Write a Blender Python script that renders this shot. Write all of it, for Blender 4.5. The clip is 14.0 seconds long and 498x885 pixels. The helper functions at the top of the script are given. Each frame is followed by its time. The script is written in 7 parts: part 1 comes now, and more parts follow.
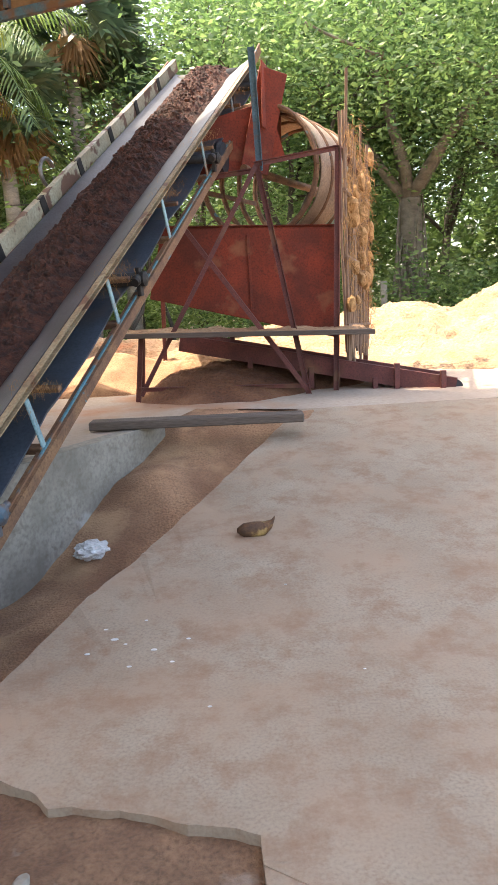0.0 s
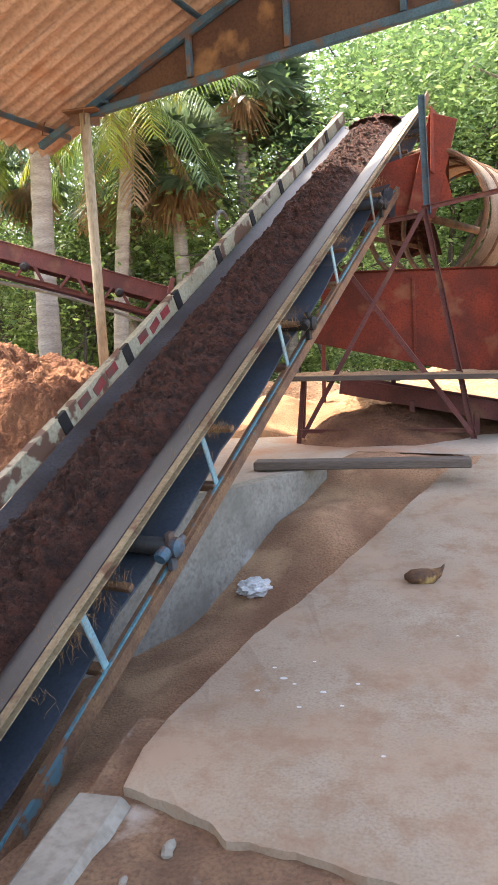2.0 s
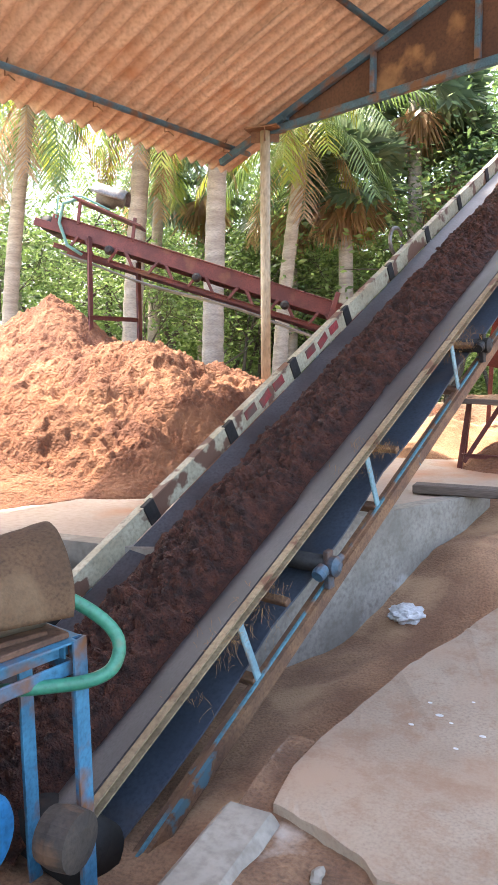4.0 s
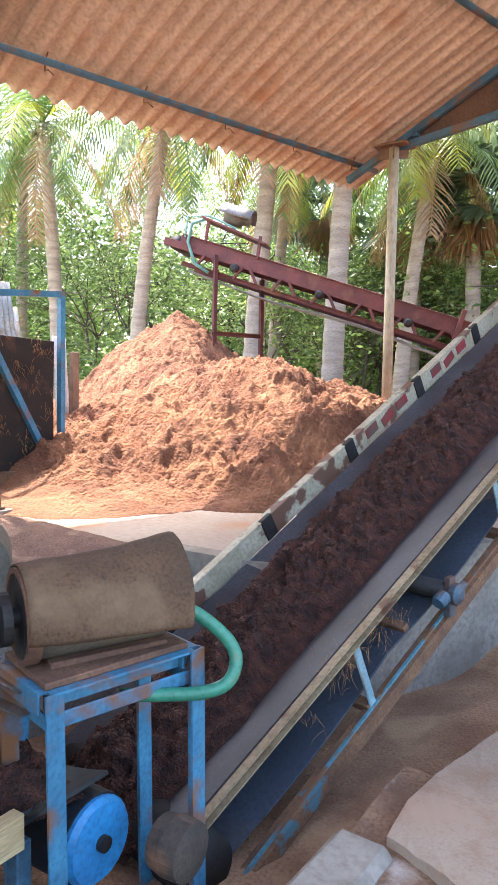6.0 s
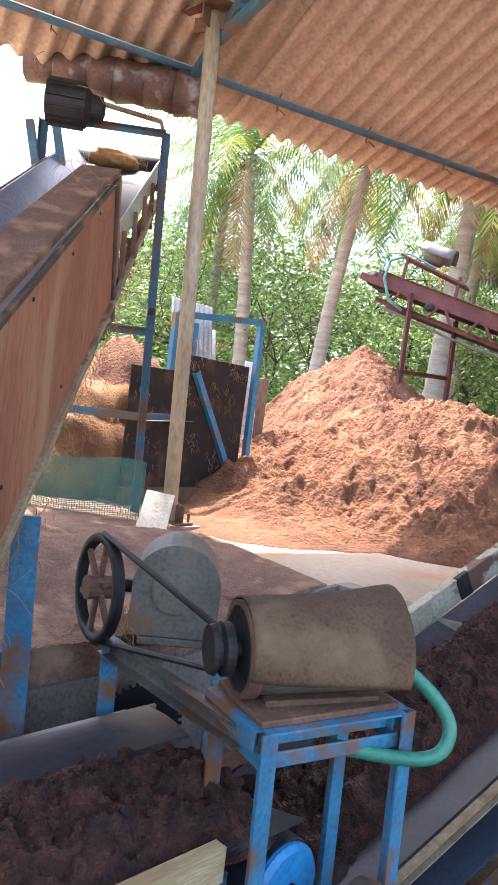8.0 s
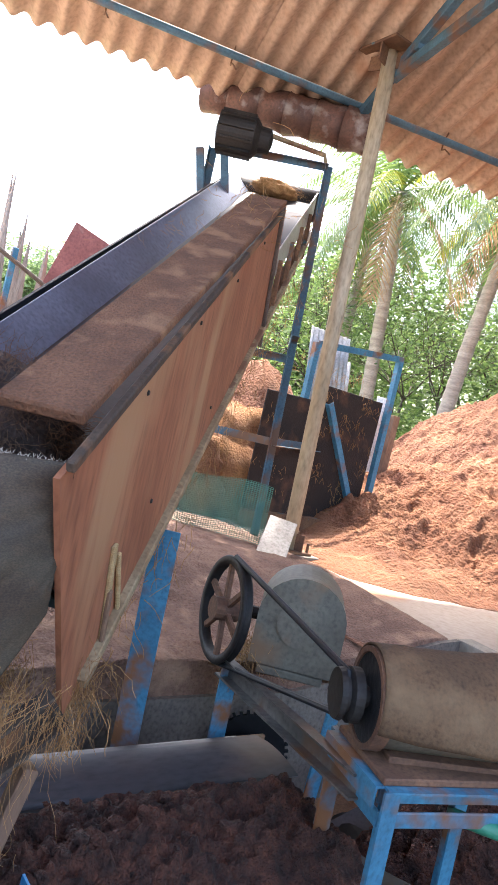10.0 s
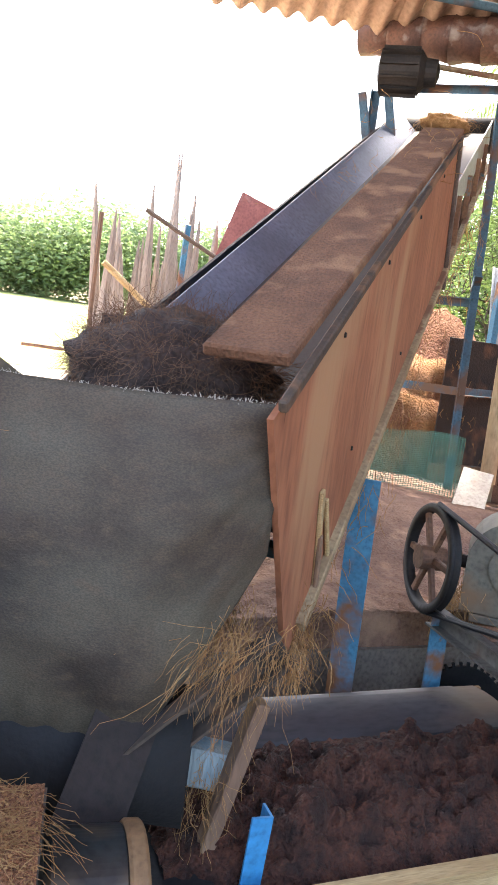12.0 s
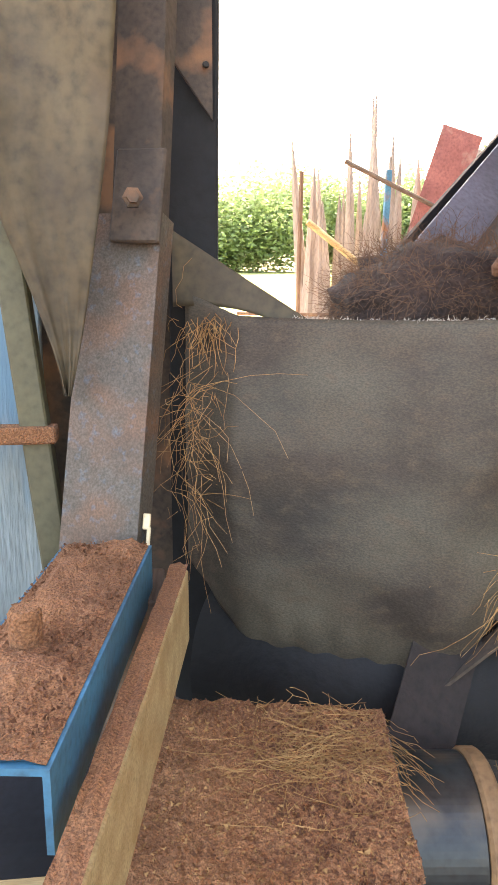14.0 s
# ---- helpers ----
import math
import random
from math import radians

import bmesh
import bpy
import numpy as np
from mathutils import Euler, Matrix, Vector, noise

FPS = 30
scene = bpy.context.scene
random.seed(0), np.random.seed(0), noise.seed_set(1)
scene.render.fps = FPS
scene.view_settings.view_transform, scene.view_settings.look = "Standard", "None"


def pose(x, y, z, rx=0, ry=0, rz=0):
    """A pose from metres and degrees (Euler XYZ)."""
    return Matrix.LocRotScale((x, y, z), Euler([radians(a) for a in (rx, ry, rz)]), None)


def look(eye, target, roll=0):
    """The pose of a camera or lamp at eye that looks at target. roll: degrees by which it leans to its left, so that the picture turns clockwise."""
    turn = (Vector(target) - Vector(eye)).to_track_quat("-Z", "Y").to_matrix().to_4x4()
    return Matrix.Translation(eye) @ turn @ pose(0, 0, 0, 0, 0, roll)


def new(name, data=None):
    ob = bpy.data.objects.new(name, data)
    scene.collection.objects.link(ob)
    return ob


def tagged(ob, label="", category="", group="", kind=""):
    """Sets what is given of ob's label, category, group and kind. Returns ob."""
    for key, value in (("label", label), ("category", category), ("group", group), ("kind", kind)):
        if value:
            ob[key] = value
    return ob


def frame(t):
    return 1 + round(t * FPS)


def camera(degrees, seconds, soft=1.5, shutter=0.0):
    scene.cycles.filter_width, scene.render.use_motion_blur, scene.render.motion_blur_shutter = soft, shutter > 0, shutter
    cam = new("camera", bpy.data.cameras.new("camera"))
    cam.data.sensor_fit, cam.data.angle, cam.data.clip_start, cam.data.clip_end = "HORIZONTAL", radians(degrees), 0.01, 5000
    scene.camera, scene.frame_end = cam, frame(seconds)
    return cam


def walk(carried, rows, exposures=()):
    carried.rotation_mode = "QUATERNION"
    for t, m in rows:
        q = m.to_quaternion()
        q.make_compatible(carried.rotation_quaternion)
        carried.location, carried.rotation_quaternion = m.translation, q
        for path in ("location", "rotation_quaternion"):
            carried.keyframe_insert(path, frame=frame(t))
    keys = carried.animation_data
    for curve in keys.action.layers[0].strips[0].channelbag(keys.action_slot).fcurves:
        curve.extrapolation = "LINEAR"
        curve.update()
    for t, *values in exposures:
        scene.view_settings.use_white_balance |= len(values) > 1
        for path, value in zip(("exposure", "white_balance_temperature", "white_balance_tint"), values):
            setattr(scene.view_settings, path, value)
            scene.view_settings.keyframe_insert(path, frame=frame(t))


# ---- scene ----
cam = camera(38.1, 14.0, soft=1.2)
METRES, EYE, TILT, LEAN, TURN = 1.0, 1.32, -11.0, 3.0, 0.0
ROWS = [
    (0.0, 0.0, 0.0, 0.0, 0.0, 0.0, -0.0),
    (0.5, -0.0207, 0.0047, -0.005, 2.27, -0.48, 0.06),
    (1.0, -0.0571, -0.0084, -0.0087, 4.99, -0.62, -0.27),
    (1.5, -0.0802, -0.0262, -0.0126, 7.51, 0.48, -1.18),
    (2.0, -0.105, -0.038, -0.0054, 11.67, 3.14, -2.01),
    (2.5, -0.1279, -0.0426, 0.0036, 15.0, 3.6, -3.33),
    (3.0, -0.1587, -0.0376, 0.0075, 17.92, 3.0, -4.75),
    (3.5, -0.1823, -0.0476, 0.0125, 20.69, 2.98, -5.85),
    (4.0, -0.197, -0.0558, 0.0153, 23.07, 3.18, -6.85),
    (6.5, -0.2379, -0.0602, 0.0145, 34.54, 2.92, -10.32),
    (7.0, -0.2701, -0.0923, 0.0181, 37.31, 2.61, -11.82),
    (7.5, -0.359, -0.1445, 0.0172, 41.15, 2.59, -14.26),
    (8.0, -0.4323, -0.2031, 0.0199, 44.49, 2.62, -16.74),
    (10.5, -0.5208, -0.2862, 0.0083, 56.44, 0.66, -24.59),
    (11.0, -0.5404, -0.297, 0.0086, 59.59, -0.96, -25.4),
    (11.5, -0.56, -0.3109, -0.0075, 62.81, -2.86, -25.79),
    (12.0, -0.5518, -0.3093, -0.0779, 68.49, -6.48, -18.97),
    (12.5, -0.5745, -0.4201, -0.158, 77.79, -10.82, -11.76),
    (13.0, -0.5691, -0.4619, -0.1591, 83.17, -11.59, -9.71),
    (13.5, -0.5786, -0.4921, -0.1654, 84.39, -11.64, -10.26),
    (14.0, -0.5864, -0.4864, -0.1811, 83.59, -13.51, -11.39),
]
walk(cam, [(t, pose(0, 0, EYE, TILT, LEAN, TURN) @ pose(METRES * x, METRES * y, METRES * z, 90 + pitch, roll, yaw)) for t, x, y, z, yaw, pitch, roll in ROWS], exposures=[(0.0, 2.8, 7500, 10), (2.0, 2.95, 7300, 11), (4.0, 3.2, 7000, 12), (6.5, 3.06, 6400, 12), (8.0, 2.9, 6300, 12), (11.0, 2.98, 6600, 12), (12.0, 3.15, 7100, 12), (13.0, 3.5, 8600, 12), (14.0, 3.62, 8700, 12)])

# ---------------------------------------------------------------- light
world = bpy.data.worlds.new("sky")
scene.world = world
world.use_nodes = True
wn = world.node_tree
sky = wn.nodes.new("ShaderNodeTexSky")
sky.sky_type, sky.sun_disc = "NISHITA", False
sky.sun_elevation, sky.sun_rotation = radians(62), radians(-74)
sky.air_density, sky.dust_density = 1.0, 4.0
wn.links.new(sky.outputs[0], wn.nodes["Background"].inputs[0])
wn.nodes["Background"].inputs[1].default_value = 0.15
sun = new("sun", bpy.data.lights.new("sun", "SUN"))
sun.data.energy, sun.data.angle, sun.data.color = 2.0, radians(0.6), (1.0, 0.93, 0.82)
sun.matrix_world = look((-6.2, 3.2, 12), (0, 1.4, 0))

# ---------------------------------------------------------------- materials
MATS = {}


def mat(name, base, dark=None, rough=0.8, metal=0.0, scale=8.0, bump=0.3, fine=60.0, patch=None, patch_at=0.6, spread=0.15, stretch=(1, 1, 1), trans=0.0, bumpd=0.02, soft_patch=0.06, speck=0.55, grime=None, grime_at=0.6, grime_scale=0.0, grain=0.0, grain_mix=0.55):
    """A worn surface: two noises in metres mix base and dark, a third lays patches of another colour."""
    if name in MATS:
        return MATS[name]
    m = bpy.data.materials.new(name)
    m.use_nodes = True
    t = m.node_tree
    b = t.nodes["Principled BSDF"]
    geo = t.nodes.new("ShaderNodeNewGeometry")
    co = t.nodes.new("ShaderNodeTexCoord")
    mp = t.nodes.new("ShaderNodeMapping")
    mp.inputs["Scale"].default_value = stretch
    t.links.new(co.outputs["Object"], mp.inputs["Vector"])

    def noise_at(s, det, rg=0.5):
        n = t.nodes.new("ShaderNodeTexNoise")
        n.inputs["Scale"].default_value, n.inputs["Detail"].default_value = s, det
        n.inputs["Roughness"].default_value = rg
        t.links.new(mp.outputs[0], n.inputs["Vector"])
        return n.outputs["Fac"]

    def ramp(src, lo, hi):
        r = t.nodes.new("ShaderNodeMapRange")
        r.inputs["From Min"].default_value, r.inputs["From Max"].default_value = lo, hi
        t.links.new(src, r.inputs["Value"])
        return r.outputs[0]

    def blend(fac, a, c):
        x = t.nodes.new("ShaderNodeMix")
        x.data_type = "RGBA"
        t.links.new(fac, x.inputs[0])
        for sock, v in ((x.inputs[6], a), (x.inputs[7], c)):
            if isinstance(v, tuple):
                sock.default_value = (*v, 1)
            else:
                t.links.new(v, sock)
        return x.outputs[2]

    dark = dark or tuple(0.6 * c for c in base)
    big, small = noise_at(scale, 5), noise_at(fine, 6)
    col = blend(ramp(big, 0.5 - spread, 0.5 + spread), dark, base)
    col = blend(ramp(small, 0.3, 0.7), blend(ramp(small, 0.0, 1.0), tuple(speck * c for c in dark), col), col)
    if patch:
        col = blend(ramp(noise_at(scale * 0.7 + 0.37, 8), patch_at - soft_patch, patch_at + soft_patch), col, patch)
    if grime:
        col = blend(ramp(noise_at(grime_scale or scale * 5.5 + 4.0, 12, 0.72 if grime_scale else 0.5), grime_at - 0.06, grime_at + 0.24), col, grime)
    if grain:
        g = ramp(noise_at(grain, 2), 0.40, 0.60)
        lift = t.nodes.new("ShaderNodeMix")
        lift.data_type, lift.blend_type = "RGBA", "OVERLAY"
        lift.inputs[0].default_value = grain_mix
        t.links.new(col, lift.inputs[6])
        t.links.new(g, lift.inputs[7])
        col = lift.outputs[2]
    oi = t.nodes.new("ShaderNodeObjectInfo")
    hs = t.nodes.new("ShaderNodeHueSaturation")
    t.links.new(col, hs.inputs["Color"])
    v = ramp(oi.outputs["Random"], -3.0, 4.0)
    mul = t.nodes.new("ShaderNodeMath")
    mul.operation = "MULTIPLY_ADD"
    t.links.new(v, mul.inputs[0])
    mul.inputs[1].default_value, mul.inputs[2].default_value = 1.0, 0.5
    t.links.new(mul.outputs[0], hs.inputs["Value"])
    t.links.new(hs.outputs[0], b.inputs["Base Color"])
    b.inputs["Roughness"].default_value, b.inputs["Metallic"].default_value = rough, metal
    if trans:
        b.inputs["Subsurface Weight"].default_value = 0.0
    if bump:
        bp = t.nodes.new("ShaderNodeBump")
        bp.inputs["Strength"].default_value, bp.inputs["Distance"].default_value = bump, bumpd
        t.links.new(small, bp.inputs["Height"])
        t.links.new(bp.outputs[0], b.inputs["Normal"])
    MATS[name] = m
    return m


CONCRETE = mat("concrete", (0.365, 0.295, 0.22), (0.295, 0.22, 0.155), 0.8, scale=1.9, fine=90, bump=0.18, patch=(0.34, 0.235, 0.16), patch_at=0.56, soft_patch=0.12, bumpd=0.004, speck=0.72, grime=(0.215, 0.108, 0.055), grime_at=0.53, grime_scale=5.0)
WALLCON = mat("wall_concrete", (0.34, 0.30, 0.25), (0.21, 0.185, 0.15), 0.85, scale=3.0, fine=40, bump=0.2, patch=(0.5, 0.49, 0.46), patch_at=0.68, bumpd=0.006, speck=0.82, grime=(0.17, 0.14, 0.11), grime_at=0.56)
YARD = mat("yard_dirt", (0.42, 0.35, 0.285), (0.34, 0.26, 0.20), 0.9, scale=0.9, fine=25, bump=0.4, patch=(0.36, 0.19, 0.11), patch_at=0.62, speck=0.8)
EARTH = mat("earth", (0.26, 0.15, 0.085), (0.15, 0.08, 0.045), 0.95, scale=6, fine=70, bump=0.6, patch=(0.40, 0.34, 0.28), patch_at=0.68)
PITH = mat("damp_pith", (0.130, 0.042, 0.023), (0.032, 0.011, 0.007), 0.9, scale=16, fine=110, bump=1.0, bumpd=0.03)
SAND = mat("pith_floor", (0.44, 0.25, 0.14), (0.28, 0.145, 0.08), 0.95, scale=3, fine=70, bump=0.6, patch=(0.45, 0.27, 0.15), patch_at=0.62)
HEAP = mat("heap_pith", (0.255, 0.105, 0.050), (0.135, 0.049, 0.024), 0.95, scale=2.5, fine=38, bump=0.9, bumpd=0.05, patch=(0.32, 0.155, 0.08), patch_at=0.62, soft_patch=0.2)
PALE = mat("pale_fibre_heap", (0.41, 0.27, 0.16), (0.31, 0.175, 0.095), 0.95, scale=2.0, fine=25, bump=0.9, bumpd=0.05, patch=(0.5, 0.2, 0.09), patch_at=0.64)
FIBRE = mat("coir_fibre", (0.50, 0.29, 0.12), (0.30, 0.15, 0.055), 0.9, scale=20, fine=140, bump=0.3)
RUST_RED = mat("red_oxide", (0.25, 0.036, 0.014), (0.12, 0.022, 0.011), 0.85, scale=3.0, fine=60, bump=0.2, patch=(0.24, 0.10, 0.05), patch_at=0.63, bumpd=0.005)
MAROON = mat("maroon_steel", (0.17, 0.046, 0.038), (0.10, 0.030, 0.026), 0.7, scale=5.0, fine=70, bump=0.2, patch=(0.16, 0.07, 0.04), patch_at=0.64, bumpd=0.004)
BLUE = mat("blue_paint", (0.06, 0.245, 0.385), (0.04, 0.165, 0.27), 0.5, scale=7.0, fine=60, bump=0.25, patch=(0.20, 0.085, 0.035), patch_at=0.575, bumpd=0.004)
DULLBLUE = mat("dull_blue_steel", (0.06, 0.15, 0.22), (0.04, 0.09, 0.13), 0.55, scale=6.0, fine=60, bump=0.25, patch=(0.13, 0.065, 0.035), patch_at=0.57, bumpd=0.004)
RAILPAINT = mat("chipped_cream_paint", (0.46, 0.42, 0.30), (0.34, 0.29, 0.19), 0.6, scale=5.0, fine=50, bump=0.35, patch=(0.13, 0.065, 0.04), patch_at=0.55, soft_patch=0.015, bumpd=0.006)
RUSTY = mat("rusty_steel", (0.22, 0.115, 0.055), (0.12, 0.06, 0.035), 0.75, scale=8.0, fine=70, bump=0.35, patch=(0.07, 0.15, 0.18), patch_at=0.66, soft_patch=0.02, bumpd=0.005)
TEALWORN = mat("worn_turquoise", (0.10, 0.25, 0.30), (0.06, 0.15, 0.18), 0.6, scale=5.0, fine=60, bump=0.3, patch=(0.17, 0.085, 0.045), patch_at=0.53, soft_patch=0.03, bumpd=0.004)
DRUMGREY = mat("dark_roller_steel", (0.036, 0.042, 0.044), (0.022, 0.026, 0.028), 0.36, 0.3, scale=6.0, fine=60, bump=0.08, patch=(0.09, 0.07, 0.05), patch_at=0.64, bumpd=0.002)
TANWOOD = mat("tan_flange", (0.27, 0.16, 0.075), (0.17, 0.095, 0.045), 0.75, scale=7.0, fine=70, bump=0.3, bumpd=0.004)
YELLOWRAIL = mat("yellowed_rail", (0.38, 0.29, 0.17), (0.23, 0.155, 0.085), 0.75, scale=6.0, fine=60, bump=0.35, patch=(0.16, 0.08, 0.045), patch_at=0.60, soft_patch=0.02, bumpd=0.005)
RUBBER = mat("belt_rubber", (0.020, 0.023, 0.030), (0.012, 0.014, 0.019), 0.55, scale=4.0, fine=60, bump=0.1, bumpd=0.003)
SLATE = mat("slate_rubber", (0.070, 0.085, 0.108), (0.045, 0.055, 0.072), 0.42, scale=3.0, fine=60, bump=0.1, patch=(0.09, 0.07, 0.06), patch_at=0.66, soft_patch=0.12, bumpd=0.003)
TROUGH = mat("trough_rubber", (0.085, 0.088, 0.098), (0.042, 0.043, 0.048), 0.5, scale=3.0, fine=70, bump=0.12, bumpd=0.003, stretch=(1, 1, 1))
STEEL = mat("grey_steel", (0.22, 0.21, 0.20), (0.12, 0.115, 0.11), 0.45, 0.6, scale=6.0, fine=50, bump=0.15, patch=(0.17, 0.09, 0.05), patch_at=0.62, bumpd=0.004)
DARKIRON = mat("dark_iron", (0.035, 0.031, 0.028), (0.017, 0.015, 0.014), 0.65, 0.3, scale=9, fine=60, bump=0.3, bumpd=0.004)
POSTCREAM = mat("weathered_cream_post", (0.50, 0.43, 0.31), (0.34, 0.27, 0.17), 0.65, scale=4.0, fine=50, bump=0.25, patch=(0.22, 0.13, 0.07), patch_at=0.66, stretch=(1, 1, 0.3), bumpd=0.004)
PLANKGREY = mat("old_timber", (0.16, 0.12, 0.095), (0.09, 0.065, 0.05), 0.85, scale=4.0, fine=60, bump=0.5, stretch=(0.25, 3, 3), bumpd=0.006)
PLY = mat("red_plywood", (0.35, 0.145, 0.075), (0.25, 0.09, 0.045), 0.75, scale=3.0, fine=40, bump=0.25, patch=(0.34, 0.19, 0.10), patch_at=0.60, stretch=(1, 1, 0.25), bumpd=0.004)
DUSTY = mat("dust_on_timber", (0.36, 0.165, 0.076), (0.24, 0.105, 0.05), 0.95, grain=330, grain_mix=0.25, scale=5.0, fine=200, bump=0.9, patch=(0.32, 0.16, 0.08), patch_at=0.66, bumpd=0.012)
ASBESTOS = mat("roof_sheet", (0.53, 0.39, 0.285), (0.43, 0.305, 0.22), 0.9, scale=1.5, fine=30, bump=0.25, patch=(0.34, 0.17, 0.09), patch_at=0.66, bumpd=0.006)
GABLE = mat("rusty_gable_sheet", (0.12, 0.06, 0.035), (0.07, 0.034, 0.022), 0.7, scale=2.0, fine=40, bump=0.2, patch=(0.38, 0.22, 0.10), patch_at=0.66, bumpd=0.006)
CANVAS = mat("rubber_canvas", (0.064, 0.043, 0.027), (0.028, 0.021, 0.015), 0.7, stretch=(0.8, 0.8, 1.5), grain=260, grain_mix=0.2, scale=4.0, fine=160, bump=0.3, patch=(0.092, 0.086, 0.062), patch_at=0.59, bumpd=0.004, soft_patch=0.20, grime=(0.072, 0.050, 0.032), grime_at=0.60)
OLIVE = mat("motor_grey_green", (0.20, 0.185, 0.14), (0.13, 0.115, 0.085), 0.6, scale=5.0, fine=60, bump=0.2, patch=(0.20, 0.12, 0.065), patch_at=0.60, bumpd=0.005)
HOSE = mat("green_hose", (0.05, 0.27, 0.17), (0.035, 0.20, 0.12), 0.4, scale=8, fine=60, bump=0.1, patch=(0.20, 0.13, 0.07), patch_at=0.66, bumpd=0.003)
GREENPOST = mat("olive_post", (0.12, 0.12, 0.065), (0.085, 0.08, 0.045), 0.6, scale=5, fine=60, bump=0.2, bumpd=0.004)
BLUEWOOD = mat("blue_washed_boards", (0.27, 0.34, 0.36), (0.15, 0.19, 0.20), 0.75, scale=5, fine=60, bump=0.5, patch=(0.10, 0.20, 0.28), patch_at=0.60, stretch=(3, 3, 0.3), bumpd=0.006)
YELLOWWOOD = mat("pale_timber", (0.50, 0.38, 0.20), (0.36, 0.24, 0.11), 0.8, scale=5, fine=60, bump=0.4, stretch=(4, 0.4, 4), bumpd=0.006)
BARK = mat("bark", (0.26, 0.22, 0.18), (0.15, 0.125, 0.10), 0.9, scale=3, fine=30, bump=0.7, stretch=(1, 1, 3), bumpd=0.03)
DARKBARK = mat("dark_bark", (0.11, 0.09, 0.07), (0.06, 0.048, 0.038), 0.9, scale=3, fine=30, bump=0.7, bumpd=0.03)
WHITE = mat("white_plastic", (0.75, 0.74, 0.72), (0.55, 0.54, 0.52), 0.4, scale=8, fine=60, bump=0.3)
TIN = mat("tin_plate", (0.46, 0.45, 0.42), (0.34, 0.32, 0.29), 0.4, 0.5, scale=5, fine=50, bump=0.1, patch=(0.26, 0.15, 0.08), patch_at=0.66)
REDSHEET = mat("faded_red_sheet", (0.34, 0.13, 0.115), (0.24, 0.085, 0.075), 0.7, scale=3, fine=40, bump=0.2, patch=(0.42, 0.32, 0.28), patch_at=0.66)
THATCH = mat("dry_palm_thatch", (0.46, 0.39, 0.33), (0.30, 0.24, 0.20), 0.9, scale=6, fine=50, bump=0.5, stretch=(3, 3, 0.4))
# black iron of the sprocket; also painted shade in gaps and hollows
DARKPIT = mat("black_iron_and_gap_shade", (0.007, 0.008, 0.010), (0.004, 0.0045, 0.006), 0.8, scale=6, fine=40, bump=0.2)
DRYPITH = mat("dry_brown_pith", (0.235, 0.135, 0.09), (0.15, 0.08, 0.055), 0.95, scale=5, fine=70, bump=0.8, patch=(0.33, 0.2, 0.13), patch_at=0.62)
# render darkened in its base colour to stand in for the shadow on it
SHADEWALL = mat("shade_toned_wall", (0.20, 0.165, 0.135), (0.12, 0.095, 0.08), 0.9, scale=3, fine=60, bump=0.3, patch=(0.26, 0.22, 0.18), patch_at=0.63, bumpd=0.01)
MESH = mat("green_netting", (0.10, 0.30, 0.22), (0.06, 0.20, 0.15), 0.7, scale=9, fine=80, bump=0.3)


def leaf_mat(name, a, b, rough=0.45, glow=0.35):
    """A leaf: two greens that vary leaf by leaf, half of the light let through."""
    m = bpy.data.materials.new(name)
    m.use_nodes = True
    t = m.node_tree
    p = t.nodes["Principled BSDF"]
    g = t.nodes.new("ShaderNodeNewGeometry")
    x = t.nodes.new("ShaderNodeMix")
    x.data_type = "RGBA"
    t.links.new(g.outputs["Random Per Island"], x.inputs[0])
    x.inputs[6].default_value, x.inputs[7].default_value = (*a, 1), (*b, 1)
    t.links.new(x.outputs[2], p.inputs["Base Color"])
    p.inputs["Roughness"].default_value = rough
    tr = t.nodes.new("ShaderNodeBsdfTranslucent")
    hs = t.nodes.new("ShaderNodeHueSaturation")
    hs.inputs["Value"].default_value = 1.6
    t.links.new(x.outputs[2], hs.inputs["Color"])
    t.links.new(hs.outputs[0], tr.inputs["Color"])
    mx = t.nodes.new("ShaderNodeMixShader")
    mx.inputs[0].default_value = glow
    t.links.new(p.outputs[0], mx.inputs[1])
    t.links.new(tr.outputs[0], mx.inputs[2])
    t.links.new(mx.outputs[0], t.nodes["Material Output"].inputs["Surface"])
    return m


LEAF = leaf_mat("broad_leaves", (0.055, 0.115, 0.04), (0.17, 0.26, 0.09), glow=0.40)
FARLEAF = leaf_mat("far_leaves", (0.055, 0.10, 0.03), (0.18, 0.26, 0.08), glow=0.38)
# distance haze is put into these leaves as paler greens
HAZELEAF = leaf_mat("haze_paled_leaves", (0.14, 0.20, 0.09), (0.20, 0.28, 0.13))
FROND = leaf_mat("palm_fronds", (0.06, 0.11, 0.03), (0.14, 0.20, 0.06))
YFROND = leaf_mat("yellow_fronds", (0.30, 0.28, 0.03), (0.22, 0.30, 0.04))
FANLEAF = leaf_mat("fan_leaves", (0.055, 0.095, 0.05), (0.12, 0.16, 0.09))
DRYLEAF = leaf_mat("dry_fronds", (0.30, 0.19, 0.09), (0.22, 0.13, 0.07))

# ---------------------------------------------------------------- building helpers
V = Vector


def link(name, bm, material, parent=None, label="", smooth=False):
    me = bpy.data.meshes.new(name)
    bm.to_mesh(me)
    bm.free()
    me.materials.append(material)
    if smooth:
        me.shade_smooth()
    ob = new(name, me)
    if parent:
        ob.parent = parent
    if label:
        ob["label"] = label
    return ob


def part(name, bm, material, parent, label="", smooth=False):
    return link(name, bm, material, parent, label, smooth)


def thing(name, at=(0, 0, 0), label="", category="", group="", kind=""):
    e = new(name)
    e.location = at
    e.empty_display_size = 0.1
    return tagged(e, label, category, group, kind)


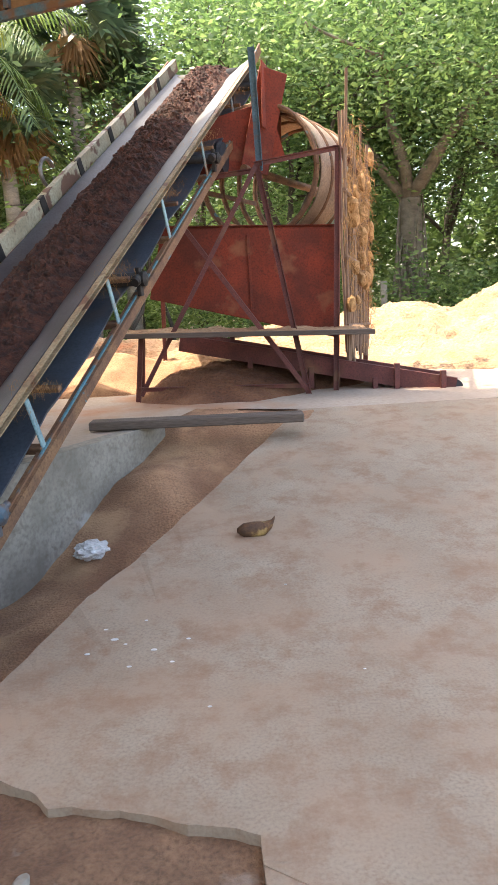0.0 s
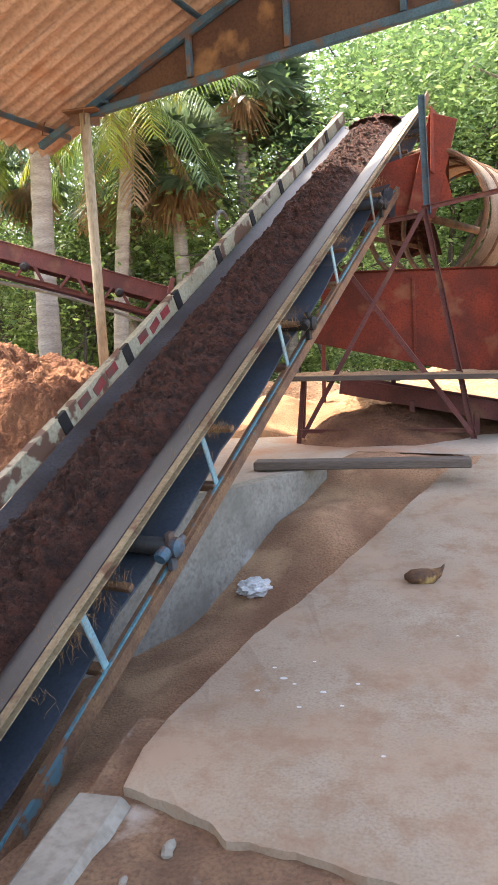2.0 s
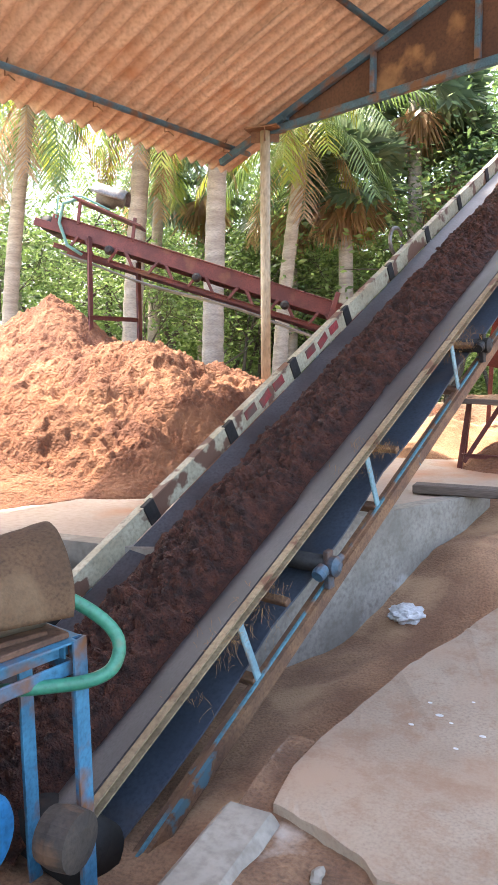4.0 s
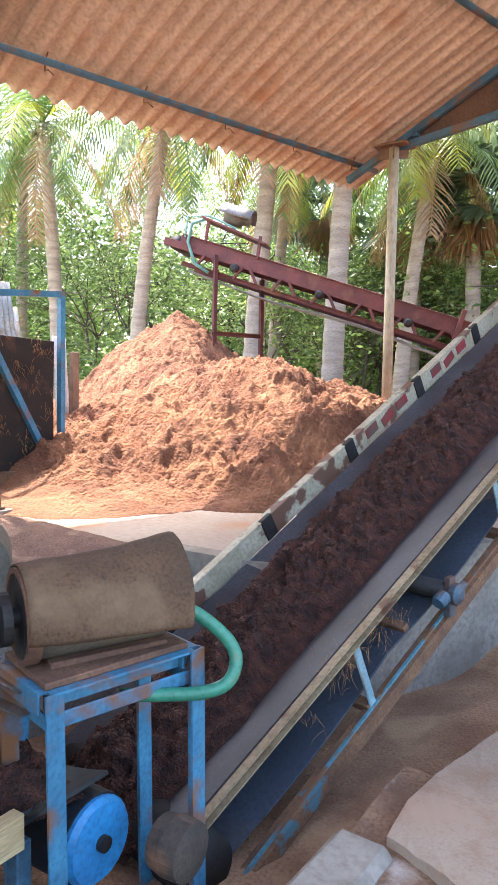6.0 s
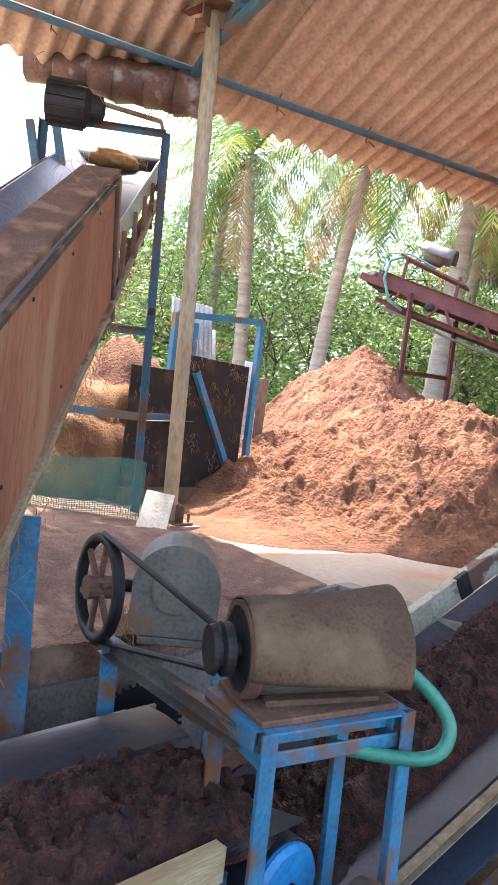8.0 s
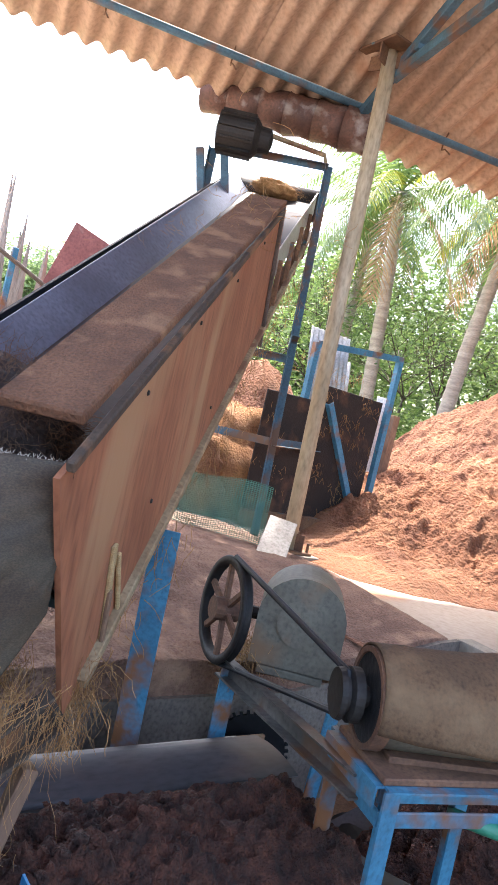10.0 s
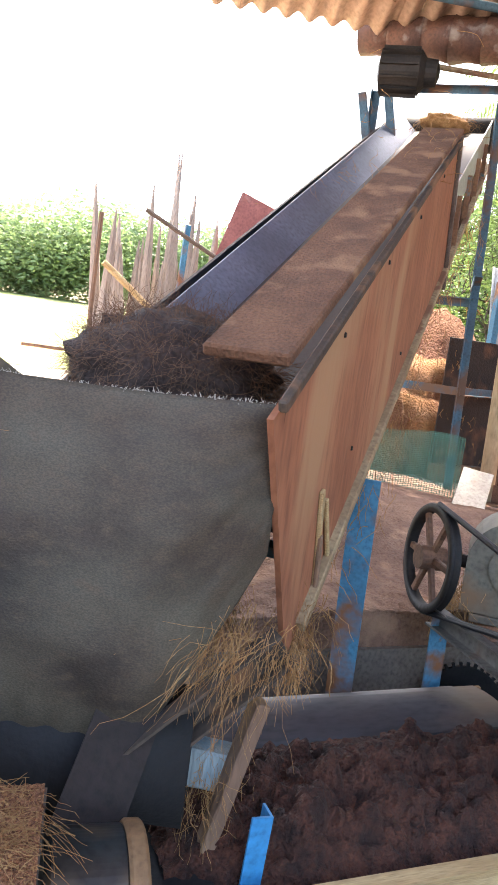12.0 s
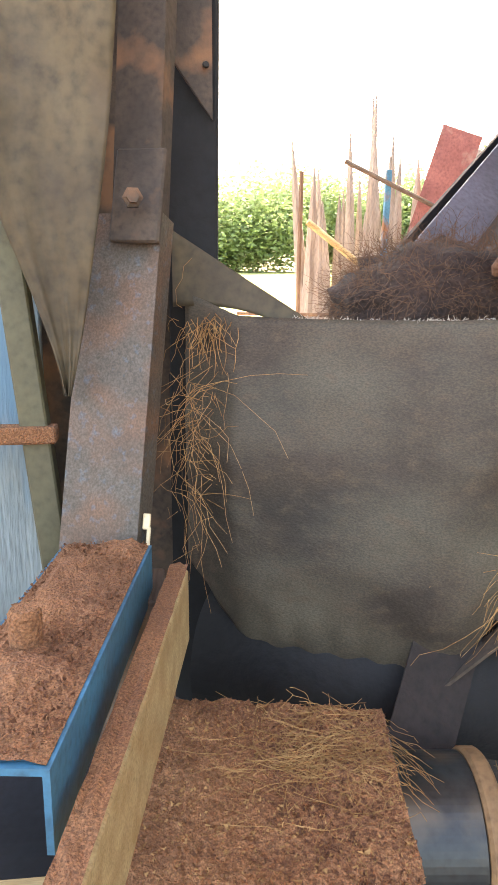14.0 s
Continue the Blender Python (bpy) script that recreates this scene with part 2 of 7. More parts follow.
def basis(d, up=(0, 0, 1)):
    """A matrix whose x runs along d and whose z is as near to up as it can be."""
    d = V(d).normalized()
    up = V(up)
    if abs(d.dot(up.normalized())) > 0.999:
        up = V((0, 1, 0))
    s = up.cross(d).normalized()
    u = d.cross(s)
    return Matrix((d, s, u)).transposed()


def add_box(bm, size, m=Matrix(), bevel=0.0, jitter=0.0):
    r = bmesh.ops.create_cube(bm, size=1.0)
    for v in r["verts"]:
        v.co = V((v.co.x * size[0], v.co.y * size[1], v.co.z * size[2]))
        if jitter:
            v.co += V([random.uniform(-jitter, jitter) for _ in range(3)])
    if bevel:
        es = {e for v in r["verts"] for e in v.link_edges}
        o = bmesh.ops.bevel(bm, geom=list(es), offset=bevel, segments=1, affect="EDGES")
        vs = list({v for f in o["faces"] for v in f.verts} | {v for v in r["verts"] if v.is_valid})
    else:
        vs = r["verts"]
    bmesh.ops.transform(bm, matrix=m, verts=vs)
    return bm


def box(size, m=Matrix(), bevel=0.004):
    return add_box(bmesh.new(), size, m, bevel)


def along(a, b, up=(0, 0, 1)):
    """The middle of the way from a to b as a pose whose x points along it."""
    a, b = V(a), V(b)
    return Matrix.Translation((a + b) / 2) @ basis(b - a, up).to_4x4()


def bar(a, b, w, h, up=(0, 0, 1), bevel=0.004, bm=None):
    """A square bar from a to b: w across, h along up."""
    return add_box(bm or bmesh.new(), ((V(b) - V(a)).length, w, h), along(a, b, up), bevel)


def extrude(profile, a, b, up, bm=None):
    """A profile of (across, up) points drawn out from a to b."""
    bm = bm or bmesh.new()
    m = along(a, b, up)
    n = (V(b) - V(a)).length / 2
    ends = [[bm.verts.new(m @ V((x, y, z))) for y, z in profile] for x in (-n, n)]
    k = len(profile)
    fs = [bm.faces.new((ends[0][i], ends[0][(i + 1) % k], ends[1][(i + 1) % k], ends[1][i])) for i in range(k)]
    fs += [bm.faces.new(ends[0]), bm.faces.new(ends[1][::-1])]
    bmesh.ops.recalc_face_normals(bm, faces=fs)
    return bm


def angle_iron(a, b, w, t=0.006, up=(0, 0, 1), flip=1, bm=None):
    """An L of two flanges w wide."""
    h = w / 2
    p = [(-h, h), (h, h), (h, -h), (h - t, -h), (h - t, h - t), (-h, h - t)]
    return extrude([(flip * y, z) for y, z in p], a, b, up, bm)


def channel(a, b, web, fl, t=0.007, up=(0, 0, 1), side=1, bm=None):
    """A U of a web standing along up with two flanges that point to one side."""
    h = web / 2
    p = [(-t / 2, h), (fl, h), (fl, h - t), (t / 2, h - t), (t / 2, t - h), (fl, t - h), (fl, -h), (-t / 2, -h)]
    return extrude([(side * y, z) for y, z in p], a, b, up, bm)


def tube(points, r, seg=12, bm=None, r_end=None, wob=0.0):
    """A round tube along points, tapering to r_end."""
    bm = bm or bmesh.new()
    pts = [V(p) for p in points]
    r_end = r if r_end is None else r_end
    rings = []
    side = None
    for i, p in enumerate(pts):
        d = (pts[min(i + 1, len(pts) - 1)] - pts[max(i - 1, 0)]).normalized()
        if side is None:
            side = d.orthogonal().normalized()
        side = (side - d * side.dot(d)).normalized()
        o = d.cross(side)
        q = r + (r_end - r) * i / max(1, len(pts) - 1)
        q *= 1 + random.uniform(-wob, wob)
        rings.append([bm.verts.new(p + q * (math.cos(2 * math.pi * k / seg) * side + math.sin(2 * math.pi * k / seg) * o)) for k in range(seg)])
    for a, b in zip(rings, rings[1:]):
        for k in range(seg):
            bm.faces.new((a[k], a[(k + 1) % seg], b[(k + 1) % seg], b[k]))
    for ring, rev in ((rings[0], True), (rings[-1], False)):
        bm.faces.new(ring[::-1] if rev else ring)
    return bm


def lathe(profile, m=Matrix(), seg=24, bm=None, caps=True):
    """A turned body: profile of (distance along z, radius)."""
    bm = bm or bmesh.new()
    rings = [[bm.verts.new(m @ V((r * math.cos(2 * math.pi * k / seg), r * math.sin(2 * math.pi * k / seg), z))) for k in range(seg)] for z, r in profile]
    for a, b in zip(rings, rings[1:]):
        for k in range(seg):
            bm.faces.new((a[k], a[(k + 1) % seg], b[(k + 1) % seg], b[k]))
    if caps:
        bm.faces.new(rings[0][::-1])
        bm.faces.new(rings[-1])
    return bm


def axis_pose(at, d):
    """A pose at a point whose z runs along d."""
    return Matrix.Translation(at) @ V(d).to_track_quat("Z", "Y").to_matrix().to_4x4()


def sheet(fn, nu, nv, thick=0.0, bm=None):
    """A grid from fn(u, v), both 0 to 1, given a thickness below it."""
    bm = bm or bmesh.new()
    g = [[bm.verts.new(fn(i / nu, j / nv)) for j in range(nv + 1)] for i in range(nu + 1)]
    for i in range(nu):
        for j in range(nv):
            bm.faces.new((g[i][j], g[i + 1][j], g[i + 1][j + 1], g[i][j + 1]))
    if thick:
        bm.normal_update()
        bmesh.ops.solidify(bm, geom=bm.faces[:], thickness=thick)
    return bm


def prism(poly, z0, z1, bm=None):
    """An upright block over a plan polygon; z1 may be a function of (x, y)."""
    bm = bm or bmesh.new()
    top = z1 if callable(z1) else (lambda x, y: z1)
    a = [bm.verts.new((x, y, z0)) for x, y in poly]
    b = [bm.verts.new((x, y, top(x, y))) for x, y in poly]
    n = len(poly)
    for i in range(n):
        bm.faces.new((a[i], a[(i + 1) % n], b[(i + 1) % n], b[i]))
    bm.faces.new(a[::-1])
    bm.faces.new(b)
    bmesh.ops.recalc_face_normals(bm, faces=bm.faces[:])
    return bm


def fbm(p, s, o=4):
    return noise.fractal(V(p) * s, 1.0, 2.0, o)


def tufts(bm, at, n, length, spread, r=0.0012, droop=0.5, way=(0, 0, -1), curl=0.5):
    """Loose strands that hang and curl from a patch."""
    for _ in range(n):
        p = V(at) + V([random.gauss(0, s) for s in spread])
        d = (V(way) + V([random.gauss(0, curl) for _ in range(3)])).normalized()
        L = length * random.uniform(0.4, 1.3)
        pts = [p]
        for k in range(5):
            d = (d + V([random.gauss(0, 0.28) for _ in range(3)]) + V((0, 0, -droop * 0.25))).normalized()
            p = p + d * L / 5
            pts.append(p)
        tube(pts, r, 3, bm, r * 0.6)
    return bm

# ---------------------------------------------------------------- setting
YZ = 0.44  # level of the yard; the slab beside the pit lies at 0 and climbs to it
EDGE = [(-1.08, -6.0), (-1.06, 1.9), (-0.98, 2.45), (-0.80, 3.08), (-0.57, 3.6), (-0.36, 4.15), (-0.06, 4.9), (0.36, 5.85)]


def slab_z(x, y):
    return 0.0 if y < 2.5 else min(YZ + 0.004, 0.075 * (y - 2.5) + 0.0172 * (y - 2.5) ** 2)


def ramp_z(x, y):
    """Level of the yard, which dips towards the cross belt."""
    a, b = max(0.0, min(1.0, (x + 4.3) / 1.42)), max(0.0, min(1.0, (3.05 - y) / 1.2))
    return YZ - 0.24 * a * a * (3 - 2 * a) * b * b * (3 - 2 * b)


def build_ground():
    bm = bmesh.new()
    far = 600
    quads = [[(-far, -far), (-4.3, -far), (-4.3, far), (-far, far)], [(9.0, -far), (far, -far), (far, far), (9.0, far)], [(-4.3, -far), (9.0, -far), (9.0, -6.2), (-4.3, -6.2)]]
    rim = [(-4.3, 3.05), (-2.0, 3.05), (-0.70, 5.50), (-0.5, 6.2), (0.36, 5.85), (3.2, 6.0), (9.0, 6.0)]
    quads += [[p, q, (q[0], far), (p[0], far)] for p, q in zip(rim, rim[1:])]
    for quad in quads:
        bm.faces.new([bm.verts.new((x, y, YZ)) for x, y in quad])
    bmesh.ops.remove_doubles(bm, verts=bm.verts[:], dist=0.001)
    bmesh.ops.recalc_face_normals(bm, faces=bm.faces[:])
    tagged(link("ground", bm, YARD), "pale dusty yard of earth and old concrete strewn with coir pith", "ground", kind="structure")
    # faces of the yard's edge round the pit
    ramp = sheet(lambda u, v: V((-4.3 + 1.42 * u, -6.2 + 9.25 * v, ramp_z(-4.3 + 1.42 * u, -6.2 + 9.25 * v))), 20, 110)
    tagged(link("yard_ramp", ramp, YARD, smooth=True), "dusty yard dipping towards the cross belt", "ground", kind="structure")
    side = sheet(lambda u, v: V((-2.88, -6.2 + 9.25 * u, -0.9 + (ramp_z(-2.88, -6.2 + 9.25 * u) + 0.903) * v)), 60, 4, 0.03)
    tagged(link("retaining_wall_1", side, SHADEWALL), "rendered edge of the yard beside the cross belt, shadow painted into its colour", "wall", kind="structure")
    for i, (a, b) in enumerate((((-2.9, 3.05), (-2.0, 3.05)), ((-2.0, 3.05), (-0.70, 5.50)))):
        d = (V((*b, 0)) - V((*a, 0))).normalized()
        n = V((-d.y, d.x, 0)) * 0.12
        poly = [a, b, (b[0] + n.x, b[1] + n.y), (a[0] + n.x, a[1] + n.y)]
        tagged(link("retaining_wall_%d" % (i + 2), prism(poly, -0.9, YZ + 0.006), WALLCON), "grey rendered concrete retaining wall of the conveyor pit", "wall", kind="structure")
    # floor of the pit: heaped pith that climbs to the far end

    def floor(u, v):
        y = -6.2 + 13.2 * v
        x = -2.9 + 4.9 * u
        z = min(0.42, -0.36 + 0.37 * max(0.0, y - 4.1) + 0.2 * max(0.0, min(1.0, (x + 1.5) / 0.9)) * max(0.0, min(1.0, (y - 2.2) / 1.2))) + 0.03 * fbm((x, y, 0), 1.3) + 0.018 * fbm((x, y, 3), 7.0) - 0.5 * max(0.0, min(1.0, (x - 0.41 * y + 1.90) / 0.3))
        hump = math.exp(-((x + 0.75) ** 2 + (y - 4.75) ** 2) / 0.08)
        return V((x, y, z + 0.12 * hump))
    tagged(link("pit_floor", sheet(floor, 90, 240), SAND, smooth=True), "brown coir pith lying deep on the floor of the pit", "pith floor", kind="stuff")


def build_slab():
    # concrete apron whose near corner has broken away
    bm = bmesh.new()
    rag = [(-1.06, 1.95)]
    left = []
    for (x0, y0), (x1, y1) in zip(EDGE[1:], EDGE[2:]):
        for k in range(8):
            f = k / 8
            left.append((x0 + (x1 - x0) * f + 0.012 * fbm((x0 + f, y0, f), 3.0), y0 + (y1 - y0) * f))
    left.append(EDGE[-1])
    near = []
    pts = [(-1.0, 1.93), (-0.85, 1.90), (-0.69, 1.81), (-0.62, 1.745), (-0.42, 1.725), (-0.23, 1.655), (-0.04, 1.61), (-0.03, 1.45), (0.0, 1.2), (0.06, 0.6), (3.0, 0.4), (9.0, 0.3)]
    for (x0, y0), (x1, y1) in zip(pts, pts[1:]):
        n = 6 if x1 < 1 else 2
        for k in range(n):
            f = k / n
            x, y = x0 + (x1 - x0) * f, y0 + (y1 - y0) * f
            near.append((x, y + (0.02 * fbm((x, y, 2), 6.0) if x1 < 1 else 0)))
    rim = left[4:] + [(3.2, 6.0), (9.0, 6.0)] + [(9.0, 0.3)] + near[::-1]

    def inside(x, y):
        c = False
        for (x0, y0), (x1, y1) in zip(rim, rim[1:] + rim[:1]):
            if (y0 > y) != (y1 > y) and x < (x1 - x0) * (y - y0) / (y1 - y0) + x0:
                c = not c
        return c
    vs = [bm.verts.new((x, y, slab_z(x, y) - random.uniform(0, 0.008))) for x, y in rim]
    es = [bm.edges.new((vs[i], vs[(i + 1) % len(vs)])) for i in range(len(vs))]
    inner = []
    bmesh.ops.triangle_fill(bm, edges=es, use_beauty=True, normal=(0, 0, 1))
    for y in np.arange(1.0, 6.0, 0.5):
        bmesh.ops.bisect_plane(bm, geom=bm.verts[:] + bm.edges[:] + bm.faces[:], plane_co=(0, y, 0), plane_no=(0, 1, 0))
    for v in bm.verts:
        if all(abs(v.co.x - x) > 1e-4 or abs(v.co.y - y) > 1e-4 for x, y in rim):
            v.co.z = slab_z(v.co.x, v.co.y)
    for f in bm.faces:
        if f.normal.z < 0:
            f.normal_flip()
    r = bmesh.ops.extrude_face_region(bm, geom=bm.faces[:])
    low = [g for g in r["geom"] if isinstance(g, bmesh.types.BMVert)]
    for v in low:
        v.co.z -= 0.30 if v.co.y > 2.1 else 0.13
        if v.co.y > 2.1 and v.co.x < 0.3:
            v.co.x += random.uniform(-0.03, 0.01)
    bmesh.ops.recalc_face_normals(bm, faces=bm.faces[:])
    tagged(link("concrete_slab", bm, CONCRETE), "worn pale concrete apron, stained brown, with a broken edge", "concrete floor", kind="structure")
    for k in range(12):
        x, y, r = ((-0.61, 2.70, 0.02), (-0.44, 2.61, 0.016), (-0.56, 2.66, 0.010), (-0.31, 2.68, 0.012), (-0.66, 2.78, 0.012), (-0.5, 2.84, 0.009), (-0.36, 2.52, 0.011), (-0.7, 2.6, 0.014), (0.1, 3.1, 0.008), (-0.2, 2.2, 0.010), (0.35, 2.4, 0.007), (-0.52, 2.5, 0.012))[k]
        r *= 0.55
        sp = lathe([(0, r), (0.0015, r * 0.9)], Matrix.Translation((x, y, slab_z(x, y) + 0.001)) @ Matrix.Diagonal((1.5, 1.0, 1.0, 1.0)), 12)
        tagged(link("paint_spot", sp, WHITE), "dried splash of whitewash on the concrete", "paint spot", "splashes on the slab", "structure")
    # earth in the broken corner and under the walker

    kerb = bar((-1.10, 0.9, -0.115), (-1.06, 1.93, -0.10), 0.20, 0.19, bevel=0.03)
    tagged(link("kerb_block", kerb, WALLCON), "rough whitish concrete kerb at the pit's edge", "kerb", kind="structure")
    for x, y, r in ((-0.78, 1.72, 0.028), (-0.62, 1.5, 0.03), (-0.70, 1.55, 0.012), (-0.52, 1.44, 0.014), (-0.86, 1.58, 0.016), (-0.4, 1.38, 0.012), (-0.28, 1.42, 0.01)):
        st = bmesh.new()
        q = bmesh.ops.create_icosphere(st, subdivisions=2, radius=r)
        for w in q["verts"]:
            w.co = V((w.co.x * 0.8, w.co.y * 1.2, w.co.z * 0.7)) * (1 + 0.5 * fbm(w.co + V((x, y, 0)), 30.0))
        o = tagged(link("rubble_stone", st, WALLCON), "small pale stone bedded in the earth", "stone", "stones in the broken corner")
        o.location = (x, y, -0.03)

    def soil(u, v):
        x, y = -1.12 + 10.0 * u ** 2, -6.2 + 8.6 * v
        return V((x, y, -0.032 + 0.016 * fbm((x, y, 0), 3.0) + 0.008 * fbm((x, y, 5), 14.0)))
    tagged(link("broken_earth", sheet(soil, 90, 150), EARTH, smooth=True), "bare brown earth and rubble where the concrete broke", "earth", kind="structure")


# ---------------------------------------------------------------- main conveyor
CO = V((-0.934, 4.3, 1.43))
CD = V((0.2225, 0.8368, 0.5002)).normalized()
CA = V((-math.cos(radians(14.9)), math.sin(radians(14.9)), 0))
CU = V((-0.1286, -0.4834, 0.8659))


def cv(s, a, h):
    """A point of the conveyor: s up its slope, a across from its near rail, h square to it."""
    return CO + CD * s + CA * a + CU * h


def trough(a):
    """Height of the belt across the conveyor."""
    if a < 0.34:
        return -0.02 - 0.15 * (a - 0.03) / 0.31
    if a > 0.70:
        return -0.17 + 0.08 * (a - 0.70) / 0.25
    return -0.17


def build_conveyor():
    t = thing("belt_conveyor", cv(-2.9, 0.5, -0.4), "long inclined belt conveyor with chipped cream and rusty rails", "conveyor")
    inv = Matrix.Translation(-t.location)

    def add(name, bm, m, label="", parent=None, smooth=False):
        bm.transform(inv)
        return part(name, bm, m, parent or t, label, smooth)
    S0, S1 = -3.1, 5.12
    add("belt", sheet(lambda u, v: cv(S0 + (S1 - S0) * u, 0.03 + 0.92 * v, trough(0.03 + 0.92 * v)), 60, 24, 0.012), TROUGH, "smooth grey rubber belt bent into a trough")
    # return belt under it, sagging between its rollers
    add("return_belt", sheet(lambda u, v: cv(S0 + (S1 - S0) * u, 0.05 + 0.9 * v, -0.29 - 0.035 * abs(math.sin(math.pi * u * 7)) + 0.015 * math.sin(v * 3.1)), 84, 6, 0.012), SLATE, "slack dark blue-black return belt")
    near = bmesh.new()
    channel(cv(S0, 0.0, -0.022), cv(S1, 0.0, -0.022), 0.042, 0.03, 0.006, CU, -1, near)
    add("near_rail", near, YELLOWRAIL, "yellowed rusty channel rail with coir caught on it")
    for k in range(10):
        s0 = -2.35 + k * 0.77
        far = bmesh.new()
        add_box(far, (0.74, 0.055, 0.010), Matrix.Translation(cv(s0 + 0.37, 1.0, 0.016)) @ basis(CD, CU).to_4x4(), 0.003)
        add_box(far, (0.74, 0.012, 0.125), Matrix.Translation(cv(s0 + 0.37, 0.985, -0.045)) @ basis(CD, CU).to_4x4(), 0.003)
        plate = add("far_rail_plate", far, RAILPAINT, "cream rail plate, paint flaking to rust")
        add("joint_plate", bar(cv(s0 - 0.055, 0.985, -0.04), cv(s0 + 0.03, 0.985, -0.04), 0.03, 0.13, CU), DARKIRON)
        if k in (2, 3):
            for q in range(3):
                add("red_paint_mark", bar(cv(s0 + 0.15 + 0.17 * q, 0.977, -0.035 - 0.02 * (q % 2)), cv(s0 + 0.27 + 0.17 * q, 0.977, -0.03), 0.004, 0.06, CU, 0), REDPAINT, "worn red painted mark", plate)
    for a in (0.0, 1.0):
        rail = add("lower_rail", angle_iron(cv(S0, a, -0.40), cv(S1 - 0.25, a, -0.40), 0.065, 0.007, CU, 1 if a else -1), RUSTY, "rusty angle rail with worn turquoise paint")
        if a == 0.0:
            add("paint_edge", bar(cv(S0 + 0.1, -0.006, -0.372), cv(S1 - 0.4, -0.006, -0.372), 0.012, 0.034, CU, 0.0), TEALWORN, "turquoise paint worn to rust", rail)
    for k in range(7):
        s = -2.12 + 1.19 * k
        for a in (0.0, 1.0):
            add("strut", bar(cv(s, a, -0.07), cv(s - 0.03, a, -0.38), 0.012, 0.04, CD), PALEBLUE, "flat strut of pale blue worn paint")
        add("cross_bar", bar(cv(s - 0.04, 0.0, -0.365), cv(s - 0.04, 1.0, -0.365), 0.045, 0.045, CU), RUSTY)
        add("idler_frame", bar(cv(s + 0.3, 0.0, -0.23), cv(s + 0.3, 1.0, -0.23), 0.04, 0.03, CU), RUSTY)
    for k in range(4):
        s = -1.52 + 2.15 * k
        r = add("return_roller", tube([cv(s, -0.02, -0.27), cv(s, 1.02, -0.27)], 0.045, 16), DARKIRON, "greasy return roller", smooth=True)
        brk = bmesh.new()
        bar(cv(s - 0.05, -0.035, -0.37), cv(s + 0.03, -0.035, -0.2), 0.05, 0.03, CA, bm=brk)
        lathe([(0, 0.032), (0.03, 0.05), (0.06, 0.05), (0.075, 0.02)], axis_pose(cv(s, -0.02, -0.27), -CA), 16, brk)
        tube([cv(s - 0.11, -0.05, -0.25), cv(s + 0.09, -0.05, -0.29)], 0.018, 10, brk)
        lathe([(0, 0.03), (0.02, 0.036), (0.06, 0.03)], axis_pose(cv(s - 0.12, -0.05, -0.23), CD), 12, brk)
        add("roller_bearing", brk, DULLBLUE if k < 1 else DARKIRON, "take-up bearing in peeling blue paint" if k < 1 else "black take-up bearing", r)
    add("head_drum", tube([cv(S1 - 0.05, 0.02, -0.22), cv(S1 - 0.05, 0.98, -0.22)], 0.12, 24), DARKIRON, smooth=True)
    add("tail_drum", tube([cv(S0 + 0.03, 0.02, -0.22), cv(S0 + 0.03, 0.98, -0.22)], 0.12, 24), DARKIRON, smooth=True)
    add("head_cheek", bar(cv(S1 - 0.35, -0.03, -0.03), cv(S1 + 0.14, -0.03, 0.02), 0.02, 0.1, CU), RUSTY)
    add("head_cheek", bar(cv(S1 - 0.3, 1.05, -0.05), cv(S1 + 0.12, 1.05, -0.02), 0.02, 0.1, CU), RUSTY)
    fl = bmesh.new()
    for k in range(36):
        s = random.uniform(-2.9, 4.8) if k % 6 == 0 else -2.12 + 1.19 * (k % 7) + random.gauss(0.05, 0.08)
        tufts(fl, cv(s, -0.015, -0.045), 30, 0.06, (0.06, 0.03, 0.015), 0.0006)
    add("caught_fibre", fl, FIBRE, "wisps of coir hanging from the rail")["kind"] = "stuff"
    # wheel beside the head
    add("guide_wheel", lathe([(0, 0.05), (0.01, 0.14), (0.05, 0.15), (0.09, 0.14), (0.10, 0.05)], axis_pose(cv(3.2, -0.02, -0.42), CA), 24), RUBBER, "black rubber wheel")
    add("belt_ring", tube([cv(1.9 + 0.11 * math.cos(a), 1.09, 0.06 + 0.11 * math.sin(a)) for a in np.linspace(0, 5.6, 20)], 0.016, 8), STEEL, "bent pipe loop")


REDPAINT = mat("red_mark", (0.40, 0.045, 0.045), (0.22, 0.03, 0.03), 0.6, scale=8, fine=70, bump=0.2, patch=(0.12, 0.07, 0.05), patch_at=0.53, bumpd=0.004)
PALEBLUE = mat("pale_blue_paint", (0.25, 0.42, 0.46), (0.17, 0.30, 0.34), 0.55, scale=8, fine=70, bump=0.2, patch=(0.18, 0.10, 0.06), patch_at=0.62, bumpd=0.004)

PITH_SPEED = 0.45
MOVERS = []


